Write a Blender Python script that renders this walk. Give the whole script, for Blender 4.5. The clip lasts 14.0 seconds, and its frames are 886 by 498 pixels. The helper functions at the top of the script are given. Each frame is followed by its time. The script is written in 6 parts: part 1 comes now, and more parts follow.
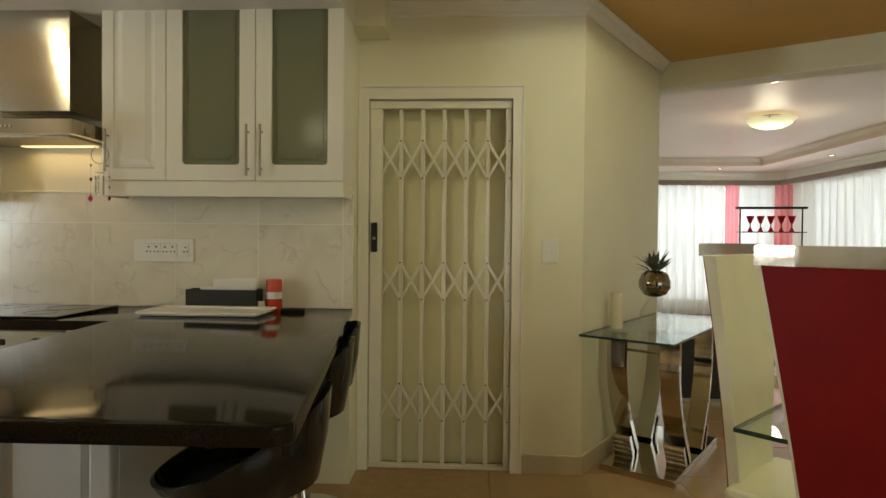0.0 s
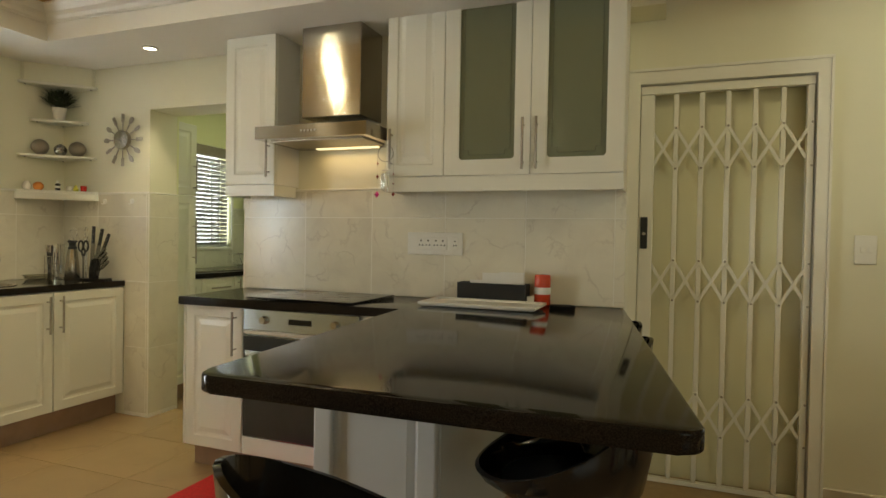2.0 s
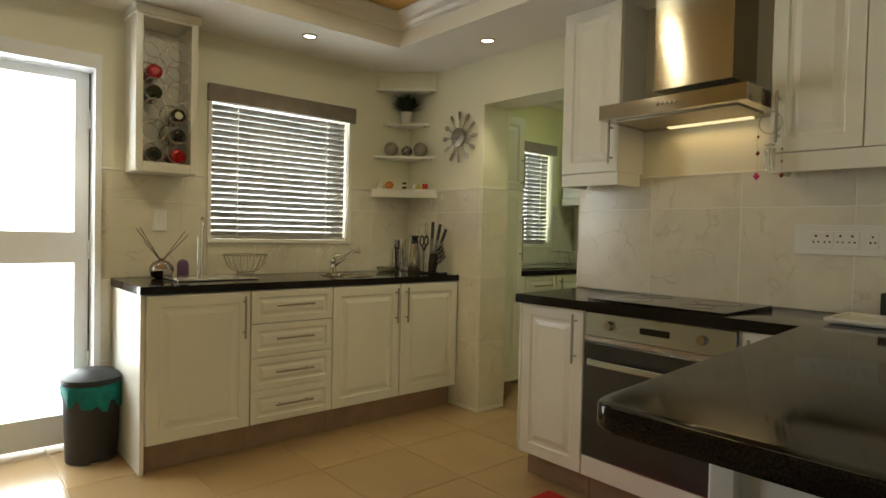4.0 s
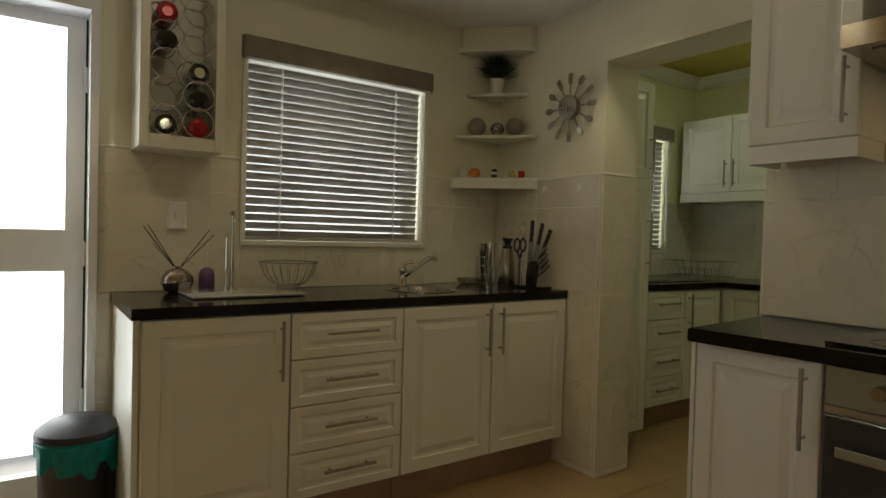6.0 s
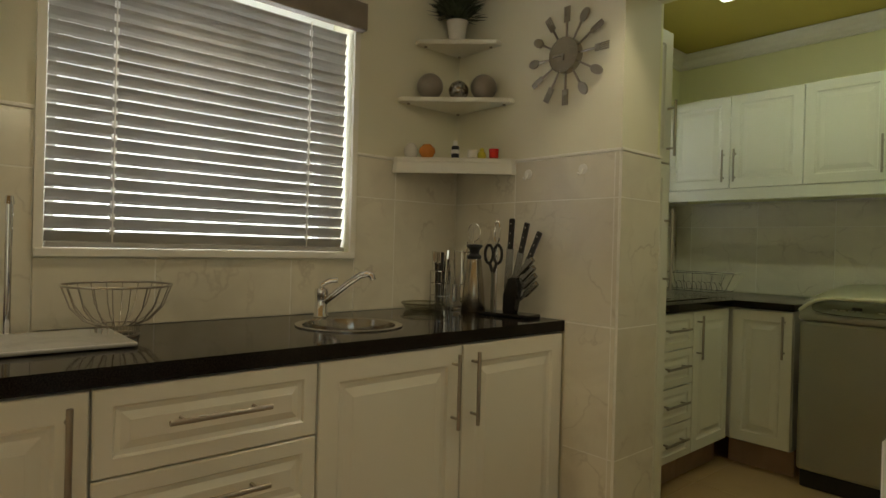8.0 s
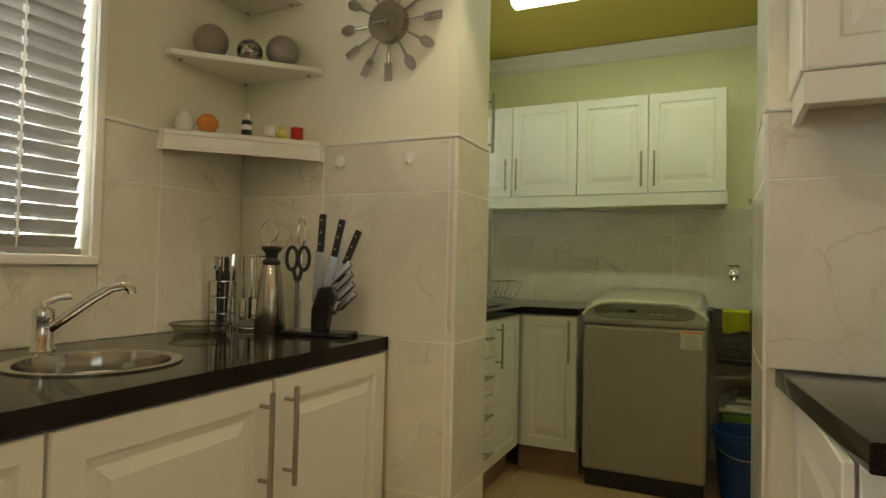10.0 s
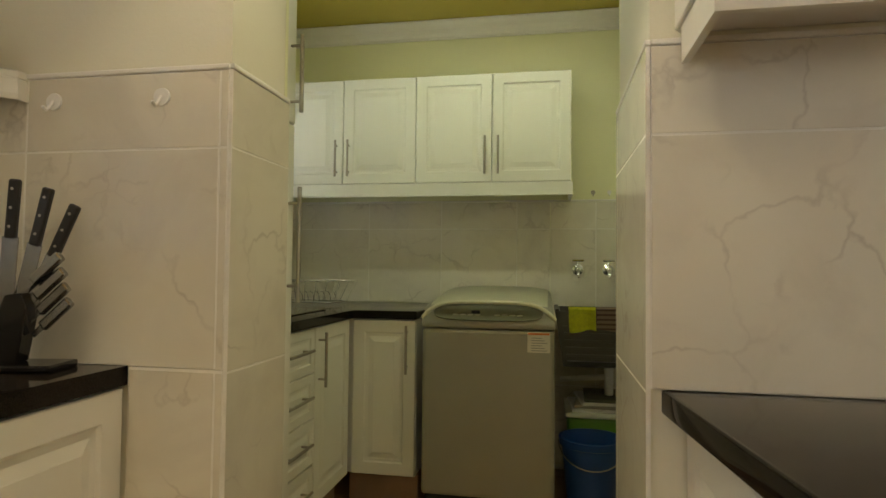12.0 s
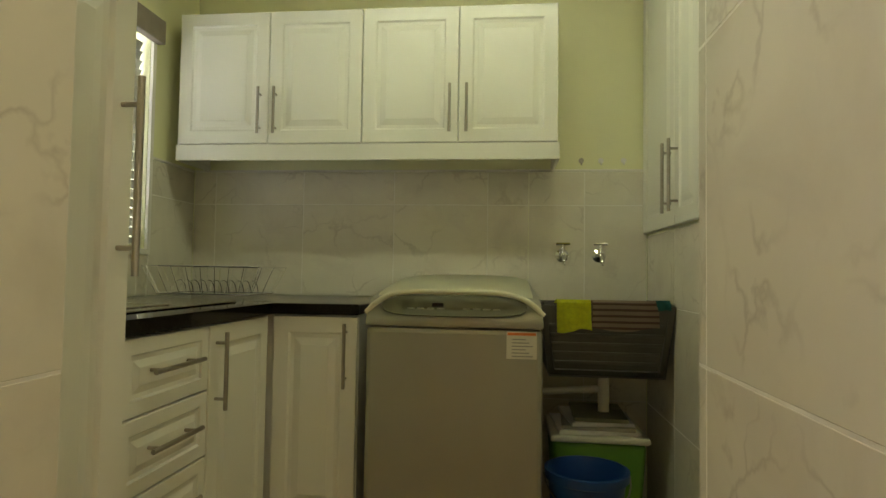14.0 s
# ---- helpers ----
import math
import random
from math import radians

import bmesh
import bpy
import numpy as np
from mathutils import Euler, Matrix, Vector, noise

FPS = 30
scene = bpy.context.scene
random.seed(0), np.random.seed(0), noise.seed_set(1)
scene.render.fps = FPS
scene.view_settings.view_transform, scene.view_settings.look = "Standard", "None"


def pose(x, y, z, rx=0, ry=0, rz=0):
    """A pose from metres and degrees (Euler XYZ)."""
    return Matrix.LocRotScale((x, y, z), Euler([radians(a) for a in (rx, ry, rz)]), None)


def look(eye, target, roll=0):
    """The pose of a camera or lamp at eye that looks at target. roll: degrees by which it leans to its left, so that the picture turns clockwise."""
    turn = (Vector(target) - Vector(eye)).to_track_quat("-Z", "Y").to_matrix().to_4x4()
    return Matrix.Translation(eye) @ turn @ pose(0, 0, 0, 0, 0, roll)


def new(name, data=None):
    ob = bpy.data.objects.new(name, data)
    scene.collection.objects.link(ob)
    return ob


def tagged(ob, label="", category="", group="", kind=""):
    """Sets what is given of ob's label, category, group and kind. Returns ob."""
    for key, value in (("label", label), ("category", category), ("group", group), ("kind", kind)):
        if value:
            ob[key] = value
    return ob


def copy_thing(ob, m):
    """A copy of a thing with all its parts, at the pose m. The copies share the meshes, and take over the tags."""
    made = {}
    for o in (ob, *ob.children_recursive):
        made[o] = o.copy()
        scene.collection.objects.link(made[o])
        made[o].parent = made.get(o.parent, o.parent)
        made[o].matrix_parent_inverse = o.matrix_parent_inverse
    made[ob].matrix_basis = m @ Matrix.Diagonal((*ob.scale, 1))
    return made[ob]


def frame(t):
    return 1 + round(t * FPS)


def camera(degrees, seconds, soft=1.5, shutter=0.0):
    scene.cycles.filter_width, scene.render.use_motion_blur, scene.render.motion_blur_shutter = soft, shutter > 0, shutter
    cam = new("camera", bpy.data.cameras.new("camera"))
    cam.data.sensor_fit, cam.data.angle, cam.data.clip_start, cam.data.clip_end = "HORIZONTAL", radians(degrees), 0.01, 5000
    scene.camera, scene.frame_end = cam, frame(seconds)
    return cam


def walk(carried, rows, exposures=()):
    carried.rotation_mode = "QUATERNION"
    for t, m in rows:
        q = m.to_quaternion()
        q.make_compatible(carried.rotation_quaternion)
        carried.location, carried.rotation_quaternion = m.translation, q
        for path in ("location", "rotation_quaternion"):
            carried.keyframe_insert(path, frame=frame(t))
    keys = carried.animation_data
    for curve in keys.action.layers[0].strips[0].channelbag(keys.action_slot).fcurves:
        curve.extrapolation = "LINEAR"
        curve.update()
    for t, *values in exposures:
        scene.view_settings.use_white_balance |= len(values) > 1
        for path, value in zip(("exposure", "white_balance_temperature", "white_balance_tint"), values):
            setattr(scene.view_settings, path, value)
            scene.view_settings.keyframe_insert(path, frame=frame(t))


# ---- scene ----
cam = camera(73.6, 14.0)
PATH = [
    (0, (0.373, -0.092, 1.259), (0.279, 1.905, 1.225), 0.5),
    (0.5, (0.248, -0.098, 1.247), (0.099, 1.896, 1.212), 0.6),
    (1, (0.151, -0.096, 1.226), (-0.133, 1.884, 1.199), 0.8),
    (1.5, (0.038, -0.093, 1.209), (-0.432, 1.851, 1.187), 0.9),
    (2, (-0.034, -0.064, 1.219), (-0.745, 1.805, 1.183), 1.0),
    (2.5, (-0.117, 0.019, 1.213), (-1.097, 1.761, 1.176), 1.1),
    (3, (-0.204, 0.084, 1.216), (-1.418, 1.673, 1.167), 1.2),
    (3.5, (-0.3, 0.105, 1.202), (-1.69, 1.542, 1.147), 1.2),
    (4, (-0.452, 0.145, 1.182), (-1.961, 1.457, 1.129), 1.3),
    (4.2, (-0.543, 0.175, 1.183), (-2.078, 1.455, 1.132), 1.4),
    (6.3, (-1.443, 0.679, 1.158), (-3.083, 1.821, 1.117), 1.6),
    (6.5, (-1.531, 0.719, 1.156), (-3.167, 1.869, 1.121), 1.7),
    (7, (-1.741, 0.876, 1.15), (-3.361, 2.048, 1.123), 1.6),
    (7.2, (-1.824, 0.956, 1.161), (-3.435, 2.141, 1.134), 1.5),
    (9.3, (-2.501, 1.317, 1.122), (-3.605, 2.984, 1.163), 1.7),
    (9.5, (-2.519, 1.338, 1.119), (-3.548, 3.052, 1.165), 1.6),
    (10, (-2.549, 1.358, 1.115), (-3.394, 3.17, 1.17), 1.3),
    (10.5, (-2.576, 1.386, 1.112), (-3.259, 3.265, 1.175), 1.1),
    (11, (-2.605, 1.47, 1.106), (-3.15, 3.393, 1.173), 0.9),
    (11.5, (-2.61, 1.646, 1.105), (-3.043, 3.597, 1.172), 0.7),
    (12, (-2.614, 1.843, 1.097), (-2.974, 3.81, 1.164), 0.6),
    (12.5, (-2.663, 2.034, 1.084), (-2.979, 4.008, 1.153), 0.5),
    (13, (-2.704, 2.217, 1.068), (-2.965, 4.199, 1.136), 0.5),
    (13.5, (-2.722, 2.372, 1.045), (-2.946, 4.359, 1.114), 0.7),
    (14, (-2.72, 2.505, 1.013), (-2.932, 4.492, 1.094), 0.9),
]
EXPOSURES = [(0, -0.53, 6500, 4), (3.0, -0.47, 6500, 4), (4.2, -0.95, 6500, 4), (5.4, -1.5, 6500, 5), (6.3, -1.87, 6500, 6), (7.2, -1.55, 6500, 6), (8.4, -1.1, 6500, 7), (9.3, -0.8, 6500, 6), (11.0, -0.62, 6500, 11), (12.5, -0.63, 6500, 13), (14, -0.52, 6500, 12)]
walk(cam, [(t, look(eye, target, roll)) for t, eye, target, roll in PATH], EXPOSURES)

# ---- world, sun, large lights ----
world = bpy.data.worlds.new("world")
scene.world = world
world.use_nodes = True
wn = world.node_tree
sky = wn.nodes.new("ShaderNodeTexSky")
sky.sky_type, sky.sun_disc = "NISHITA", False
sky.sun_elevation, sky.sun_rotation = radians(58), radians(15)
wn.links.new(sky.outputs[0], wn.nodes["Background"].inputs[0])
wn.nodes["Background"].inputs[1].default_value = 0.15


def lamp(name, kind, m, energy, colour, **extra):
    data = bpy.data.lights.new(name, kind)
    data.energy, data.color = energy, colour
    if kind == "AREA":
        data.shape, data.size, data.size_y = "RECTANGLE", extra["sx"], extra["sy"]
    elif kind == "SUN":
        data.angle = extra["angle"]
    elif kind == "SPOT":
        data.spot_size, data.spot_blend, data.shadow_soft_size = radians(extra["cone"]), extra.get("blend", 0.6), extra.get("soft", 0.03)
    else:
        data.shadow_soft_size = extra.get("soft", 0.05)
    ob = new(name, data)
    ob.matrix_world = m
    return ob


DAY, WARM, GREEN = (0.93, 0.97, 1.0), (0.97, 0.88, 0.55), (0.91, 1.0, 0.64)
lamp("sun", "SUN", look((3, 14, 16), (0, 0, 0)), 2.5, (1.0, 0.95, 0.87), angle=radians(0.6))
lamp("window_daylight", "AREA", look((-4.36, 1.89, 1.55), (0, 1.89, 1.2)), 30, DAY, sx=0.96, sy=0.9)
lamp("door_daylight", "AREA", look((-4.36, 0.38, 1.1), (0, 0.38, 0.9)), 72, DAY, sx=0.8, sy=1.9)
lamp("laundry_window_daylight", "AREA", look((-4.55, 4.45, 1.55), (0, 4.45, 1.3)), 15, DAY, sx=0.75, sy=0.9)
# fill added from behind the camera to brighten the door and slanting walls
lamp("dining_window_daylight", "AREA", look((3.5, -3.05, 1.3), (0.9, 3.0, 2.6)), 28, (0.97, 0.98, 0.76), sx=3.6, sy=1.7)
lamp("lounge_window_daylight", "AREA", look((3.8, 10.25, 1.35), (3.0, 0, 1.0)), 20, DAY, sx=3.6, sy=1.9)
lamp("lounge_side_daylight", "AREA", look((5.6, 8.0, 1.35), (0, 7.0, 1.0)), 15, DAY, sx=3.6, sy=1.9)

# ---- materials ----


def material(name, colour, rough=0.5, metal=0.0, vary=0.08, scale=6.0, bump=0.0, bump_scale=120.0, coat=0.0, tint=None, rand=0.0):
    m = bpy.data.materials.new(name)
    m.use_nodes = True
    n, l = m.node_tree.nodes, m.node_tree.links
    b = n["Principled BSDF"]
    b.inputs["Roughness"].default_value, b.inputs["Metallic"].default_value = rough, metal
    b.inputs["Coat Weight"].default_value = coat
    b.inputs["Coat Roughness"].default_value = 0.06
    tc = n.new("ShaderNodeTexCoord")
    nz = n.new("ShaderNodeTexNoise")
    nz.inputs["Scale"].default_value, nz.inputs["Detail"].default_value = scale, 5.0
    l.new(tc.outputs["Object"], nz.inputs["Vector"])
    ramp = n.new("ShaderNodeValToRGB")
    c = np.array(colour)
    lo, hi = c * (1 - vary), np.minimum(c * (1 + vary), 1.0) if tint is None else np.array(tint)
    ramp.color_ramp.elements[0].position, ramp.color_ramp.elements[1].position = 0.3, 0.7
    ramp.color_ramp.elements[0].color, ramp.color_ramp.elements[1].color = (*lo, 1), (*hi, 1)
    l.new(nz.outputs["Fac"], ramp.inputs[0])
    out = ramp.outputs[0]
    if rand:
        oi = n.new("ShaderNodeObjectInfo")
        hsv = n.new("ShaderNodeHueSaturation")
        mr = n.new("ShaderNodeMapRange")
        mr.inputs["To Min"].default_value, mr.inputs["To Max"].default_value = 1 - rand, 1 + rand
        l.new(oi.outputs["Random"], mr.inputs["Value"])
        l.new(mr.outputs[0], hsv.inputs["Value"])
        l.new(out, hsv.inputs["Color"])
        out = hsv.outputs[0]
    l.new(out, b.inputs["Base Color"])
    fine = n.new("ShaderNodeTexNoise")
    fine.inputs["Scale"].default_value, fine.inputs["Detail"].default_value = bump_scale, 3.0
    l.new(tc.outputs["Object"], fine.inputs["Vector"])
    rr = n.new("ShaderNodeMapRange")
    rr.inputs["To Min"].default_value, rr.inputs["To Max"].default_value = max(rough - 0.05, 0.0), min(rough + 0.06, 1.0)
    l.new(nz.outputs["Fac"], rr.inputs["Value"])
    l.new(rr.outputs[0], b.inputs["Roughness"])
    if bump:
        bp = n.new("ShaderNodeBump")
        bp.inputs["Strength"].default_value, bp.inputs["Distance"].default_value = bump, 0.002
        l.new(fine.outputs["Fac"], bp.inputs["Height"])
        l.new(bp.outputs[0], b.inputs["Normal"])
    return m


def marble(name, base, vein, rough, scale=2.2, rand=0.03):
    """Pale marble-look tile: soft clouds and thin broken veins, each tile shifted by its own random number."""
    m = material(name, base, rough, 0, 0.05, 3.0, rand=rand)
    n, l = m.node_tree.nodes, m.node_tree.links
    b = n["Principled BSDF"]
    old = b.inputs["Base Color"].links[0].from_socket
    tc = n.new("ShaderNodeTexCoord")
    oi = n.new("ShaderNodeObjectInfo")
    sh = n.new("ShaderNodeVectorMath")
    sh.operation = "SCALE"
    sh.inputs[0].default_value = (31.0, 17.0, 23.0)
    l.new(oi.outputs["Random"], sh.inputs["Scale"])
    ad = n.new("ShaderNodeVectorMath")
    l.new(tc.outputs["Object"], ad.inputs[0])
    l.new(sh.outputs[0], ad.inputs[1])
    nz = n.new("ShaderNodeTexNoise")
    nz.inputs["Scale"].default_value, nz.inputs["Detail"].default_value = scale, 8.0
    nz.inputs["Roughness"].default_value, nz.inputs["Distortion"].default_value = 0.58, 0.9
    l.new(ad.outputs[0], nz.inputs["Vector"])
    wob = n.new("ShaderNodeTexNoise")
    wob.inputs["Scale"].default_value, wob.inputs["Detail"].default_value = scale * 1.6, 5.0
    l.new(ad.outputs[0], wob.inputs["Vector"])
    wv = n.new("ShaderNodeVectorMath")
    wv.operation = "MULTIPLY_ADD"
    wv.inputs[1].default_value = (0.34, 0.34, 0.34)
    l.new(wob.outputs["Color"], wv.inputs[0])
    l.new(ad.outputs[0], wv.inputs[2])
    vo = n.new("ShaderNodeTexVoronoi")
    vo.feature = "DISTANCE_TO_EDGE"
    vo.inputs["Scale"].default_value = scale
    l.new(wv.outputs[0], vo.inputs["Vector"])
    line = n.new("ShaderNodeMapRange")
    line.inputs["From Min"].default_value, line.inputs["From Max"].default_value = 0.0, 0.034
    line.inputs["To Min"].default_value, line.inputs["To Max"].default_value = 0.5, 0.0
    l.new(vo.outputs["Distance"], line.inputs["Value"])
    brk = n.new("ShaderNodeTexNoise")
    brk.inputs["Scale"].default_value = 6.0
    l.new(ad.outputs[0], brk.inputs["Vector"])
    br = n.new("ShaderNodeMapRange")
    br.inputs["From Min"].default_value, br.inputs["From Max"].default_value = 0.40, 0.62
    l.new(brk.outputs["Fac"], br.inputs["Value"])
    mu = n.new("ShaderNodeMath")
    mu.operation = "MULTIPLY"
    l.new(line.outputs[0], mu.inputs[0])
    l.new(br.outputs[0], mu.inputs[1])
    cl = n.new("ShaderNodeMapRange")
    cl.inputs["From Min"].default_value, cl.inputs["From Max"].default_value = 0.46, 0.74
    cl.inputs["To Max"].default_value = 0.34
    l.new(nz.outputs["Fac"], cl.inputs["Value"])
    mx2 = n.new("ShaderNodeMath")
    mx2.operation = "MAXIMUM"
    l.new(mu.outputs[0], mx2.inputs[0])
    l.new(cl.outputs[0], mx2.inputs[1])
    mix = n.new("ShaderNodeMix")
    mix.data_type = "RGBA"
    l.new(mx2.outputs[0], mix.inputs[0])
    l.new(old, mix.inputs[6])
    mix.inputs[7].default_value = (*vein, 1)
    l.new(mix.outputs[2], b.inputs["Base Color"])
    return m


def glass(name, colour=(1, 1, 1), rough=0.0, mixin=0.9):
    """A thin clear pane: mostly transparent, with a glossy face."""
    m = bpy.data.materials.new(name)
    m.use_nodes = True
    n, l = m.node_tree.nodes, m.node_tree.links
    n.remove(n["Principled BSDF"])
    t = n.new("ShaderNodeBsdfTransparent")
    t.inputs[0].default_value = (*colour, 1)
    g = n.new("ShaderNodeBsdfGlossy")
    g.inputs["Roughness"].default_value = rough
    w = n.new("ShaderNodeLayerWeight")
    p = n.new("ShaderNodeMath")
    p.operation = "POWER"
    p.inputs[1].default_value = 4.0
    f = n.new("ShaderNodeMapRange")
    f.inputs["To Min"].default_value, f.inputs["To Max"].default_value = 0.04, 0.75
    l.new(w.outputs["Facing"], p.inputs[0])
    l.new(p.outputs[0], f.inputs["Value"])
    s = n.new("ShaderNodeMixShader")
    l.new(f.outputs[0], s.inputs[0])
    l.new(t.outputs[0], s.inputs[1])
    l.new(g.outputs[0], s.inputs[2])
    l.new(s.outputs[0], n["Material Output"].inputs[0])
    return m


def glow(name, colour, strength):
    m = bpy.data.materials.new(name)
    m.use_nodes = True
    b = m.node_tree.nodes["Principled BSDF"]
    b.inputs["Base Color"].default_value = (*colour, 1)
    b.inputs["Emission Color"].default_value = (*colour, 1)
    b.inputs["Emission Strength"].default_value = strength
    return m


PAINT = material("cream_wall_paint", (0.79, 0.76, 0.60), 0.55, vary=0.03, scale=2.0, bump=0.15, bump_scale=160)
GREENPAINT = material("pale_green_wall_paint", (0.82, 0.81, 0.52), 0.5, vary=0.03, scale=2.0, bump=0.15, bump_scale=160)
SOFFIT = material("white_ceiling_paint", (0.82, 0.79, 0.72), 0.6, vary=0.02, scale=2.0, bump=0.1)
GOLD = material("gold_ceiling_paint", (0.66, 0.42, 0.13), 0.6, vary=0.03, scale=2.0, bump=0.1)
OLIVE = material("olive_ceiling_paint", (0.50, 0.42, 0.07), 0.6, vary=0.04, scale=2.0, bump=0.1)
LOUNGECEIL = material("white_lounge_ceiling_paint", (0.85, 0.71, 0.63), 0.45, vary=0.02, scale=2.0)
TRIM = material("white_gloss_trim", (0.83, 0.80, 0.72), 0.35, vary=0.02, scale=3.0)
TILE = marble("cream_marble_tile", (0.775, 0.73, 0.61), (0.48, 0.42, 0.34), 0.16, 3.6)
GROUT = material("pale_grout", (0.84, 0.81, 0.73), 0.8, vary=0.06, scale=20)
FLOORTILE = marble("beige_floor_tile", (0.43, 0.29, 0.15), (0.35, 0.24, 0.125), 0.2, scale=1.5, rand=0.05)
FLOORGROUT = material("brown_floor_grout", (0.40, 0.275, 0.145), 0.7, vary=0.1, scale=20)
SKIRT = material("beige_skirting_tile", (0.55, 0.47, 0.34), 0.3, vary=0.06, scale=5)
WHITE = material("white_foil_cabinet", (0.80, 0.78, 0.69), 0.3, vary=0.015, scale=3.0)
CARCASS = material("white_board", (0.78, 0.76, 0.71), 0.4, vary=0.02, scale=3.0)
GRANITE = material("black_granite", (0.010, 0.0075, 0.006), 0.07, vary=0.5, scale=320, tint=(0.026, 0.020, 0.016))
GRANITE.node_tree.nodes["Principled BSDF"].inputs["Specular IOR Level"].default_value = 0.16
PLINTH = material("brown_plinth_board", (0.34, 0.22, 0.15), 0.45, vary=0.12, scale=9)


def brushed(name, colour, rough, stretch=(1.5, 1.5, 90.0)):
    """Steel with fine straight brush lines along one axis."""
    m = bpy.data.materials.new(name)
    m.use_nodes = True
    n, l = m.node_tree.nodes, m.node_tree.links
    b = n["Principled BSDF"]
    b.inputs["Base Color"].default_value, b.inputs["Metallic"].default_value = (*colour, 1), 1.0
    tc, mp, nz, rr = n.new("ShaderNodeTexCoord"), n.new("ShaderNodeMapping"), n.new("ShaderNodeTexNoise"), n.new("ShaderNodeMapRange")
    mp.inputs["Scale"].default_value = stretch
    nz.inputs["Scale"].default_value, nz.inputs["Detail"].default_value = 4.0, 3.0
    rr.inputs["To Min"].default_value, rr.inputs["To Max"].default_value = rough - 0.06, rough + 0.08
    l.new(tc.outputs["Object"], mp.inputs["Vector"])
    l.new(mp.outputs[0], nz.inputs["Vector"])
    l.new(nz.outputs["Fac"], rr.inputs["Value"])
    l.new(rr.outputs[0], b.inputs["Roughness"])
    bp = n.new("ShaderNodeBump")
    bp.inputs["Strength"].default_value, bp.inputs["Distance"].default_value = 0.06, 0.001
    l.new(nz.outputs["Fac"], bp.inputs["Height"])
    l.new(bp.outputs[0], b.inputs["Normal"])
    up = n.new("ShaderNodeCombineXYZ")
    up.inputs["Z"].default_value = 1.0
    l.new(up.outputs[0], b.inputs["Tangent"])
    b.inputs["Anisotropic"].default_value = 0.9
    return m


STEEL = brushed("brushed_steel", (0.42, 0.385, 0.325), 0.16)
# blue in the oven steel's colour stands in for reflected daylight
OVENSTEEL = brushed("oven_steel_with_sky_tint", (0.46, 0.54, 0.62), 0.2)
FURNCHROME = material("furniture_chrome", (0.56, 0.52, 0.46), 0.07, 1.0, 0.05, 8)
SATIN = material("satin_nickel", (0.42, 0.38, 0.32), 0.3, 1.0, 0.04, 20)
CHROME = material("polished_chrome", (0.80, 0.79, 0.77), 0.05, 1.0, 0.02, 8)
BLACKGLASS = material("black_hob_glass", (0.012, 0.012, 0.013), 0.05, vary=0.1)
OVENGLASS = material("smoked_oven_glass", (0.035, 0.036, 0.036), 0.06, vary=0.1)
BLACK = material("black_plastic", (0.014, 0.014, 0.015), 0.5, vary=0.2, scale=10)
GLOSSBLACK = material("black_gloss_shell", (0.010, 0.009, 0.009), 0.1, vary=0.2, scale=6)
RED = material("red_leatherette", (0.20, 0.006, 0.006), 0.55, vary=0.12, scale=8, bump=0.25, bump_scale=260)
RED.node_tree.nodes["Principled BSDF"].inputs["Specular IOR Level"].default_value = 0.15
CREAM = material("cream_leatherette", (0.80, 0.76, 0.58), 0.4, vary=0.04, scale=6, bump=0.2, bump_scale=260)
CLEAR = glass("clear_glass")
TABLEGLASS = glass("green_tinged_glass", (0.90, 0.97, 0.94))
GLASSEDGE = material("glass_edge", (0.02, 0.055, 0.042), 0.1, vary=0.1)
BLIND = material("grey_blind_slat", (0.39, 0.38, 0.36), 0.3, vary=0.08, scale=12)
VALANCE = material("dark_blind_valance", (0.24, 0.20, 0.16), 0.45, vary=0.12, scale=15)
WHITEPLASTIC = material("white_plastic", (0.82, 0.80, 0.75), 0.3, vary=0.02)
ALU = material("white_aluminium", (0.84, 0.85, 0.86), 0.35, vary=0.02)
LAMPGLOW = glow("warm_lamp_face", (1.0, 0.86, 0.62), 14.0)
HOODGLOW = glow("hood_lamp_face", (1.0, 0.80, 0.45), 1.8)
TUBEGLOW = glow("fluorescent_diffuser", (0.98, 1.0, 0.82), 6.0)
DOMEGLOW = glow("dome_lamp_glass", (1.0, 0.95, 0.62), 0.75)
OUTSIDE = glow("bright_outdoors", (0.93, 0.96, 1.0), 5.0)
# weaker copy of the outdoor glow, to keep the lounge curtains from blowing out
DIMOUTSIDE = glow("dimmed_outdoor_glow", (0.93, 0.96, 1.0), 1.2)

# ---- mesh helpers ----


def box(bm, x0, y0, z0, x1, y1, z1, bevel=0.0, seg=2):
    vs = [bm.verts.new(c) for c in ((x0, y0, z0), (x1, y0, z0), (x1, y1, z0), (x0, y1, z0), (x0, y0, z1), (x1, y0, z1), (x1, y1, z1), (x0, y1, z1))]
    fs = [bm.faces.new([vs[i] for i in f]) for f in ((0, 3, 2, 1), (4, 5, 6, 7), (0, 1, 5, 4), (1, 2, 6, 5), (2, 3, 7, 6), (3, 0, 4, 7))]
    if bevel:
        edges = {e for f in fs for e in f.edges}
        bmesh.ops.bevel(bm, geom=list(edges), offset=bevel, segments=seg, profile=0.5, affect="EDGES")


def prism(bm, pts, z0, z1):
    """A straight-sided block on the plan polygon pts (counter-clockwise)."""
    lo, hi = [bm.verts.new((x, y, z0)) for x, y in pts], [bm.verts.new((x, y, z1)) for x, y in pts]
    bm.faces.new(lo[::-1])
    bm.faces.new(hi)
    for i in range(len(pts)):
        j = (i + 1) % len(pts)
        bm.faces.new((lo[i], lo[j], hi[j], hi[i]))


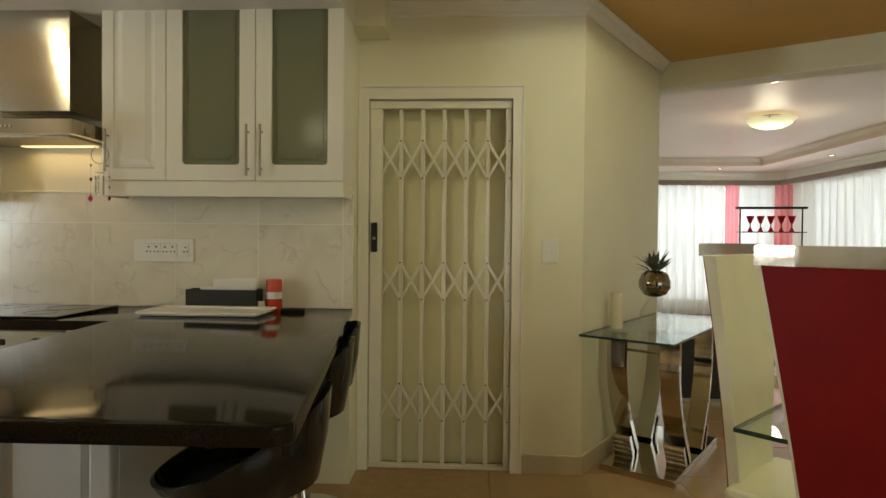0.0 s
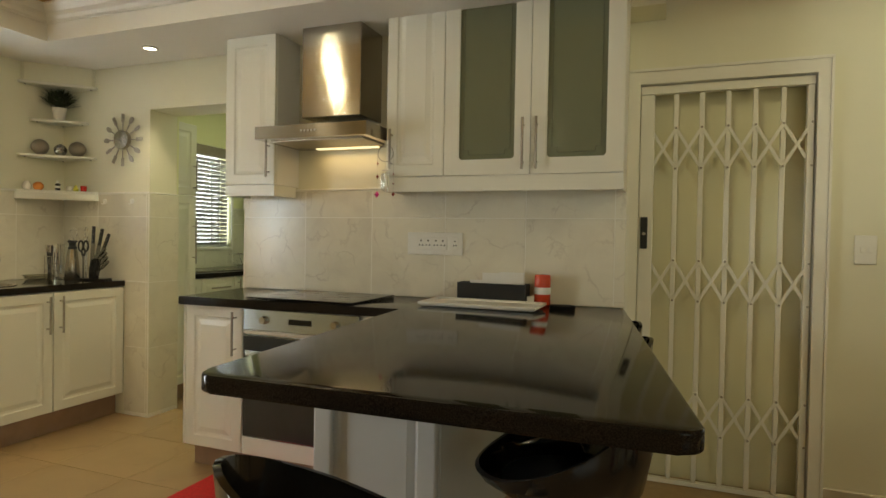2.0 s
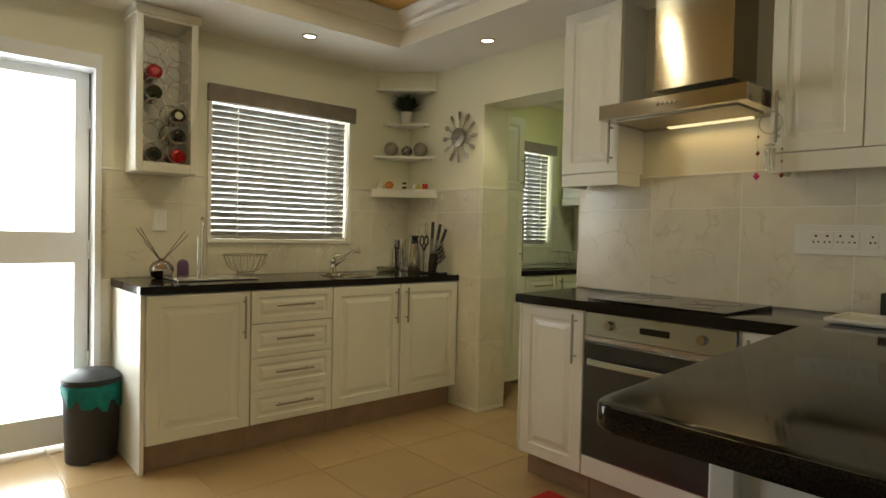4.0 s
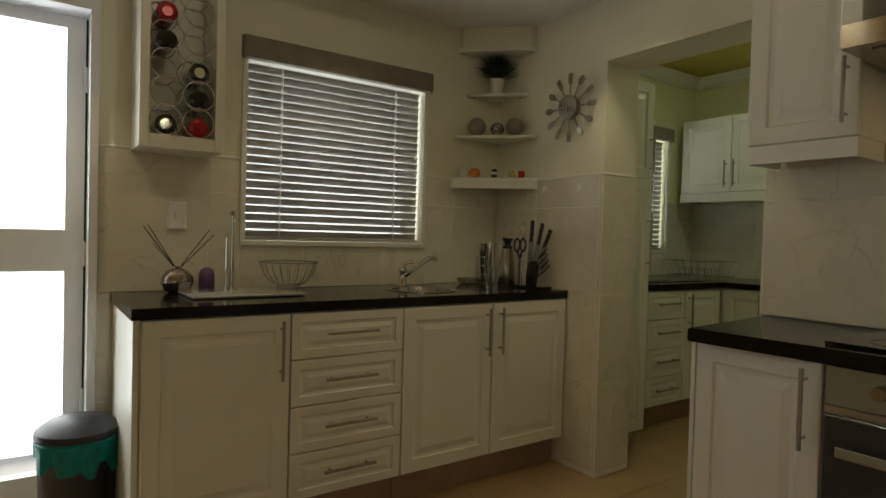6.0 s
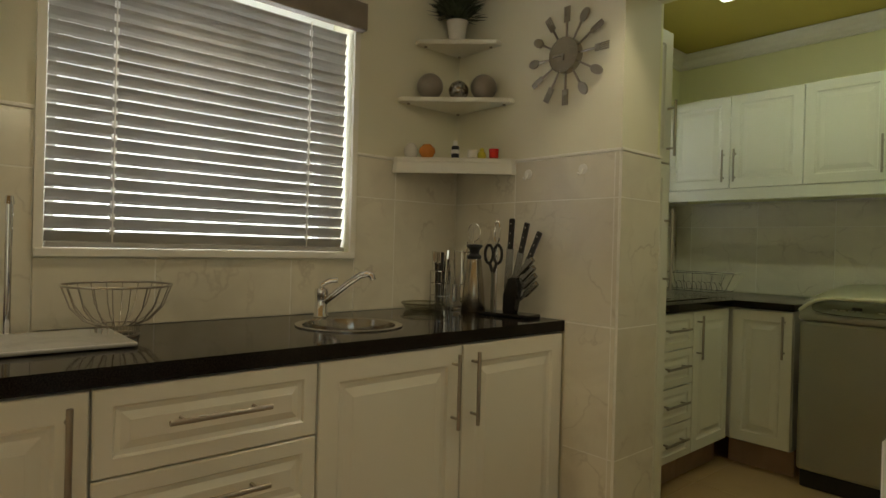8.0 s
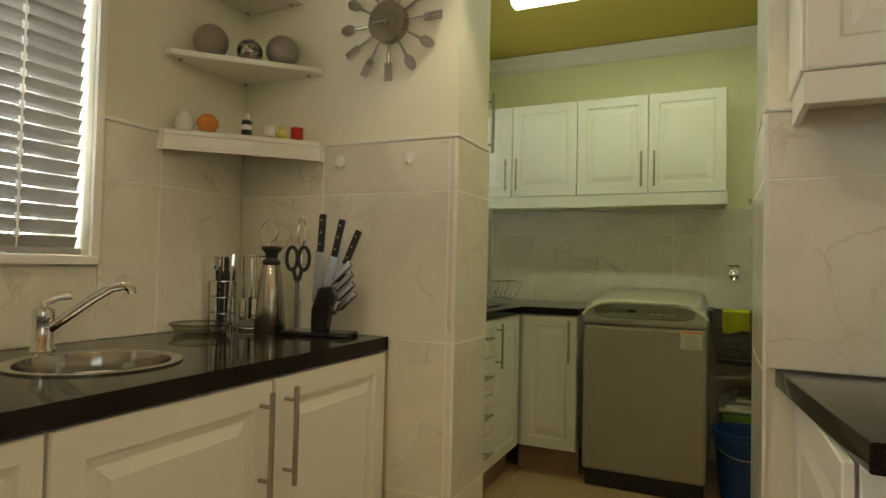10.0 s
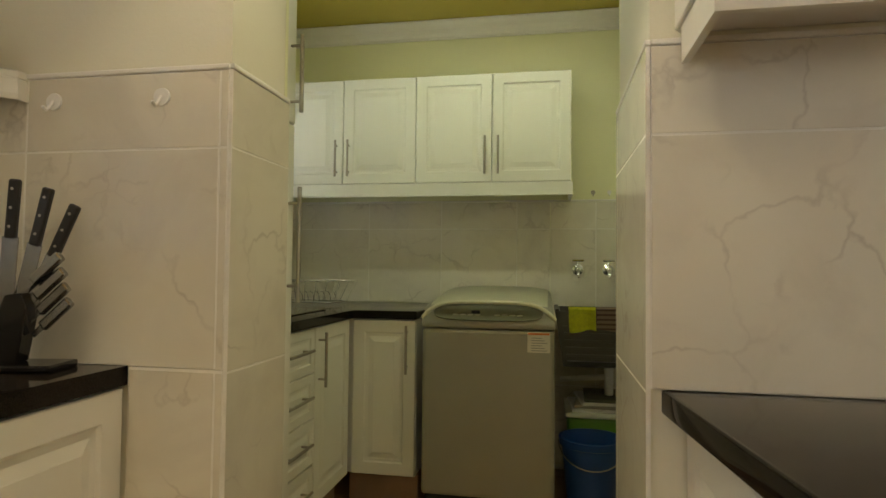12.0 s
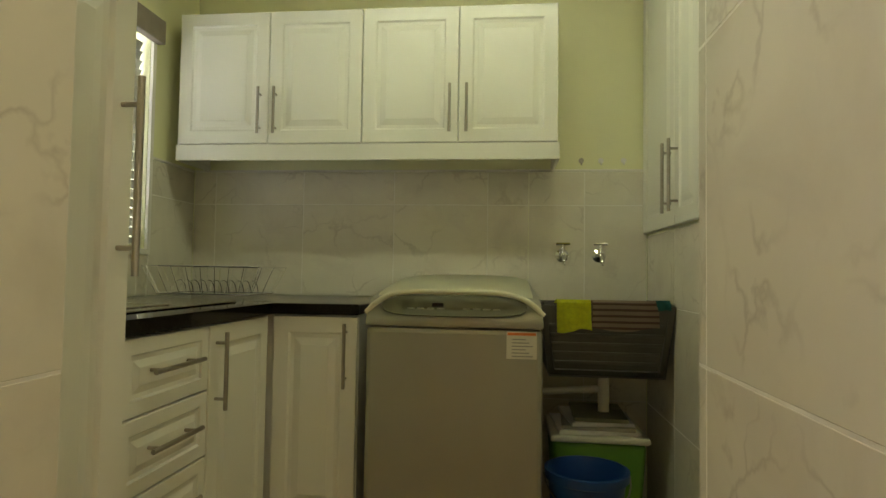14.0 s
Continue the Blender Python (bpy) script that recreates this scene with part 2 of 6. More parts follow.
def rod(bm, p0, p1, r, seg=10, r1=None):
    p0, p1 = Vector(p0), Vector(p1)
    q = (p1 - p0).to_track_quat("Z", "Y")
    rings = []
    for p, rr in ((p0, r), (p1, r if r1 is None else r1)):
        rings.append([bm.verts.new(p + q @ Vector((rr * math.cos(a), rr * math.sin(a), 0))) for a in (2 * math.pi * i / seg for i in range(seg))])
    for i in range(seg):
        j = (i + 1) % seg
        bm.faces.new((rings[0][i], rings[0][j], rings[1][j], rings[1][i]))
    bm.faces.new(rings[0][::-1])
    bm.faces.new(rings[1])


def tube(bm, pts, r, seg=8, closed=False):
    pts = [Vector(p) for p in pts]
    n, rings = len(pts), []
    for i, p in enumerate(pts):
        a, b = (pts[i - 1], pts[(i + 1) % n]) if closed else (pts[max(i - 1, 0)], pts[min(i + 1, n - 1)])
        q = (b - a).to_track_quat("Z", "Y")
        rings.append([bm.verts.new(p + q @ Vector((r * math.cos(t), r * math.sin(t), 0))) for t in (2 * math.pi * k / seg for k in range(seg))])
    for i in range(n if closed else n - 1):
        r0, r1 = rings[i], rings[(i + 1) % n]
        off = 0
        if closed and i == n - 1:
            off = min(range(seg), key=lambda o: sum((r0[k].co - r1[(k + o) % seg].co).length for k in range(seg)))
        for k in range(seg):
            bm.faces.new((r0[k], r0[(k + 1) % seg], r1[(k + 1 + off) % seg], r1[(k + off) % seg]))
    if not closed:
        bm.faces.new(rings[0][::-1])
        bm.faces.new(rings[-1])


def arc(cx, cy, cz, r, a0, a1, n, plane="xy"):
    out = []
    for i in range(n + 1):
        a = radians(a0 + (a1 - a0) * i / n)
        c, s = r * math.cos(a), r * math.sin(a)
        out.append({"xy": (cx + c, cy + s, cz), "xz": (cx + c, cy, cz + s), "yz": (cx, cy + c, cz + s)}[plane])
    return out


def lathe(bm, prof, seg=24, cx=0, cy=0):
    rings = [[bm.verts.new((cx + max(r, 1e-4) * math.cos(2 * math.pi * i / seg), cy + max(r, 1e-4) * math.sin(2 * math.pi * i / seg), z)) for i in range(seg)] for r, z in prof]
    for a, b in zip(rings, rings[1:]):
        for i in range(seg):
            j = (i + 1) % seg
            bm.faces.new((a[i], a[j], b[j], b[i]))
    bm.faces.new(rings[0][::-1])
    bm.faces.new(rings[-1])


def panel(bm, x0, z0, x1, z1, front, t, rings):
    """A shaped door face in the xz plane: rings of (inset, depth behind the front), the last one filled. The back lies t behind the front."""
    loops = []
    for ins, d in [(0.0, t), (0.0, 0.003), (0.003, 0.0), *rings]:
        loops.append([bm.verts.new(c) for c in ((x0 + ins, front + d, z0 + ins), (x1 - ins, front + d, z0 + ins), (x1 - ins, front + d, z1 - ins), (x0 + ins, front + d, z1 - ins))])
    for a, b in zip(loops, loops[1:]):
        for i in range(4):
            j = (i + 1) % 4
            bm.faces.new((a[i], a[j], b[j], b[i]))
    bm.faces.new(loops[-1])
    bm.faces.new(loops[0][::-1])


def part(name, bm, mat, parent=None, label="", smooth=False):
    bmesh.ops.recalc_face_normals(bm, faces=bm.faces)
    me = bpy.data.meshes.new(name)
    bm.to_mesh(me)
    bm.free()
    me.materials.append(mat)
    if smooth:
        me.polygons.foreach_set("use_smooth", [True] * len(me.polygons))
        me.set_sharp_from_angle(angle=radians(40))
    ob = new(name, me)
    if parent is not None:
        ob.parent = parent
    if label:
        ob["label"] = label
    return ob


def thing(name, label, category, m=None, group="", kind=""):
    ob = new(name)
    ob.empty_display_size = 0.1
    ob.matrix_world = m or Matrix()
    return tagged(ob, label, category, group, kind)


def setting(name, mat, *boxes, label="", category="", smooth=False):
    bm = bmesh.new()
    for b in boxes:
        box(bm, *b)
    ob = part(name, bm, mat, smooth=smooth)
    return tagged(ob, label, category, "", "structure")


def one_box(name, mat, parent, *b, bevel=0.003, label=""):
    bm = bmesh.new()
    box(bm, *b, bevel=bevel)
    return part(name, bm, mat, parent, label)


# ---- large structure ----
W, N, DW, CZ, SZ = -4.025, 2.89, 3.105, 2.52, 2.33
LW, LN, LE = -4.23, 5.22, -2.09

bm = bmesh.new()
prism(bm, [(-4.6, -3.4), (6.2, -3.4), (6.2, 11.0), (-4.6, 11.0)], -0.2, -0.003)
floor = tagged(part("floor", bm, FLOORGROUT), "glossy beige ceramic tile floor running through the rooms", "floor", "", "structure")

setting("wall_west", PAINT,
        (W - 0.2, -3.2, 0, W, -0.105, CZ + 0.1), (W - 0.2, -0.105, 2.075, W, 0.815, CZ + 0.1), (W - 0.2, 0.815, 0, W, 1.41, CZ + 0.1),
        (W - 0.2, 1.41, 0, W, 2.355, 1.115), (W - 0.2, 1.41, 2.0, W, 2.355, CZ + 0.1), (W - 0.2, 2.355, 0, W, N, CZ + 0.1),
        label="cream painted kitchen wall with window and back door", category="wall")
setting("wall_north_pier", PAINT, (W - 0.2, N, 0, -3.227, 3.12, CZ + 0.1), label="cream painted wall beside the laundry opening", category="wall")
setting("wall_north", PAINT, (-2.45, N, 0, -0.24, 3.33, CZ + 0.1), (-3.227, N, 2.03, -2.45, 3.12, CZ + 0.1), (-0.24, N, SZ, -0.07, DW, CZ + 0.1),
        label="cream painted kitchen wall behind the hob", category="wall")
setting("wall_door", PAINT, (-0.24, DW, 0, -0.2, DW + 0.2, CZ + 0.1), (-0.2, DW, 2.05, 0.62, DW + 0.2, CZ + 0.1), (0.62, DW, 0, 0.972, DW + 0.2, CZ + 0.1),
        label="cream painted wall around the gated doorway", category="wall")
bm = bmesh.new()
prism(bm, [(0.972, DW), (1.71, 4.22), (1.71, 4.5), (0.972, DW + 0.25)], 0, CZ + 0.1)
tagged(part("wall_diagonal", bm, PAINT), "cream painted slanting wall beside the console table", "wall", "", "structure")
setting("wall_lounge_west", PAINT, (1.5, 4.5, 0, 1.71, 10.5, 2.7), label="cream painted lounge wall", category="wall")
setting("wall_lounge_north", PAINT, (1.5, 10.3, 0, 3.2, 10.5, 2.7), (3.2, 10.3, 0, 5.6, 10.5, 0.25), (3.2, 10.3, 2.2, 5.6, 10.5, 2.7), (5.6, 10.3, 0, 5.95, 10.5, 2.7),
        label="lounge wall with a wide window", category="wall")
setting("wall_east", PAINT, (5.75, -3.2, 0, 5.95, 6.3, 2.7), (5.75, 6.3, 0, 5.95, 9.8, 0.25), (5.75, 6.3, 2.2, 5.95, 9.8, 2.7), (5.75, 9.8, 0, 5.95, 10.3, 2.7),
        label="lounge and dining wall with a wide window", category="wall")
# south wall is out of view; its opening is added for the fill lamp
setting("wall_south", PAINT, (-4.225, -3.2, 0, 1.6, -3.0, 2.7), (5.4, -3.2, 0, 5.95, -3.0, 2.7), (1.6, -3.2, 0, 5.4, -3.0, 0.4), (1.6, -3.2, 2.2, 5.4, -3.0, 2.7), label="plain cream wall with an added, unseen opening for the dining fill light", category="wall")
setting("wall_laundry_north", GREENPAINT, (LW - 0.2, LN, 0, LE + 0.2, LN + 0.2, 2.7), label="pale green laundry wall", category="wall")
setting("wall_laundry_west", GREENPAINT, (LW - 0.2, 3.14, 0, LW, 4.05, 2.7), (LW - 0.2, 4.05, 0, LW, 4.835, 1.09), (LW - 0.2, 4.05, 2.04, LW, 4.835, 2.7), (LW - 0.2, 4.835, 0, LW, LN, 2.7),
        label="pale green laundry wall with a blind window", category="wall")
setting("wall_laundry_east", GREENPAINT, (LE, 3.33, 0, LE + 0.2, LN, 2.7), label="pale green laundry side wall", category="wall")
setting("wall_passage_lining", GREENPAINT, (-3.227, 3.121, 2.03, -2.45, 3.135, 2.7), (-4.23, 3.121, 0, -3.227, 3.135, 2.7), (-2.45, 3.331, 0, LE, 3.35, 2.7),
        label="pale green laundry side of the opening wall", category="wall")

# ceilings
bm = bmesh.new()
prism(bm, [(-4.225, -3.2), (5.95, -3.2), (5.95, 2.0), (1.71, 4.4), (0.9, 3.4), (-4.225, 3.1)], CZ, CZ + 0.12)
tagged(part("ceiling", bm, GOLD), "gold painted raised ceiling over kitchen and dining", "ceiling", "", "structure")
setting("ceiling_laundry", OLIVE, (LW - 0.2, 3.14, 2.53, LE + 0.2, LN + 0.2, 2.65), label="olive yellow laundry ceiling", category="ceiling")
bm = bmesh.new()
prism(bm, [(1.5, 4.4), (1.71, 4.4), (5.95, 2.0), (5.95, 10.5), (1.5, 10.5)], 2.56, 2.68)
tagged(part("ceiling_lounge", bm, LOUNGECEIL), "white lounge ceiling with a pink cast", "ceiling", "", "structure")
setting("bulkhead", SOFFIT, (W, -3.0, SZ, -3.46, N, CZ), (-3.46, 2.365, SZ, -0.22, N, CZ), label="white dropped bulkhead with recessed spotlights", category="ceiling")
setting("bulkhead_lounge", LOUNGECEIL, (1.71, 9.4, 2.44, 5.75, 10.3, 2.56), (4.9, 5.0, 2.44, 5.75, 9.4, 2.56), label="white dropped ceiling edge over the lounge windows", category="ceiling")
bm = bmesh.new()
prism(bm, [(1.71, 4.22), (5.95, 1.83), (5.95, 2.05), (1.71, 4.44)], 2.34, CZ)
tagged(part("beam", bm, PAINT), "cream painted beam across the lounge opening", "beam", "", "structure")


def sweep(bm, path, prof, closed=False):
    """A moulding: prof of (out, z) carried along the plan polyline, out to its left."""
    n = len(path)
    rings = []
    for i in range(n):
        p = Vector(path[i])
        a = Vector(path[i - 1]) if i or closed else None
        b = Vector(path[(i + 1) % n]) if i < n - 1 or closed else None
        d0 = (p - a).normalized() if a is not None else (b - p).normalized()
        d1 = (b - p).normalized() if b is not None else d0
        n0, n1 = Vector((-d0.y, d0.x)), Vector((-d1.y, d1.x))
        m = (n0 + n1).normalized()
        m /= max(m.dot(n0), 0.3)
        rings.append([bm.verts.new((p.x + m.x * o, p.y + m.y * o, z)) for o, z in prof])
    for i in range(n if closed else n - 1):
        a, b = rings[i], rings[(i + 1) % n]
        for k in range(len(prof)):
            j = (k + 1) % len(prof)
            bm.faces.new((a[k], b[k], b[j], a[j]))
    if not closed:
        bm.faces.new(rings[0][::-1])
        bm.faces.new(rings[-1])


def cornice(name, path, top, size=0.075, mat=TRIM):
    s = size
    prof = [(0, top - s), (0.12 * s, top - s), (0.15 * s, top - 0.85 * s), (0.35 * s, top - 0.7 * s), (0.45 * s, top - 0.45 * s), (0.7 * s, top - 0.3 * s), (0.85 * s, top - 0.15 * s), (s, top - 0.12 * s), (s, top - 0.004), (0, top - 0.004)]
    bm = bmesh.new()
    sweep(bm, path, prof)
    return tagged(part(name, bm, mat), "white moulded plaster cornice", "cornice", "", "structure")


cornice("cornice", [(-0.22, 2.365), (-3.46, 2.365), (-3.46, -3.0)], CZ, 0.09)
cornice("cornice", [(1.71, 4.2), (0.972, DW), (-0.07, DW)], CZ, 0.07)
cornice("cornice", [(LE, 3.36), (LE, LN), (LW, LN), (LW, 3.2)], 2.53, 0.09)
cornice("cornice", [(4.9, 5.0), (4.9, 9.4), (1.71, 9.4)], 2.56, 0.06)
cornice("cornice", [(5.75, 5.0), (5.75, 10.3), (1.71, 10.3)], 2.44, 0.1)

# ---- kitchen: cabinets ----
SHAKER = [(0.055, 0.0), (0.062, 0.006), (0.075, 0.007), (0.098, 0.001), (0.1, 0.0)]


def bar_handle(parent, x, z, length, upright=True, front=-0.022):
    bm = bmesh.new()
    h = length / 2
    a, b = ((x, 0, z - h), (x, 0, z + h)) if upright else ((x - h, 0, z), (x + h, 0, z))
    off = front - 0.032
    rod(bm, (a[0], off, a[2]), (b[0], off, b[2]), 0.0062, 10)
    k = 0.72
    for s in (-k, k):
        px, pz = (x, z + s * h) if upright else (x + s * h, z)
        rod(bm, (px, off, pz), (px, front + 0.002, pz), 0.0045, 8)
    return part("handle", bm, SATIN, parent, "brushed nickel bar handle", True)


def leaf(cab, name, x0, z0, x1, z1, handle=None, rings=SHAKER, hl=0.22):
    bm = bmesh.new()
    panel(bm, x0, z0, x1, z1, -0.022, 0.02, rings)
    d = part(name, bm, WHITE, cab)
    if handle:
        hx, hz, up = handle
        bar_handle(d, hx, hz, hl, up)
    return d


def carcass(cab, w, d, z0, z1, plinth=0.12):
    one_box("body", CARCASS, cab, 0.001, 0, z0, w - 0.001, d, z1, bevel=0.001)
    if plinth:
        one_box("plinth", PLINTH, cab, 0.001, 0.05, 0, w - 0.001, 0.068, plinth, bevel=0.001, label="brown plinth board")


def base_cabinet(label, m, w, d, doors, group, top=0.86, plinth=0.12):
    cab = thing("base_cabinet", label, "cabinet", m, group)
    carcass(cab, w, d, plinth, top, plinth)
    g = 0.003
    for x0, x1, side in doors:
        hx = x0 + 0.04 if side == "l" else x1 - 0.04
        leaf(cab, "door", x0 + g, plinth + 0.004, x1 - g, top - 0.004, (hx, top - 0.135, True))
    return cab


def drawer_cabinet(label, m, w, d, group, heights, top=0.86, plinth=0.12):
    cab = thing("drawer_cabinet", label, "cabinet", m, group)
    carcass(cab, w, d, plinth, top, plinth)
    z = top - 0.004
    small = [(0.035, 0.0), (0.04, 0.005), (0.05, 0.006), (0.065, 0.001), (0.067, 0.0)]
    for h in heights:
        leaf(cab, "drawer", 0.003, z - h, w - 0.003, z, (w / 2, z - h * 0.45, False), small)
        z -= h + 0.004
    return cab


def west(y, z=0, front=-3.46):
    return pose(front, y, z, 0, 0, 90)


base_cabinet("white panelled base cabinet below the drying board", west(0.915), 0.505, 0.555, [(0, 0.505, "r")], "window run units", plinth=0.14)
drawer_cabinet("white four-drawer unit with long nickel handles", west(1.42), 0.49, 0.555, "window run units", [0.175, 0.175, 0.175, 0.175], plinth=0.14)
base_cabinet("white two-door base cabinet under the round sink", west(1.91), 0.975, 0.555, [(0, 0.487, "r"), (0.487, 0.975, "l")], "window run units", plinth=0.14)
e = thing("end_panel", "white end panel closing the window run", "panel", pose(0, 0, 0))
one_box("board", WHITE, e, W + 0.004, 0.893, 0.0, -3.46, 0.914, 0.86)


def slab(name, pts, z0, z1, mat, label, category, round_at=0.012):
    bm = bmesh.new()
    prism(bm, pts, z0, z1)
    edges = [e for e in bm.edges if all(v.co.z > z1 - 1e-4 for v in e.verts) or all(v.co.z < z0 + 1e-4 for v in e.verts)]
    bmesh.ops.bevel(bm, geom=edges, offset=round_at, segments=3, profile=0.5, affect="EDGES")
    return tagged(part(name, bm, mat, smooth=True), label, category)


def corner(cx, cy, r, a0, a1, n=5):
    return [(cx + r * math.cos(radians(a0 + (a1 - a0) * i / n)), cy + r * math.sin(radians(a0 + (a1 - a0) * i / n))) for i in range(n + 1)]


SINK = (-3.705, 2.165, 0.15)
# window worktop, cut out round for the sink
bm = bmesh.new()
outer = [(W + 0.002, 0.885), (-3.435, 0.885), (-3.435, N - 0.002), (W + 0.002, N - 0.002)]
seg = 32
hole = [(SINK[0] + SINK[2] * math.cos(2 * math.pi * i / seg), SINK[1] + SINK[2] * math.sin(2 * math.pi * i / seg)) for i in range(seg)]
for z in (0.9, 0.862):
    ov = [bm.verts.new((*p, z)) for p in outer]
    hv = [bm.verts.new((*p, z)) for p in hole]
    es = [bm.edges.new((l[i], l[(i + 1) % len(l)])) for l in (ov, hv) for i in range(len(l))]
    bmesh.ops.triangle_fill(bm, use_beauty=True, edges=es)
bm.verts.ensure_lookup_table()
for k, n in ((0, 4), (4, seg)):
    for i in range(n):
        j = (i + 1) % n
        off = 4 + seg
        bm.faces.new([bm.verts[q] for q in (k + i, k + j, off + k + j, off + k + i)])
tagged(part("worktop", bm, GRANITE), "polished black granite worktop along the window wall", "worktop")

# hob and peninsula worktop, one flared slab
PEN = [(-2.432, N - 0.002), (-2.372, 2.285), (-1.145, 2.34), *corner(-0.995, 1.05, 0.055, 180, 270, 6), *corner(-0.012, 1.055, 0.045, 270, 360, 6), (-0.227, N - 0.002)]
slab("worktop", PEN, 0.858, 0.9, GRANITE, "polished dark granite worktop of hob run and peninsula", "worktop", 0.006)

# hob run
base_cabinet("white narrow base cabinet beside the oven", pose(-2.375, 2.36, 0), 0.365, 0.515, [(0, 0.365, "r")], "hob run units")
ep = thing("end_panel", "white raised end panel closing the hob run", "panel", pose(-2.377, 2.36, 0))
bm = bmesh.new()
panel(bm, -(N - 2.36 - 0.004), 0.124, 0.018, 0.856, -0.016, 0.015, SHAKER)
o = part("board", bm, WHITE, ep)
o.matrix_basis = pose(0, 0, 0, 0, 0, -90)
ov = thing("oven", "built-in steel oven with dark glass door", "oven", pose(-2.009, 2.36, 0))
one_box("body", CARCASS, ov, 0, 0.0, 0.12, 0.66, 0.5, 0.86)
one_box("plinth", PLINTH, ov, 0.001, 0.05, 0, 0.66, 0.068, 0.12, label="brown plinth board")
one_box("control_panel", OVENSTEEL, ov, 0.004, -0.022, 0.748, 0.655, -0.001, 0.853, label="steel control panel")
for kx in (0.13, 0.53):
    bm = bmesh.new()
    rod(bm, (kx, -0.022, 0.803), (kx, -0.043, 0.803), 0.02, 20, 0.017)
    part("knob", bm, STEEL, ov, smooth=True)
one_box("display", BLACKGLASS, ov, 0.27, -0.0232, 0.788, 0.40, -0.02, 0.815, bevel=0.001)
one_box("trim_strip", SATIN, ov, 0.004, -0.0225, 0.729, 0.655, -0.001, 0.746, bevel=0.001, label="pale steel strip under the controls")
bm = bmesh.new()
panel(bm, 0.004, 0.212, 0.655, 0.722, -0.024, 0.022, [(0.006, 0.0)])
dr = part("oven_door", bm, OVENSTEEL, ov, "steel framed oven door")
one_box("door_glass", OVENGLASS, dr, 0.008, -0.0275, 0.22, 0.651, -0.0235, 0.718, bevel=0.001, label="smoked oven door glass")
bm = bmesh.new()
box(bm, 0.05, -0.068, 0.628, 0.61, -0.056, 0.656, 0.003)
for hx in (0.08, 0.56):
    box(bm, hx, -0.057, 0.633, hx + 0.02, -0.024, 0.651, 0.002)
part("handle", bm, OVENSTEEL, dr, "flat steel bar handle")
one_box("lower_panel", WHITE, ov, 0.003, -0.022, 0.124, 0.657, -0.001, 0.21)
fl = thing("filler_cabinet", "white filler unit between oven and peninsula", "cabinet", pose(-1.348, 2.375, 0))
one_box("body", CARCASS, fl, 0.002, 0, 0.0, 0.256, 0.5, 0.856)
leaf(fl, "door", 0.003, 0.124, 0.25, 0.855, (0.04, 0.72, True))

hob = thing("hob", "black ceramic glass hob set flush in the granite", "hob", pose(-2.03, 2.385, 0.9))
one_box("glass", BLACKGLASS, hob, 0, 0, 0.0005, 0.61, 0.46, 0.007, bevel=0.002)
GREYRING = material("grey_ring_print", (0.09, 0.09, 0.09), 0.2)
for cx, cy, r in ((0.15, 0.13, 0.085), (0.15, 0.34, 0.07), (0.44, 0.14, 0.07), (0.44, 0.33, 0.095)):
    bm = bmesh.new()
    tube(bm, arc(cx, cy, 0.007, r, 0, 350, 35), 0.0008, 4, True)
    part("cooking_ring", bm, GREYRING, hob)

# peninsula base: grey board, its tone darkened further for the dim light there
DIMGREYBOARD = material("shaded_grey_board", (0.50, 0.51, 0.52), 0.35, vary=0.02, scale=3)
pb = thing("peninsula_base", "grey panelled base carrying the peninsula worktop, its colour deepened for dim light", "cabinet", pose(0, 0, 0))
one_box("body", DIMGREYBOARD, pb, -1.09, 1.62, 0.1, -0.67, 2.88, 0.857)
one_box("plinth", PLINTH, pb, -1.07, 1.66, 0, -0.69, 2.88, 0.1)
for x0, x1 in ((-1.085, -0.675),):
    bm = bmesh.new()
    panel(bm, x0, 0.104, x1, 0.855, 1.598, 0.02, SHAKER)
    part("panel", bm, DIMGREYBOARD, pb)
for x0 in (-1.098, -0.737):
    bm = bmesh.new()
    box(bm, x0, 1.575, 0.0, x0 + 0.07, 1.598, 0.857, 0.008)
    part("pilaster", bm, DIMGREYBOARD, pb)

# ---- wall cabinets ----
UF = 2.68


def valance(cab, x0, x1, y0, z0, z1, wall):
    prof = [(0, z0), (0.012, z0), (0.018, z0 + 0.02), (0.012, z0 + 0.04), (0.02, z1 - 0.01), (0.02, z1), (0, z1)]
    bm = bmesh.new()
    sweep(bm, [(x0, wall), (x0, y0), (x1, y0), (x1, wall)][::-1], [(-o, z) for o, z in prof])
    part("valance", bm, WHITE, cab, "moulded light pelmet")


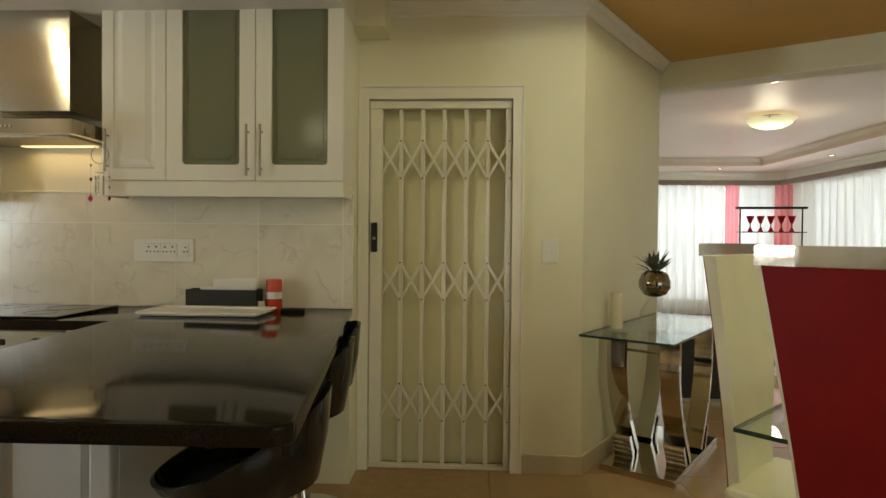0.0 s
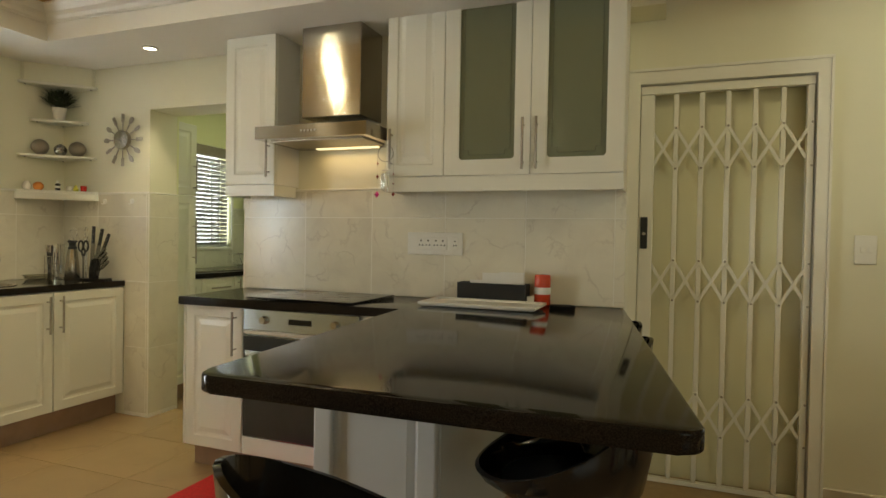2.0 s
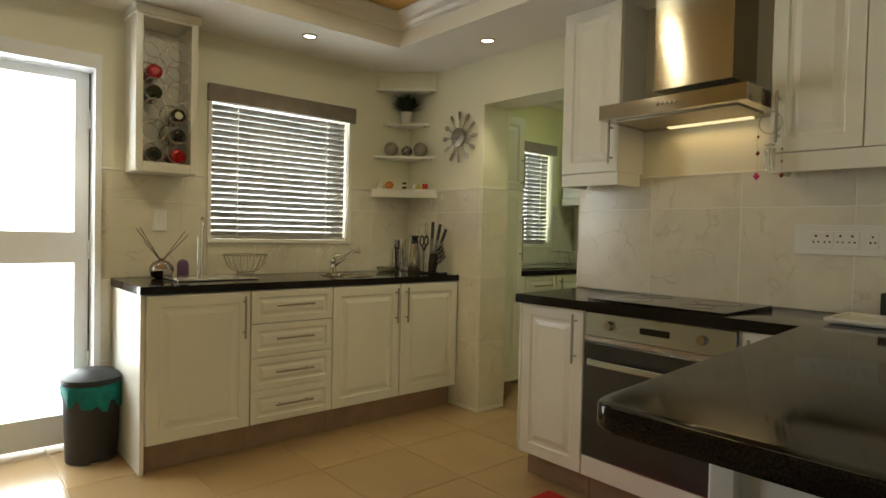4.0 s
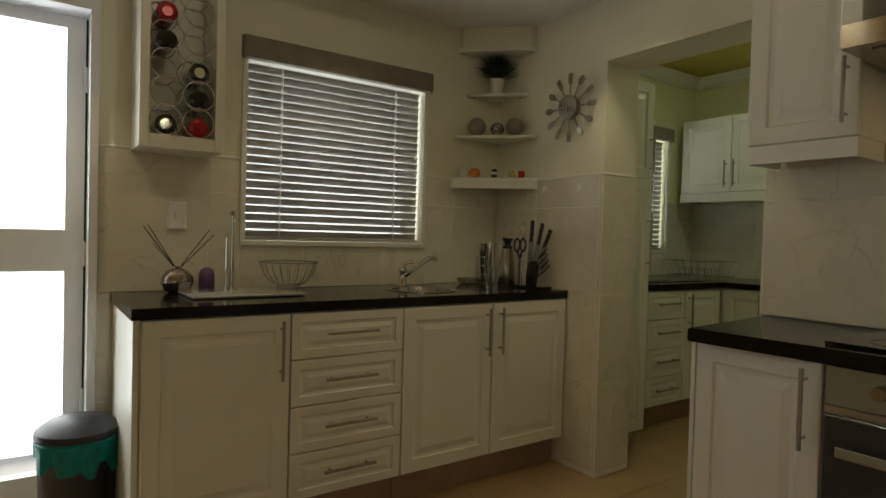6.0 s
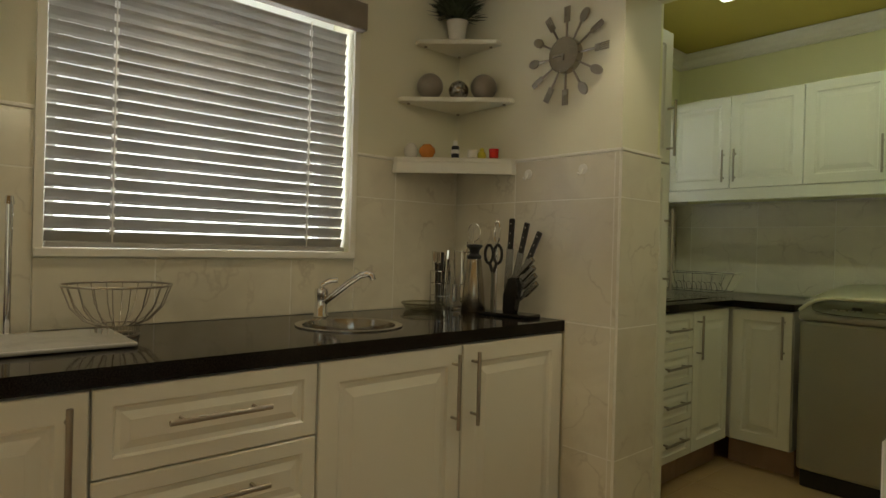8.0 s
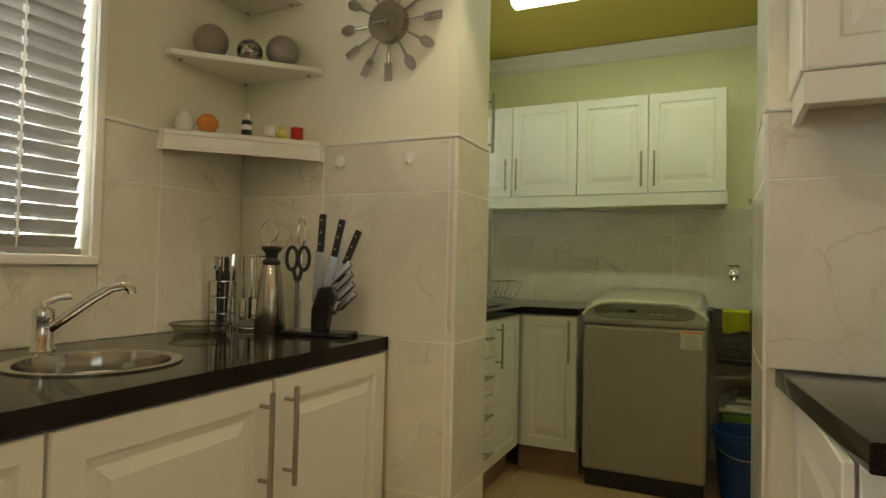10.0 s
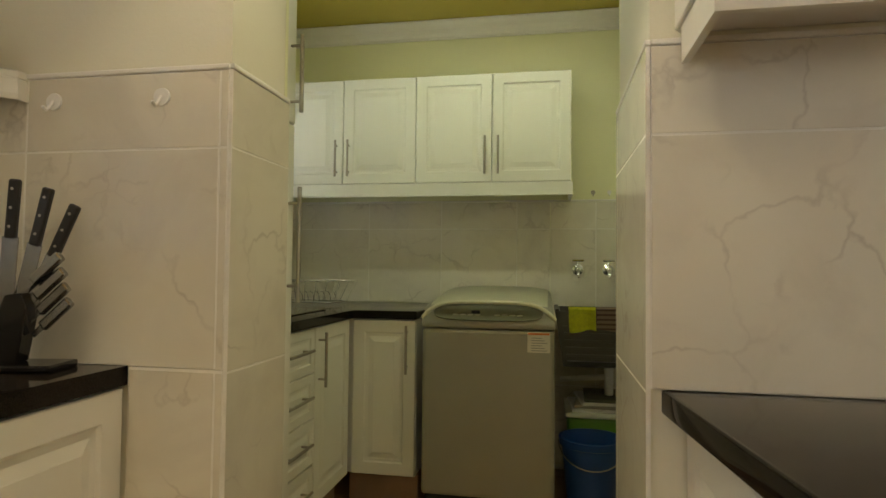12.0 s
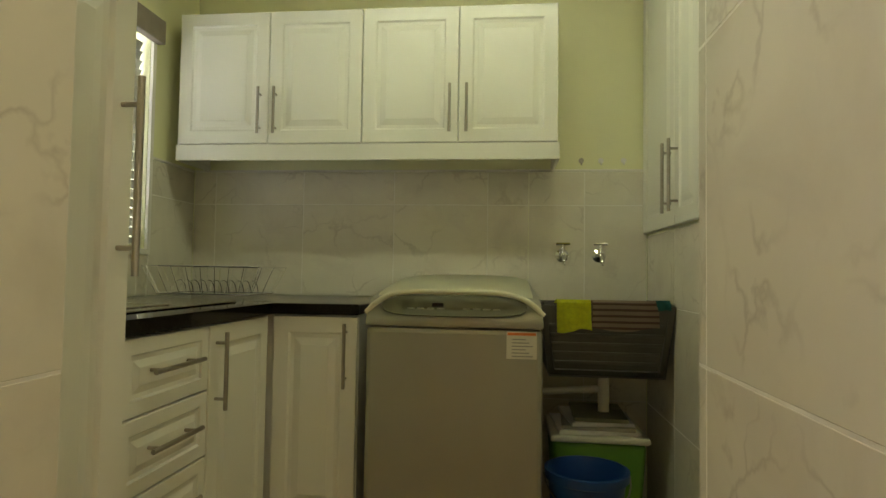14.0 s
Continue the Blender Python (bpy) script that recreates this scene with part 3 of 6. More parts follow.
def wall_cabinet(label, m, w, d, z0, z1, doors, group, glazed=()):
    cab = thing("wall_cabinet", label, "cabinet", m, group)
    if glazed:
        bm = bmesh.new()
        gx0, gx1 = min(g[0] for g in glazed), max(g[1] for g in glazed)
        for b in ((0.001, 0, z0, gx0, d, z1), (gx1 - 0.018, 0, z0, w - 0.001, d, z1), (gx0, d - 0.01, z0, gx1 - 0.018, d, z1), (gx0, 0, z0, gx1 - 0.018, d - 0.01, z0 + 0.018), (gx0, 0, z1 - 0.018, gx1 - 0.018, d - 0.01, z1)):
            box(bm, *b)
        part("body", bm, CARCASS, cab)
        for sz in (0.34, 0.67):
            zz = z0 + (z1 - z0) * sz
            one_box("shelf", CARCASS, cab, gx0 + 0.001, 0.02, zz - 0.009, gx1 - 0.019, d - 0.012, zz + 0.009)
    else:
        one_box("body", CARCASS, cab, 0.001, 0, z0, w - 0.001, d, z1, bevel=0.001)
    for x0, x1, side in doors:
        hx = x0 + 0.035 if side == "l" else x1 - 0.035
        leaf(cab, "door", x0 + 0.002, z0 + 0.002, x1 - 0.002, z1 - 0.002, (hx, z0 + 0.14, True), hl=0.2)
    for x0, x1, side in glazed:
        glass_door(cab, x0 + 0.002, z0 + 0.002, x1 - 0.002, z1 - 0.002, side)
    return cab


FROST = bpy.data.materials.new("frosted_glass")
FROST.use_nodes = True
fb = FROST.node_tree.nodes["Principled BSDF"]
fb.inputs["Base Color"].default_value = (0.27, 0.29, 0.19, 1)
fb.inputs["Roughness"].default_value = 0.14
fb.inputs["Transmission Weight"].default_value = 0.35
fb.inputs["Coat Weight"].default_value = 0.0
ETCH = material("etched_glass_line", (0.13, 0.14, 0.09), 0.4)


def glass_door(cab, x0, z0, x1, z1, side):
    bm = bmesh.new()
    f, r = 0.075, -0.022
    for b in ((x0, r, z0, x0 + f, -0.002, z1), (x1 - f, r, z0, x1, -0.002, z1), (x0 + f, r, z0, x1 - f, -0.002, z0 + f), (x0 + f, r, z1 - f, x1 - f, -0.002, z1)):
        box(bm, *b)
    for cx, cz, sx, sz in ((x0 + f, z0 + f, 1, 1), (x1 - f, z0 + f, -1, 1), (x0 + f, z1 - f, 1, -1), (x1 - f, z1 - f, -1, -1)):
        n = 0.012
        pts = [(cx, cz), (cx + sx * n, cz), (cx, cz + sz * n)]
        vs = [bm.verts.new((px, yy, pz)) for yy in (r + 0.002, -0.004) for px, pz in pts]
        bm.faces.new(vs[:3])
        bm.faces.new(vs[3:])
        for i in range(3):
            j = (i + 1) % 3
            bm.faces.new((vs[i], vs[j], vs[3 + j], vs[3 + i]))
    bmesh.ops.remove_doubles(bm, verts=bm.verts, dist=0.0001)
    d = part("glass_door", bm, WHITE, cab, "white framed door with frosted glass")
    one_box("pane", FROST, d, x0 + f - 0.004, -0.012, z0 + f - 0.004, x1 - f + 0.004, -0.008, z1 - f + 0.004, bevel=0, label="frosted glass pane with etched border")
    bm = bmesh.new()
    a0, a1, b0, b1 = x0 + f + 0.022, x1 - f - 0.022, z0 + f + 0.022, z1 - f - 0.022
    q = 0.025
    tube(bm, [(a0 + q, -0.0125, b0), (a1 - q, -0.0125, b0), (a1 - q, -0.0125, b0 + q), (a1, -0.0125, b0 + q), (a1, -0.0125, b1 - q), (a1 - q, -0.0125, b1 - q), (a1 - q, -0.0125, b1), (a0 + q, -0.0125, b1), (a0 + q, -0.0125, b1 - q), (a0, -0.0125, b1 - q), (a0, -0.0125, b0 + q), (a0 + q, -0.0125, b0 + q)], 0.0017, 4, True)
    part("etched_line", bm, ETCH, d)
    bar_handle(d, x0 + 0.03 if side == "l" else x1 - 0.03, z0 + 0.14, 0.24)
    return d


uc1 = wall_cabinet("tall white wall cabinet beside the cooker hood", pose(-2.405, UF, 0), 0.335, N - UF - 0.002, 1.5, SZ, [(0, 0.335, "r")], "hob wall cabinets")
valance(uc1, 0.0, 0.335, -0.022, 1.438, 1.498, 0.18)
bm = bmesh.new()
panel(bm, -(N - UF - 0.006), 1.502, 0.018, SZ - 0.003, -0.006, 0.007, SHAKER)
o = part("end_panel", bm, WHITE, uc1, "raised panel on the cabinet side")
o.matrix_basis = pose(0, 0, 0, 0, 0, -90)
uc2 = wall_cabinet("white wall cabinet with two frosted glass doors", pose(-1.39, UF, 0), 1.165, N - UF - 0.002, 1.524, 2.46, [(0, 0.315, "l")], "hob wall cabinets", [(0.315, 0.745, "r"), (0.745, 1.165, "l")])
valance(uc2, 0.0, 1.165, -0.022, 1.45, 1.522, 0.18)

# cooker hood
hd = thing("cooker_hood", "brushed steel chimney cooker hood with lit underside", "cooker hood", pose(0, 0, 0))
bm = bmesh.new()
x0, x1, y0, y1 = -2.055, -1.405, 2.47, N - 0.003
lo = [bm.verts.new(c) for c in ((x0, y0, 1.715), (x1, y0, 1.715), (x1, y1, 1.715), (x0, y1, 1.715))]
mi = [bm.verts.new(c) for c in ((x0, y0, 1.78), (x1, y0, 1.78), (x1, y1, 1.78), (x0, y1, 1.78))]
hi = [bm.verts.new(c) for c in ((-1.9, 2.64, 1.82), (-1.525, 2.64, 1.82), (-1.525, y1, 1.82), (-1.9, y1, 1.82))]
for a, b in ((lo, mi), (mi, hi)):
    for i in range(4):
        j = (i + 1) % 4
        bm.faces.new((a[i], a[j], b[j], b[i]))
bm.faces.new(lo[::-1])
bm.faces.new(hi)
part("canopy", bm, STEEL, hd)
one_box("chimney", STEEL, hd, -1.89, 2.645, 1.85, -1.535, N - 0.004, SZ, bevel=0.003)
one_box("filter", material("mesh_filter", (0.40, 0.36, 0.28), 0.4, 1.0, 0.2, 200), hd, -2.0, 2.53, 1.708, -1.46, 2.78, 1.7145, bevel=0.001)
one_box("lamp_strip", HOODGLOW, hd, -1.9, 2.8, 1.706, -1.52, 2.84, 1.7145, bevel=0.001, label="lit warm lamp strip")
bm = bmesh.new()
for i in range(5):
    rod(bm, (-1.77 + i * 0.02, 2.47, 1.748), (-1.77 + i * 0.02, 2.466, 1.748), 0.006, 10)
part("button", bm, CHROME, hd)
lamp("hood_lamp", "AREA", look((-1.71, 2.8, 1.69), (-1.71, 2.82, 0)), 0.5, (1.0, 0.64, 0.27), sx=0.4, sy=0.12)

# ---- openings ----


TAPE = bpy.data.materials.new("white_ladder_tape")
TAPE.use_nodes = True
n, l = TAPE.node_tree.nodes, TAPE.node_tree.links
n.remove(n["Principled BSDF"])
a, b, mx = n.new("ShaderNodeBsdfDiffuse"), n.new("ShaderNodeBsdfTranslucent"), n.new("ShaderNodeMixShader")
a.inputs[0].default_value = b.inputs[0].default_value = (0.88, 0.88, 0.86, 1)
mx.inputs[0].default_value = 0.6
l.new(a.outputs[0], mx.inputs[1])
l.new(b.outputs[0], mx.inputs[2])
l.new(mx.outputs[0], n["Material Output"].inputs[0])


def blind_window(y0, y1, z0, z1, wx, thick, name, label, slats, tilt=70):
    """A window in a wall that faces +x, with a slatted blind drawn down inside the reveal."""
    w = thing(name, label, "window", pose(wx, 0, 0), kind="structure")
    bm = bmesh.new()
    f = 0.045
    for b in ((-thick + 0.01, y0, z0, -thick + 0.06, y0 + f, z1), (-thick + 0.01, y1 - f, z0, -thick + 0.06, y1, z1), (-thick + 0.01, y0 + f, z0, -thick + 0.06, y1 - f, z0 + f), (-thick + 0.01, y0 + f, z1 - f, -thick + 0.06, y1 - f, z1)):
        box(bm, *b)
    part("window_frame", bm, ALU, w)
    p = one_box("pane", CLEAR, w, -thick + 0.03, y0 + f, z0 + f, -thick + 0.036, y1 - f, z1 - f, bevel=0)
    p.visible_shadow = False
    one_box("window_sill", TRIM, w, -thick + 0.06, y0 - 0.02, z0 - 0.02, 0.018, y1 + 0.02, z0 + 0.004, bevel=0.003)
    bm = bmesh.new()
    box(bm, 0.003, y1, z0, 0.016, y1 + 0.022, z1)
    box(bm, 0.003, y0 - 0.022, z0, 0.016, y0, z1)
    part("reveal_trim", bm, TRIM, w)
    b = thing("venetian_blind", "grey slatted blind, lowered, slats nearly closed", "blind", pose(wx, 0, 0))
    one_box("valance", VALANCE, b, 0.012, y0 - 0.03, z1 - 0.07, 0.05, y1 + 0.03, z1 + 0.03, bevel=0.004, label="dark wood valance board")
    zt, zb = z1 - 0.09, z0 + 0.035
    pitch = (zt - zb) / (slats - 1)
    bm = bmesh.new()
    d, t = 0.0168, 0.0014
    c, s = math.cos(radians(tilt)), math.sin(radians(tilt))
    rows = [(-d, 0), (-d * 0.4, 0.002), (d * 0.4, 0.002), (d, 0)]
    tv, bv = [], []
    for yy in (y0 + 0.008, y1 - 0.008):
        tv.append([bm.verts.new((-0.035 + u * c - h * s, yy, u * s + h * c + t)) for u, h in rows])
        bv.append([bm.verts.new((-0.035 + u * c - h * s, yy, u * s + h * c - t)) for u, h in rows])
    for v in (tv, bv):
        for i in range(3):
            bm.faces.new((v[0][i], v[0][i + 1], v[1][i + 1], v[1][i]))
    for k in (0, 1):
        bm.faces.new(tv[k] + bv[k][::-1])
    for i in (0, 3):
        bm.faces.new((tv[0][i], tv[1][i], bv[1][i], bv[0][i]))
    first = part("slat", bm, BLIND, b)
    first.location.z = zb
    for i in range(1, slats):
        o = new("slat", first.data)
        o.parent = b
        o.location.z = zb + i * pitch
    one_box("bottom_rail", BLIND, b, -0.06, y0 + 0.008, z0 + 0.006, -0.012, y1 - 0.008, z0 + 0.022, bevel=0.003)
    for yy in (y0 + (y1 - y0) * 0.18, y0 + (y1 - y0) * 0.83):
        bm = bmesh.new()
        for xx in (-0.052, -0.018):
            rod(bm, (xx, yy, z0 + 0.02), (xx, yy, z1 - 0.07), 0.0022, 6)
        part("ladder_cord", bm, WHITEPLASTIC, b)
        bm = bmesh.new()
        box(bm, -0.0205, yy - 0.007, -pitch * 0.27, -0.0195, yy + 0.007, pitch * 0.27)
        tape = part("ladder_tape", bm, TAPE, b)
        for i in range(slats - 1):
            o = tape if i == 0 else new("ladder_tape", tape.data)
            o.parent = b
            o.location.z = zb + (i + 0.5) * pitch
    return w


blind_window(1.41, 2.355, 1.115, 2.0, W, 0.2, "window_1", "white framed kitchen window over the worktop", 21, 68)
blind_window(4.05, 4.835, 1.09, 2.04, LW, 0.2, "window_2", "white framed laundry window", 22, 68)

bd = thing("door_1", "white aluminium glazed back door, closed, bright outside", "door", pose(W, -0.025, 0), kind="structure")
bm = bmesh.new()
for b in ((-0.2, -0.08, 0, 0.03, -0.02, 2.075), (-0.2, 0.828, 0, 0.03, 0.858, 2.075), (-0.2, -0.02, 2.0, 0.03, 0.828, 2.075)):
    box(bm, *b)
part("door_frame", bm, ALU, bd)
bm = bmesh.new()
for b in ((-0.14, -0.015, 0.02, -0.09, 0.05, 1.995), (-0.14, 0.755, 0.02, -0.09, 0.82, 1.995), (-0.14, 0.05, 0.02, -0.09, 0.755, 0.175), (-0.14, 0.05, 0.98, -0.09, 0.755, 1.145), (-0.14, 0.05, 1.945, -0.09, 0.755, 1.995)):
    box(bm, *b)
part("door_leaf", bm, ALU, bd)
one_box("seal", BLACK, bd, -0.13, 0.8205, 0.02, -0.105, 0.8275, 1.995, bevel=0, label="dark rubber seal")
for z0, z1 in ((0.175, 0.98), (1.145, 1.945)):
    o = one_box("pane", CLEAR, bd, -0.12, 0.05, z0, -0.114, 0.755, z1, bevel=0)
    o.visible_shadow = False
bm = bmesh.new()
for z in (0.45, 1.05, 1.75):
    rod(bm, (-0.088, 0.822, z - 0.05), (-0.088, 0.822, z + 0.05), 0.009, 10)
part("hinge", bm, ALU, bd)

# bright ground and sky outside the west openings
bm = bmesh.new()
box(bm, -60.0, -60, -0.35, 60, 60, -0.25)
tagged(part("ground", bm, material("pale_concrete_yard", (0.55, 0.53, 0.50), 0.8, vary=0.1, scale=1.0)), "pale paved yard around the house", "ground", "", "structure")
setting("backdrop", OUTSIDE, (-5.6, -2.0, -0.2, -5.55, 6.0, 3.2), label="bright white outdoors beyond the glass", category="backdrop")
setting("backdrop_garden", DIMOUTSIDE, (1.0, 11.6, -0.2, 7.0, 11.65, 3.2), (6.9, 4.5, -0.2, 6.95, 11.6, 3.2), label="dimmed outdoor glow panels beyond the lounge curtains", category="backdrop")

# gated doorway
dr2 = thing("door_2", "closed cream door behind a white security gate", "door", pose(0, DW, 0), kind="structure")
bm = bmesh.new()
box(bm, -0.2, 0.12, 0, 0.62, 0.16, 2.05)
part("door_leaf", bm, material("cream_door_paint", (0.76, 0.72, 0.50), 0.5, vary=0.03, scale=2.5), dr2)
bm = bmesh.new()
for a, b in (((-0.226, -0.02), (-0.182, 0.1)), ((0.592, -0.02), (0.642, 0.1))):
    box(bm, a[0], a[1], 0, b[0], b[1], 2.08)
box(bm, -0.182, -0.02, 2.01, 0.592, 0.1, 2.07)
for x0, x1 in ((-0.237, -0.226), (0.642, 0.653)):
    box(bm, x0, -0.028, 0, x1, 0, 2.08)
box(bm, -0.237, -0.028, 2.0705, 0.653, 0, 2.084)
part("door_frame", bm, TRIM, dr2)

gate = thing("security_gate", "white folding trellis security gate, closed", "gate", pose(0, DW + 0.02, 0))
GATE = material("white_gate_enamel", (0.82, 0.79, 0.70), 0.35, vary=0.03)
bm = bmesh.new()
box(bm, -0.178, -0.01, 1.965, 0.588, 0.03, 2.005)
part("top_track", bm, GATE, gate)
bm = bmesh.new()
box(bm, -0.178, -0.005, 0.002, 0.588, 0.03, 0.022)
part("bottom_track", bm, GATE, gate)
one_box("lock_stile", GATE, gate, -0.178, -0.014, 0.024, -0.112, 0.026, 1.962, bevel=0.004)
one_box("end_stile", GATE, gate, 0.556, -0.012, 0.024, 0.586, 0.026, 1.962, bevel=0.004)
lk = one_box("lock", BLACK, gate, -0.169, -0.028, 1.185, -0.135, -0.0145, 1.345, bevel=0.004, label="black lock plate")
bm = bmesh.new()
rod(bm, (-0.152, -0.03, 1.26), (-0.152, -0.027, 1.26), 0.009, 12)
part("keyhole", bm, SATIN, lk)
first = None
BX = [-0.011 + 0.1178 * i for i in range(5)]
for bx in BX:
    if first is None:
        bm = bmesh.new()
        box(bm, -0.0115, 0.0, 0.024, 0.0115, 0.014, 1.962, 0.002, 1)
        first = part("upright", bm, GATE, gate)
        o = first
    else:
        o = new("upright", first.data)
        o.parent = gate
    o.location.x = bx
XS = [BX[0] - 0.1178, *BX, BX[-1] + 0.1178]
strip = None
piv = None
for zt, zb in ((1.789, 1.587), (1.129, 0.929), (0.468, 0.268)):
    zm = (zt + zb) / 2
    for i in range(len(XS) - 1):
        a, b = XS[i], XS[i + 1]
        for za, zz, yy in ((zt, zb, -0.0045), (zb, zt, -0.0085)):
            L = math.hypot(b - a, zz - za)
            if strip is None:
                bm = bmesh.new()
                box(bm, -L / 2 - 0.008, -0.0018, -0.0075, L / 2 + 0.008, 0.0018, 0.0075, 0.0008, 1)
                strip = part("lattice_strip", bm, GATE, gate)
                o = strip
            else:
                o = new("lattice_strip", strip.data)
                o.parent = gate
            o.matrix_basis = Matrix.Translation(((a + b) / 2, yy, (za + zz) / 2)) @ Matrix.Rotation(-math.atan2(zz - za, b - a), 4, "Y")
    for x in XS:
        for z in (zt, zb):
            if piv is None:
                bm = bmesh.new()
                rod(bm, (0, -0.0135, 0), (0, -0.0095, 0), 0.0055, 10)
                piv = part("rivet", bm, SATIN, gate)
                o = piv
            else:
                o = new("rivet", piv.data)
                o.parent = gate
            o.location = (x, 0, z)


def downlight(x, y, z, energy, group, cone=95, tone=WARM, blend=0.45):
    d = thing("downlight", "small recessed ceiling spotlight, lit", "downlight", pose(x, y, z), group)
    bm = bmesh.new()
    tube(bm, arc(0, 0, -0.003, 0.04, 0, 345, 23), 0.006, 6, True)
    part("ring", bm, SATIN, d, smooth=True)
    bm = bmesh.new()
    rod(bm, (0, 0, -0.004), (0, 0, 0.001), 0.034, 20)
    part("lamp_face", bm, LAMPGLOW, d)
    lamp("downlight_lamp", "SPOT", look((x, y, z - 0.02), (x, y + 0.001, 0)), energy, tone, cone=cone, blend=blend)


for x, y in ((-3.65, 1.845), (-2.965, 2.642), (-3.65, 0.4), (-3.65, -1.2)):
    downlight(x, y, SZ, 30, "bulkhead spotlights", 90, (1.0, 0.85, 0.56))
downlight(-2.55, 1.25, CZ, 17, "kitchen ceiling spotlight", 176, (1.0, 0.88, 0.62), 0.12)
# dining spots are unseen, placed and powered to brighten door and slanting walls
for x, y, e in ((1.6, 1.9, 42), (2.4, 0.7, 28), (0.6, -0.6, 14), (2.4, -1.2, 18), (-1.4, -1.4, 6)):
    downlight(x, y, CZ, e, "dining ceiling spotlights", 176, WARM, 0.12)
downlight(2.82, 4.85, 2.56, 14, "lounge ceiling spotlights", 120)
downlight(4.4, 9.75, 2.44, 10, "lounge ceiling spotlights", 120)
downlight(5.25, 8.2, 2.44, 10, "lounge ceiling spotlights", 120)

# ---- laundry ----
FL = thing("laundry_light", "long lit fluorescent ceiling light", "ceiling light", pose(-2.95, 4.25, 2.53))
one_box("base", WHITEPLASTIC, FL, -0.6, -0.06, -0.03, 0.6, 0.06, 0)
one_box("diffuser", TUBEGLOW, FL, -0.58, -0.045, -0.075, 0.58, 0.045, -0.03, bevel=0.015)
lamp("laundry_tube", "AREA", look((-2.95, 4.25, 2.44), (-2.95, 4.251, 0)), 8.8, GREEN, sx=1.15, sy=0.09)

LUF = 4.955
luc = wall_cabinet("white two-door laundry wall cabinet", pose(-4.155, LUF, 0), 0.82, LN - LUF - 0.002, 1.555, 2.135, [(0, 0.41, "r"), (0.41, 0.82, "l")], "laundry wall cabinets")
luc2 = copy_thing(luc, pose(-3.334, LUF, 0))
v = thing("pelmet", "white moulded pelmet under the laundry wall cabinets", "pelmet", pose(0, 0, 0))
valance(v, -4.158, -2.508, LUF - 0.024, 1.485, 1.553, LN - 0.01)
lt = thing("tall_cabinet", "tall white laundry cupboard with bar handles", "cabinet", pose(-3.357, 3.14, 0, 0, 0, 90))
carcass(lt, 0.28, 0.86, 0.12, 2.03)
leaf(lt, "door", 0.003, 0.124, 0.277, 1.5, (0.245, 1.16, True), hl=0.32)
leaf(lt, "door", 0.003, 1.504, 0.277, 2.026, (0.245, 1.64, True), hl=0.22)
base_cabinet("white slim laundry base cabinet", pose(-3.56, 3.425, 0, 0, 0, 90), 0.275, 0.66, [(0, 0.275, "l")], "laundry units", plinth=0.14)
drawer_cabinet("white four-drawer laundry unit", pose(-3.56, 3.7, 0, 0, 0, 90), 0.385, 0.66, "laundry units", [0.175, 0.175, 0.175, 0.175], plinth=0.14)
base_cabinet("white laundry corner base cabinet", pose(-3.56, 4.085, 0, 0, 0, 90), 0.435, 0.66, [(0, 0.41, "l")], "laundry units", plinth=0.14)
base_cabinet("white single-door laundry base cabinet", pose(-3.56, 4.535, 0), 0.335, 0.68, [(0.03, 0.335, "r")], "laundry units", plinth=0.14)
slab("worktop", [(LW + 0.002, 3.425), (-3.53, 3.425), (-3.53, 4.505), (-3.22, 4.505), (-3.22, LN - 0.002), (LW + 0.002, LN - 0.002)], 0.862, 0.9, GRANITE, "black granite laundry worktop turning the corner", "worktop", 0.008)
wm = thing("washing_machine", "silver top-loading washing machine with pale lid", "washing machine", pose(-2.892, 4.475, 0) @ Matrix.Diagonal((0.955, 1, 1, 1)))
SILVER = material("silver_enamel", (0.40, 0.39, 0.325), 0.38, 0.5, 0.04, 4)
LID = material("pale_cream_lid", (0.74, 0.72, 0.54), 0.35, vary=0.03)
DARKPANEL = material("smoked_panel", (0.17, 0.17, 0.12), 0.2, vary=0.1)
one_box("base", BLACK, wm, -0.295, 0.015, 0.0, 0.295, 0.62, 0.09, bevel=0.01, label="black plinth")
one_box("body", SILVER, wm, -0.31, 0.0, 0.085, 0.31, 0.64, 0.83, bevel=0.018)


def sheet(bm, rows):
    """A skin through rows of points."""
    vs = [[bm.verts.new(p) for p in r] for r in rows]
    for a, b in zip(vs, vs[1:]):
        for i in range(len(a) - 1):
            bm.faces.new((a[i], a[i + 1], b[i + 1], b[i]))
    return vs


bm = bmesh.new()
prof = [(-0.004, 0.832), (-0.006, 0.86), (0.03, 0.925), (0.1, 0.945), (0.63, 0.985), (0.64, 0.97), (0.64, 0.832)]
vs = [[bm.verts.new((sx * (0.312 if z < 0.87 else 0.305 if z < 0.93 else 0.285), y, z)) for y, z in prof] for sx in (-1, 1)]
for i in range(len(prof) - 1):
    bm.faces.new((vs[0][i], vs[1][i], vs[1][i + 1], vs[0][i + 1]))
bm.faces.new((vs[0][-1], vs[1][-1], vs[1][0], vs[0][0]))
for v in vs:
    bm.faces.new(v)
bmesh.ops.bevel(bm, geom=list(bm.edges), offset=0.01, segments=2, profile=0.5, affect="EDGES")
part("top_housing", bm, SILVER, wm, smooth=True)
bm = bmesh.new()
rows = []
for u in range(15):
    x = -0.275 + 0.55 * u / 14
    k = 1 - abs(x / 0.285) ** 4 * 0.9
    rows.append([(x, 0.035, 0.93 + 0.01 * k), (x, 0.06, 0.938 + 0.022 * k), (x, 0.3, 0.962 + 0.03 * k), (x, 0.58, 0.985 + 0.022 * k), (x, 0.63, 0.975)])
sheet(bm, rows)
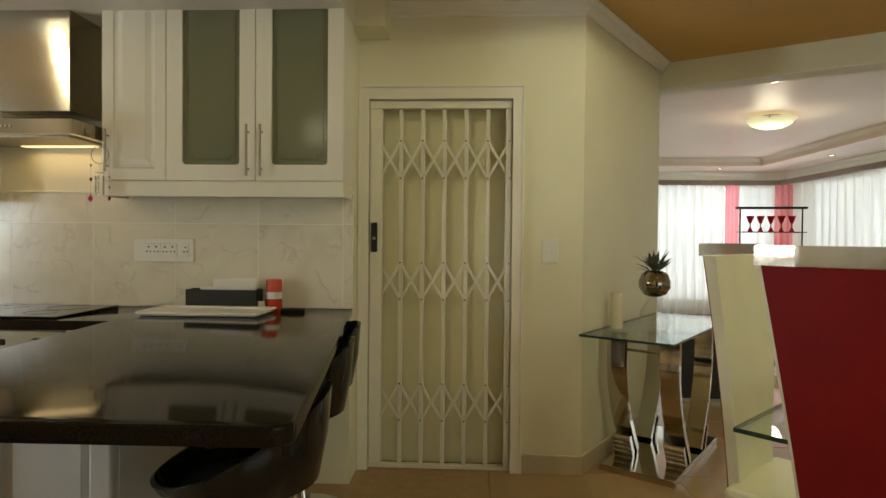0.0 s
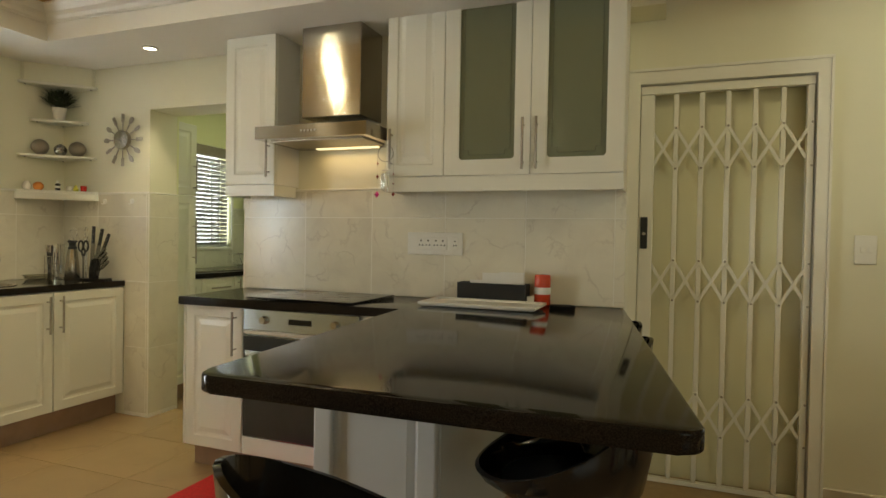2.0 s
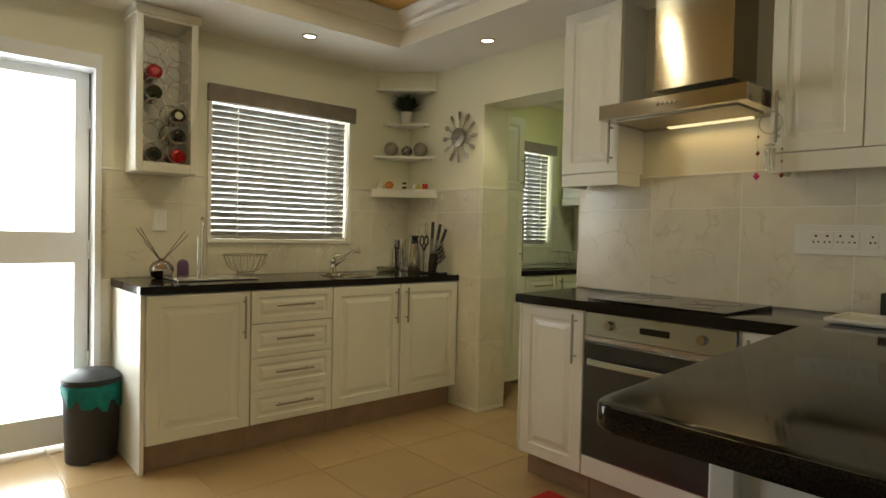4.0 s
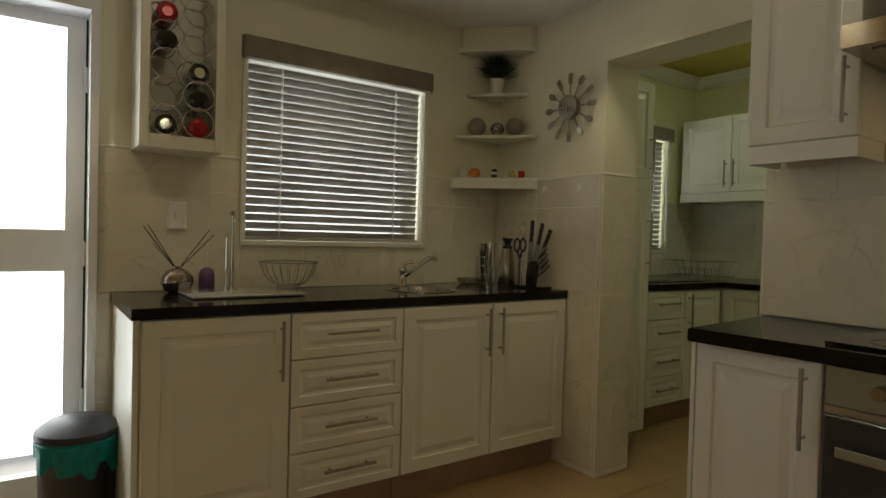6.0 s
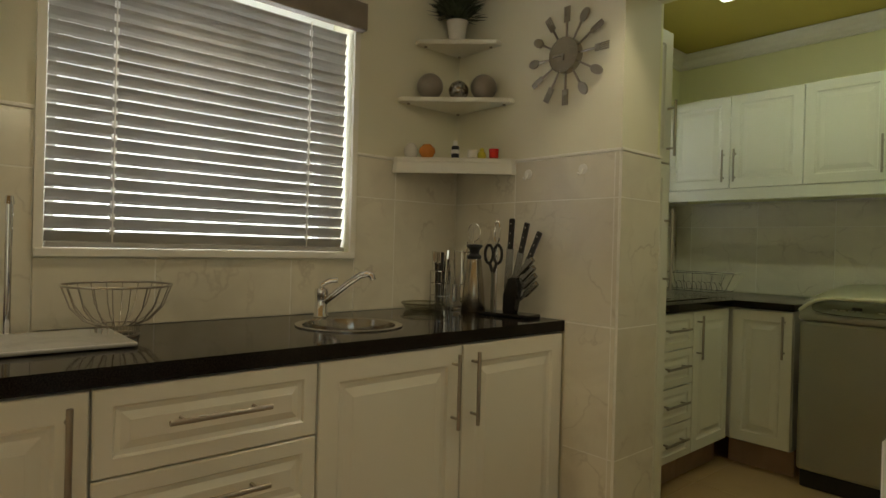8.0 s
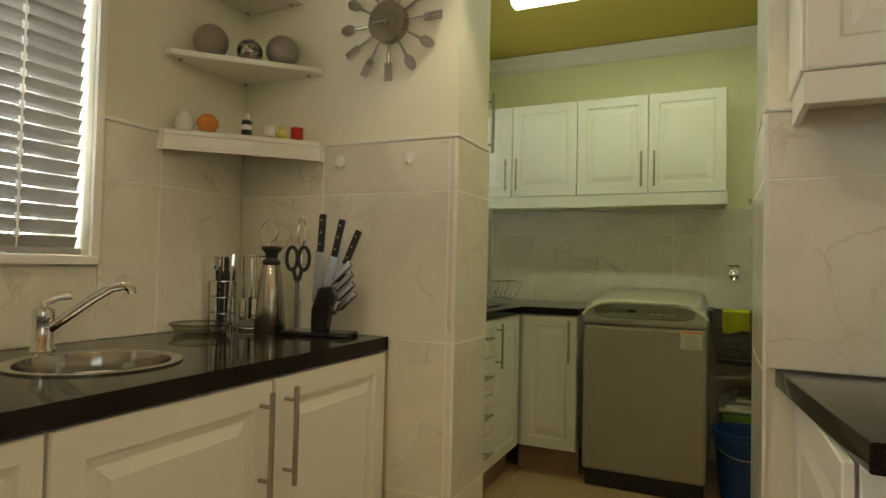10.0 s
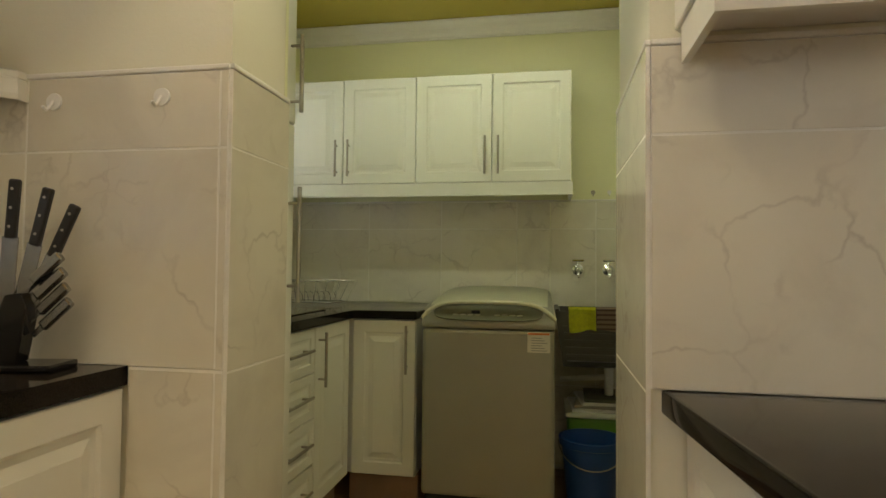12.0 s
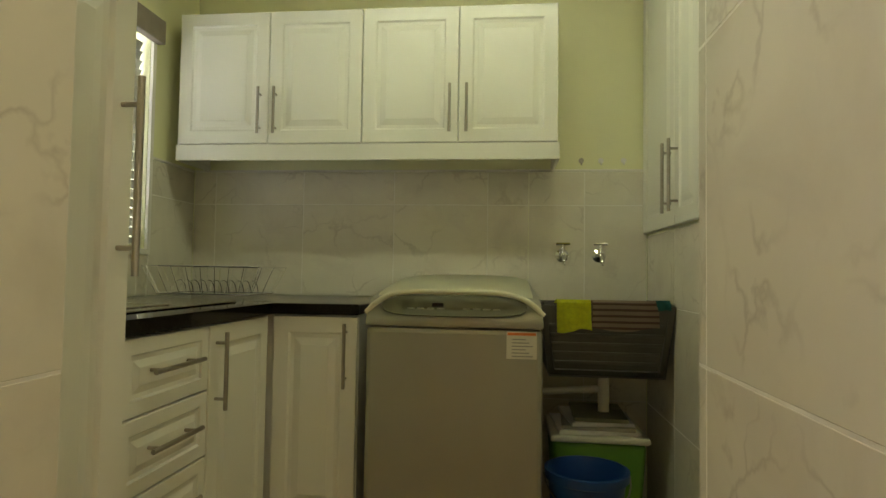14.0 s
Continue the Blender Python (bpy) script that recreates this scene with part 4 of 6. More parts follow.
bmesh.ops.solidify(bm, geom=bm.faces[:], thickness=0.012)
part("lid", bm, LID, wm, "pale cream curved lid", True)
bm = bmesh.new()
tube(bm, [(0.312 * u, 0.012 - 0.016 * (1 - abs(u) ** 3), 0.951 - 0.075 * abs(u) ** 5) for u in (k / 12 - 1 for k in range(25))], 0.0095, 10)
part("lid_lip", bm, LID, wm, "pale cream rim of the lid", True)
fr = math.atan2(0.925 - 0.86, 0.036)
cp = bmesh.new()
n = 20
ring = []
for i in range(n):
    a = 2 * math.pi * i / n
    ex, ez = 0.255 * math.copysign(abs(math.cos(a)) ** 0.5, math.cos(a)), 0.038 * math.copysign(abs(math.sin(a)) ** 0.7, math.sin(a))
    ring.append((ex, ez))
lo = [cp.verts.new((x, 0.012 + z * math.cos(fr) - 0.004, 0.899 + z * math.sin(fr) + 0.002)) for x, z in ring]
hi = [cp.verts.new((x, 0.012 + z * math.cos(fr) - 0.0085, 0.899 + z * math.sin(fr) + 0.0045)) for x, z in ring]
cp.faces.new(lo)
cp.faces.new(hi)
for i in range(n):
    cp.faces.new((lo[i], lo[(i + 1) % n], hi[(i + 1) % n], hi[i]))
panel_ob = part("control_panel", cp, DARKPANEL, wm, "smoked control panel")
BTN = material("grey_green_button", (0.42, 0.42, 0.33), 0.35)
for i, x in enumerate((-0.15, -0.115, -0.08, -0.045, 0.045, 0.08, 0.115, 0.15)):
    bm = bmesh.new()
    box(bm, x - 0.013, -0.003, 0.884, x + 0.013, 0.001, 0.897, 0.002)
    part("button", bm, BTN, panel_ob)
one_box("display", BLACKGLASS, panel_ob, -0.075, -0.002, 0.9, -0.035, 0.005, 0.912, bevel=0.001)
lab = one_box("sticker", material("cream_sticker", (0.76, 0.72, 0.62), 0.5), wm, 0.185, -0.0015, 0.735, 0.288, 0.0005, 0.825, bevel=0, label="printed warning sticker, unreadable")
ORANGE = material("orange_print", (0.75, 0.20, 0.05), 0.5)
GREYPRINT = material("grey_print", (0.35, 0.33, 0.30), 0.5)
one_box("print_bar", ORANGE, lab, 0.188, -0.0022, 0.812, 0.285, -0.0014, 0.821, bevel=0)
for i in range(6):
    one_box("print_bar", GREYPRINT, lab, 0.203, -0.0022, 0.742 + i * 0.011, 0.275 - 0.012 * (i % 3), -0.0014, 0.7455 + i * 0.011, bevel=0)

# ---- kitchen worktop things ----
sk = thing("sink", "small round stainless steel sink set in the granite", "sink", pose(SINK[0], SINK[1], 0.9))
bm = bmesh.new()
R = SINK[2]
lathe(bm, [(0.0, -0.153), (0.05, -0.153), (R - 0.055, -0.143), (R - 0.014, -0.11), (R - 0.006, -0.02), (R - 0.002, 0.0), (R + 0.014, 0.001), (R + 0.014, 0.004), (R + 0.004, 0.006), (R - 0.008, 0.002), (R - 0.012, -0.02), (R - 0.02, -0.108), (R - 0.06, -0.139), (0.03, -0.149), (0.0, -0.149)], 48)
part("bowl", bm, material("polished_steel", (0.48, 0.46, 0.43), 0.1, 1.0, 0.04, 20), sk, smooth=True)
bm = bmesh.new()
lathe(bm, [(0.032, -0.1485), (0.032, -0.146), (0.02, -0.144), (0.0, -0.146)], 24)
part("drain", bm, CHROME, sk, smooth=True)

tp = thing("mixer_tap", "chrome single-lever sink mixer tap", "tap", pose(-3.94, 2.2, 0.9) @ Matrix.Diagonal((0.82, 0.82, 0.85, 1)))
bm = bmesh.new()
lathe(bm, [(0.032, 0.0), (0.032, 0.006), (0.027, 0.012), (0.026, 0.08), (0.029, 0.095), (0.026, 0.112), (0.01, 0.118)], 24)
part("body", bm, CHROME, tp, smooth=True)
bm = bmesh.new()
tube(bm, [(0.01, 0.005, 0.055), (0.05, 0.03, 0.09), (0.1, 0.07, 0.14), (0.14, 0.1, 0.172), (0.165, 0.12, 0.178), (0.178, 0.13, 0.17), (0.18, 0.132, 0.155)], 0.0135, 14)
part("spout", bm, CHROME, tp, smooth=True)
bm = bmesh.new()
tube(bm, [(0, 0, 0.105), (-0.002, 0.004, 0.128), (0.018, 0.03, 0.145), (0.034, 0.056, 0.147)], 0.011, 10)
part("lever", bm, CHROME, tp, smooth=True)

# knife block with knives and scissors
kb = thing("knife_block", "black acrylic knife block with knives and scissors", "knife block", pose(-3.62, 2.8, 0.9, 0, 0, 12) @ Matrix.Diagonal((0.88, 0.88, 0.96, 1)))
one_box("base", GLOSSBLACK, kb, -0.12, -0.055, 0.0, 0.12, 0.05, 0.014, bevel=0.004)
bm = bmesh.new()
pts = [(-0.022, 0.014), (0.03, 0.014), (0.05, 0.12), (0.038, 0.15), (0.0, 0.145), (-0.022, 0.08)]
prof = [bm.verts.new((x, y, z)) for y in (-0.022, 0.022) for x, z in pts]
k = len(pts)
bm.faces.new(prof[:k])
bm.faces.new(prof[k:])
for i in range(k):
    bm.faces.new((prof[i], prof[(i + 1) % k], prof[k + (i + 1) % k], prof[k + i]))
bmesh.ops.bevel(bm, geom=list(bm.edges), offset=0.004, segments=2, profile=0.5, affect="EDGES")
part("block", bm, GLOSSBLACK, kb)
BLADE = material("blade_steel", (0.34, 0.34, 0.33), 0.22, 1.0, 0.03)
HANDLE = material("black_knife_handle", (0.015, 0.013, 0.013), 0.35)


def knife(m, blade, grip, w, name="knife"):
    bm = bmesh.new()
    box(bm, -w / 2, -0.001, 0, w / 2, 0.001, blade)
    kn = part(name, bm, BLADE, kb)
    kn.matrix_basis = m
    bm = bmesh.new()
    box(bm, -0.011, -0.008, blade - 0.004, 0.012, 0.008, blade + grip, 0.005)
    h = part("grip", bm, HANDLE if name == "knife" else BLADE, kn)
    if name != "knife":
        return
    bm = bmesh.new()
    for z in (0.02, grip / 2, grip - 0.02):
        rod(bm, (0, -0.0095, blade + z), (0, 0.0095, blade + z), 0.003, 8)
    part("rivet", bm, SATIN, kn)


knife(pose(-0.012, 0, 0.1, 0, 3, 0), 0.16, 0.115, 0.035)
knife(pose(0.012, 0.004, 0.1, 0, 13, 0), 0.15, 0.115, 0.032)
knife(pose(0.035, -0.004, 0.1, 0, 24, 0), 0.135, 0.11, 0.03)
for i in range(4):
    knife(pose(0.034 + 0.004 * i, -0.012 + 0.006 * i, 0.155 - 0.03 * i, 0, 48, 0), 0.03, 0.075, 0.012, "steak_knife")
bm = bmesh.new()
for s in (-1, 1):
    tube(bm, [(-0.085 + s * 0.022 + 0.02 * math.cos(a), 0, 0.235 + 0.036 * math.sin(a)) for a in (2 * math.pi * i / 14 for i in range(14))], 0.0065, 8, True)
    tube(bm, [(-0.085 + s * 0.016, 0, 0.2), (-0.085 + s * 0.004, 0, 0.165)], 0.007, 8)
sc = part("scissors", bm, HANDLE, kb, "black handled kitchen scissors", True)
bm = bmesh.new()
box(bm, -0.093, -0.002, 0.015, -0.077, 0.002, 0.168)
part("blade", bm, BLADE, sc)
sh = thing("sharpening_steel", "slim steel sharpener with ring handle", "sharpener", pose(-3.705, 2.815, 0.914))
bm = bmesh.new()
rod(bm, (0, 0, 0.0), (0, 0, 0.25), 0.005, 10)
tube(bm, [(0.014 * math.cos(a), 0, 0.295 + 0.045 * math.sin(a)) for a in (2 * math.pi * i / 16 for i in range(16))], 0.0035, 6, True)
part("rod", bm, CHROME, sh, smooth=True)

# steel flask
fk = thing("steel_flask", "brushed steel oil flask with black stopper", "flask", pose(-3.79, 2.78, 0.9))
bm = bmesh.new()
lathe(bm, [(0.046, 0.0), (0.048, 0.003), (0.04, 0.1), (0.028, 0.2), (0.025, 0.205)], 28)
part("body", bm, STEEL, fk, smooth=True)
bm = bmesh.new()
lathe(bm, [(0.026, 0.204), (0.028, 0.215), (0.018, 0.225), (0.02, 0.24), (0.031, 0.252), (0.03, 0.26), (0.01, 0.262)], 24)
part("stopper", bm, BLACK, fk, smooth=True)

# utensil stand behind the flask
us = thing("utensil_stand", "wire stand hung with steel kitchen utensils", "utensil stand", pose(-3.87, 2.815, 0.9))
bm = bmesh.new()
tube(bm, arc(0, 0, 0.006, 0.055, 0, 345, 23), 0.003, 6, True)
rod(bm, (0, 0, 0.0), (0, 0, 0.27), 0.004, 8)
tube(bm, arc(0, 0, 0.23, 0.05, 0, 345, 23), 0.0025, 6, True)
for a in (0, 90):
    c, s = 0.05 * math.cos(radians(a)), 0.05 * math.sin(radians(a))
    rod(bm, (-c, -s, 0.23), (c, s, 0.23), 0.0022, 6)
part("stand", bm, CHROME, us, smooth=True)
for i in range(5):
    a = radians(20 + 70 * i)
    c, s = 0.05 * math.cos(a), 0.05 * math.sin(a)
    bm = bmesh.new()
    rod(bm, (c, s, 0.235), (c * 0.9, s * 0.9, 0.1), 0.0035, 8)
    box(bm, c * 0.9 - 0.012, s * 0.9 - 0.003, 0.03, c * 0.9 + 0.012, s * 0.9 + 0.003, 0.1, 0.003)
    part("utensil", bm, CHROME, us)
bm = bmesh.new()
tube(bm, arc(0.03, 0.01, 0.31, 0.035, 0, 345, 23, "xz"), 0.002, 6, True)
rod(bm, (0.03, 0.01, 0.275), (0.03, 0.01, 0.2), 0.003, 8)
for i in range(6):
    h = 0.03 * math.cos(math.asin((i - 2.5) / 3.4))
    rod(bm, (0.03 + (i - 2.5) * 0.01, 0.01, 0.31 - h), (0.03 + (i - 2.5) * 0.01, 0.01, 0.31 + h), 0.0008, 5)
part("strainer", bm, CHROME, us)

# wire caddy with cutlery
cc = thing("cutlery_caddy", "chrome wire caddy filled with cutlery", "cutlery caddy", pose(-3.965, 2.76, 0.9))
for z in (0.006, 0.05, 0.1, 0.15):
    bm = bmesh.new()
    tube(bm, arc(0, 0, z, 0.042, 0, 345, 19), 0.002, 5, True)
    part("ring", bm, CHROME, cc)
for i in range(10):
    a = 2 * math.pi * i / 10
    bm = bmesh.new()
    rod(bm, (0.042 * math.cos(a), 0.042 * math.sin(a), 0.0), (0.042 * math.cos(a), 0.042 * math.sin(a), 0.152), 0.0016, 5)
    part("wire", bm, CHROME, cc)
rng = random.Random(4)
for i in range(13):
    a = rng.uniform(0, 6.28)
    c, s = 0.02 * math.cos(a), 0.02 * math.sin(a)
    bm = bmesh.new()
    h = rng.uniform(0.17, 0.24)
    rod(bm, (c, s, 0.005), (c * 1.7, s * 1.7, h), 0.0035, 6, 0.0075)
    part("cutlery", bm, HANDLE if i % 3 == 0 else CHROME, cc)

gd = thing("glass_dish", "low cut-glass dish on the worktop", "dish", pose(-3.93, 2.645, 0.9))
bm = bmesh.new()
lathe(bm, [(0.055, 0.0), (0.07, 0.004), (0.085, 0.027), (0.082, 0.028), (0.066, 0.008), (0.0, 0.006)], 28)
part("dish", bm, glass("cut_glass", (0.88, 0.88, 0.84), 0.08), gd)
bm = bmesh.new()
tube(bm, [(0.0835 * (1 + 0.03 * (i % 2)) * math.cos(2 * math.pi * i / 40), 0.0835 * (1 + 0.03 * (i % 2)) * math.sin(2 * math.pi * i / 40), 0.028) for i in range(40)], 0.003, 5, True)
part("rim", bm, glass("cut_glass_rim", (0.75, 0.75, 0.70), 0.05), gd)

# reed diffuser, candle, towel holder, board, wire bowl
BRONZE = material("mirror_bronze_glaze", (0.42, 0.38, 0.34), 0.06, 1.0, 0.05)
rd = thing("reed_diffuser", "round mirrored vase with dark scent reeds", "vase", pose(-3.93, 1.115, 0.9))
bm = bmesh.new()
lathe(bm, [(0.03, 0.0), (0.05, 0.01), (0.063, 0.04), (0.06, 0.065), (0.042, 0.09), (0.018, 0.1), (0.016, 0.108), (0.012, 0.1)], 32)
part("vase", bm, BRONZE, rd, smooth=True)
REED = material("dark_reed", (0.05, 0.03, 0.02), 0.7)
for dx, dy, h in ((0.01, -0.13, 0.27), (0.02, -0.115, 0.275), (-0.01, -0.09, 0.2), (0.01, 0.12, 0.26), (-0.015, 0.145, 0.24), (0.03, -0.12, 0.25)):
    bm = bmesh.new()
    rod(bm, (0, 0, 0.09), (dx, dy, h), 0.002, 6)
    part("reed", bm, REED, rd)
PURPLE = material("purple_wax", (0.10, 0.045, 0.13), 0.45, vary=0.15)
ca = thing("purple_candle", "purple domed candle on the worktop", "candle", pose(-3.95, 1.235, 0.9))
bm = bmesh.new()
lathe(bm, [(0.03, 0.0), (0.032, 0.003), (0.032, 0.07), (0.026, 0.09), (0.012, 0.1), (0.0, 0.102)], 24)
part("wax", bm, PURPLE, ca, smooth=True)
th = thing("towel_holder", "upright chrome kitchen roll holder, empty", "towel holder", pose(-3.92, 1.33, 0.9))
bm = bmesh.new()
lathe(bm, [(0.07, 0.0), (0.07, 0.006), (0.06, 0.01), (0.0, 0.011)], 32)
part("base", bm, CHROME, th, smooth=True)
bm = bmesh.new()
rod(bm, (0, 0, 0.008), (0, 0, 0.325), 0.008, 12)
rod(bm, (0, 0, 0.325), (0, 0, 0.345), 0.011, 12, 0.008)
rod(bm, (-0.01, -0.022, 0.008), (-0.01, -0.022, 0.23), 0.004, 8)
part("pole", bm, CHROME, th, smooth=True)
db = thing("cutting_board", "grey marbled glass cutting board lying flat", "cutting board", pose(-3.77, 1.33, 0.9))
one_box("board", marble("grey_marbled_glass", (0.42, 0.41, 0.39), (0.16, 0.15, 0.15), 0.12, 9.0), db, -0.14, -0.22, 0.002, 0.14, 0.22, 0.012, bevel=0.004)
wb = thing("wire_bowl", "open chrome wire fruit bowl, empty", "bowl", pose(-3.83, 1.55, 0.9))
bm = bmesh.new()
tube(bm, arc(0, 0, 0.004, 0.05, 0, 350, 31), 0.003, 6, True)
part("base_ring", bm, SATIN, wb)
bm = bmesh.new()
tube(bm, arc(0, 0, 0.03, 0.048, 0, 350, 31), 0.002, 6, True)
part("foot_ring", bm, SATIN, wb)
bm = bmesh.new()
tube(bm, arc(0, 0, 0.13, 0.125, 0, 350, 35), 0.003, 6, True)
part("rim", bm, SATIN, wb)
for i in range(20):
    a = 2 * math.pi * i / 20
    bm = bmesh.new()
    tube(bm, [(r * math.cos(a), r * math.sin(a), z) for r, z in ((0.05, 0.004), (0.048, 0.03), (0.075, 0.042), (0.105, 0.075), (0.125, 0.13))], 0.0016, 5)
    part("wire", bm, SATIN, wb)


def wall_plate(name, label, category, m, w, h, cut):
    """A plate on a wall facing -y, its middle at the origin; cut(plate) adds the fittings."""
    t = thing(name, label, category, m)
    p = one_box("plate", WHITEPLASTIC, t, -w / 2, -0.009, -h / 2, w / 2, 0, h / 2, bevel=0.003)
    cut(t)
    return t


def rockers(n, w):
    def cut(t):
        for i in range(n):
            x = (i - (n - 1) / 2) * w
            one_box("rocker", WHITEPLASTIC, t, x - 0.008, -0.014, -0.014, x + 0.008, -0.008, 0.014, bevel=0.002)
    return cut


wall_plate("switch_plate", "steel-edged double switch plate on the tiles", "switch", pose(W + 0.009, 1.124, 1.217, 0, 0, 90), 0.066, 0.11, rockers(1, 0.03))
fr_ = [t for t in bpy.data.objects if t.name == "switch_plate"][0]
one_box("steel_surround", ALU, fr_, -0.04, -0.004, -0.061, 0.04, -0.0005, 0.061, bevel=0.002, label="pale metal surround")
wall_plate("light_switch", "white double light switch beside the gate", "switch", pose(0.795, DW - 0.001, 1.2), 0.085, 0.13, rockers(2, 0.03))


def sockets(t):
    for x, w in ((-0.055, 0.085), (0.03, 0.085)):
        f = one_box("socket", WHITEPLASTIC, t, x - w / 2, -0.015, -0.035, x + w / 2, -0.008, 0.035, bevel=0.003)
        for sx in (-1, 1):
            bm = bmesh.new()
            for px, pz, r in ((0, 0.016, 0.005), (-0.009, -0.008, 0.004), (0.009, -0.008, 0.004)):
                rod(bm, (x + sx * 0.02 + px, -0.0158, pz), (x + sx * 0.02 + px, -0.0149, pz), r, 8)
            part("pin_hole", bm, BLACK, f)
        one_box("rocker", WHITEPLASTIC, f, x - 0.012, -0.018, 0.021, x + 0.012, -0.014, 0.03, bevel=0.001)
    f = one_box("single_socket", WHITEPLASTIC, t, 0.1, -0.014, -0.035, 0.135, -0.008, 0.035, bevel=0.003)
    bm = bmesh.new()
    for px, pz in ((0.117, 0.014), (0.11, -0.008), (0.125, -0.008)):
        rod(bm, (px, -0.0152, pz), (px, -0.0139, pz), 0.004, 8)
    part("pin_hole", bm, BLACK, f)


wall_plate("socket_plate", "white wall plate with plug sockets on the tiles", "socket", pose(-1.2, N - 0.009, 1.19), 0.315, 0.12, sockets)

# ---- corner shelves and their things ----


def corner_shelf(z, s, label, apron=0.0):
    t = thing("corner_shelf", label, "shelf", pose(W + 0.001, N - 0.001, z), "corner shelves")
    bm = bmesh.new()
    prism(bm, [(0, 0), (0, -s), (0.03, -s), (s, -0.03), (s, 0)], -0.018, 0)
    bmesh.ops.bevel(bm, geom=list(bm.edges), offset=0.003, segments=1, affect="EDGES")
    part("board", bm, WHITE, t)
    if apron:
        bm = bmesh.new()
        d = 0.004
        sweep(bm, [(0.0, -s), (0.03, -s), (s, -0.03), (s, 0.0)], [(0, -0.018), (0.012, -0.018), (0.012, -apron), (0.0, -apron - 0.012), (-0.006, -apron - 0.012), (-0.006, -apron)])
        part("moulding", bm, WHITE, t, "moulded front edge")
    else:
        for x, y in ((0.02, -0.02), (0.02, -s + 0.04), (s - 0.04, -0.02)):
            bm = bmesh.new()
            rod(bm, (x, y, -0.024), (x, y, -0.018), 0.006, 8)
            part("bracket", bm, SATIN, t)
    return t


corner_shelf(1.493, 0.34, "white corner shelf with a moulded front", 0.05)
corner_shelf(1.729, 0.325, "white triangular corner shelf")
corner_shelf(1.972, 0.245, "small white triangular corner shelf")
corner_shelf(2.207, 0.325, "white top corner shelf below the bulkhead")
cbx = thing("corner_box", "white boxed-in corner under the bulkhead", "panel", pose(W + 0.001, N - 0.001, 2.209))
bm = bmesh.new()
prism(bm, [(0, 0), (0, -0.3), (0.03, -0.3), (0.3, -0.03), (0.3, 0)], 0, SZ - 2.211)
part("board", bm, PAINT, cbx)

PEARL = material("champagne_pearl", (0.30, 0.26, 0.22), 0.3, 0.4, 0.15, 12)
CRACKLE = material("silver_mosaic", (0.10, 0.09, 0.08), 0.15, 0.9, 0.5, 60, tint=(0.7, 0.68, 0.62))
for x, y, r, m, lab in ((-3.96, 2.675, 0.052, PEARL, "large champagne decorative ball"), (-3.89, 2.765, 0.04, CRACKLE, "silver mosaic decorative ball"), (-3.815, 2.83, 0.052, PEARL, "large champagne decorative ball")):
    t = thing("decorative_ball", lab + " on the corner shelf", "ornament", pose(x, y, 1.7295))
    bm = bmesh.new()
    lathe(bm, [(max(r * math.sin(math.pi * i / 14), 0.008 if i in (0, 14) else 0), r - r * math.cos(math.pi * i / 14)) for i in range(15)], 28)
    part("ball", bm, m, t, smooth=True)
EGG, AMBER, YELLOW = material("white_ceramic", (0.80, 0.77, 0.70), 0.25), material("orange_glass", (0.72, 0.27, 0.06), 0.15), material("yellow_plastic", (0.66, 0.60, 0.08), 0.35)
REDGLASS = material("red_plastic", (0.60, 0.02, 0.015), 0.25)
SH = 1.4935
small = [(-3.975, 2.6, "egg_cup", "white ceramic egg ornament", "ornament", EGG, [(0.02, 0), (0.028, 0.015), (0.026, 0.035), (0.012, 0.055), (0.0, 0.058)]),
         (-3.925, 2.64, "orange_ornament", "round orange ornament", "ornament", AMBER, [(0.02, 0), (0.032, 0.02), (0.03, 0.035), (0.015, 0.05), (0.0, 0.052)]),
         (-3.845, 2.715, "small_bottle", "small dark bottle with white cap", "bottle", BLACK, [(0.014, 0), (0.015, 0.002), (0.015, 0.042), (0.01, 0.046), (0.0, 0.047)]),
         (-3.8, 2.765, "glass_jar", "small cream jar", "jar", EGG, [(0.016, 0), (0.02, 0.004), (0.02, 0.03), (0.0, 0.032)]),
         (-3.775, 2.79, "yellow_ornament", "small yellow duck-shaped ornament", "ornament", YELLOW, [(0.014, 0), (0.018, 0.008), (0.014, 0.022), (0.008, 0.026), (0.01, 0.035), (0.0, 0.042)]),
         (-3.74, 2.82, "red_cup", "small red cup", "cup", REDGLASS, [(0.015, 0), (0.018, 0.003), (0.019, 0.036), (0.016, 0.036), (0.014, 0.008), (0.0, 0.007)])]
for x, y, nm, lab, cat, mat, prof in small:
    t = thing(nm, lab + " on the corner shelf", cat, pose(x, y, SH))
    bm = bmesh.new()
    lathe(bm, prof, 20)
    part("body", bm, mat, t, smooth=True)
    if nm == "small_bottle":
        bm = bmesh.new()
        rod(bm, (0, 0, 0.046), (0, 0, 0.064), 0.009, 14)
        part("cap", bm, WHITEPLASTIC, t)
        bm = bmesh.new()
        rod(bm, (0, 0, 0.015), (0, 0, 0.03), 0.0154, 16)
        part("print_band", bm, WHITEPLASTIC, t)

LEAF = material("dark_leaf", (0.035, 0.05, 0.022), 0.5, vary=0.4, scale=40)


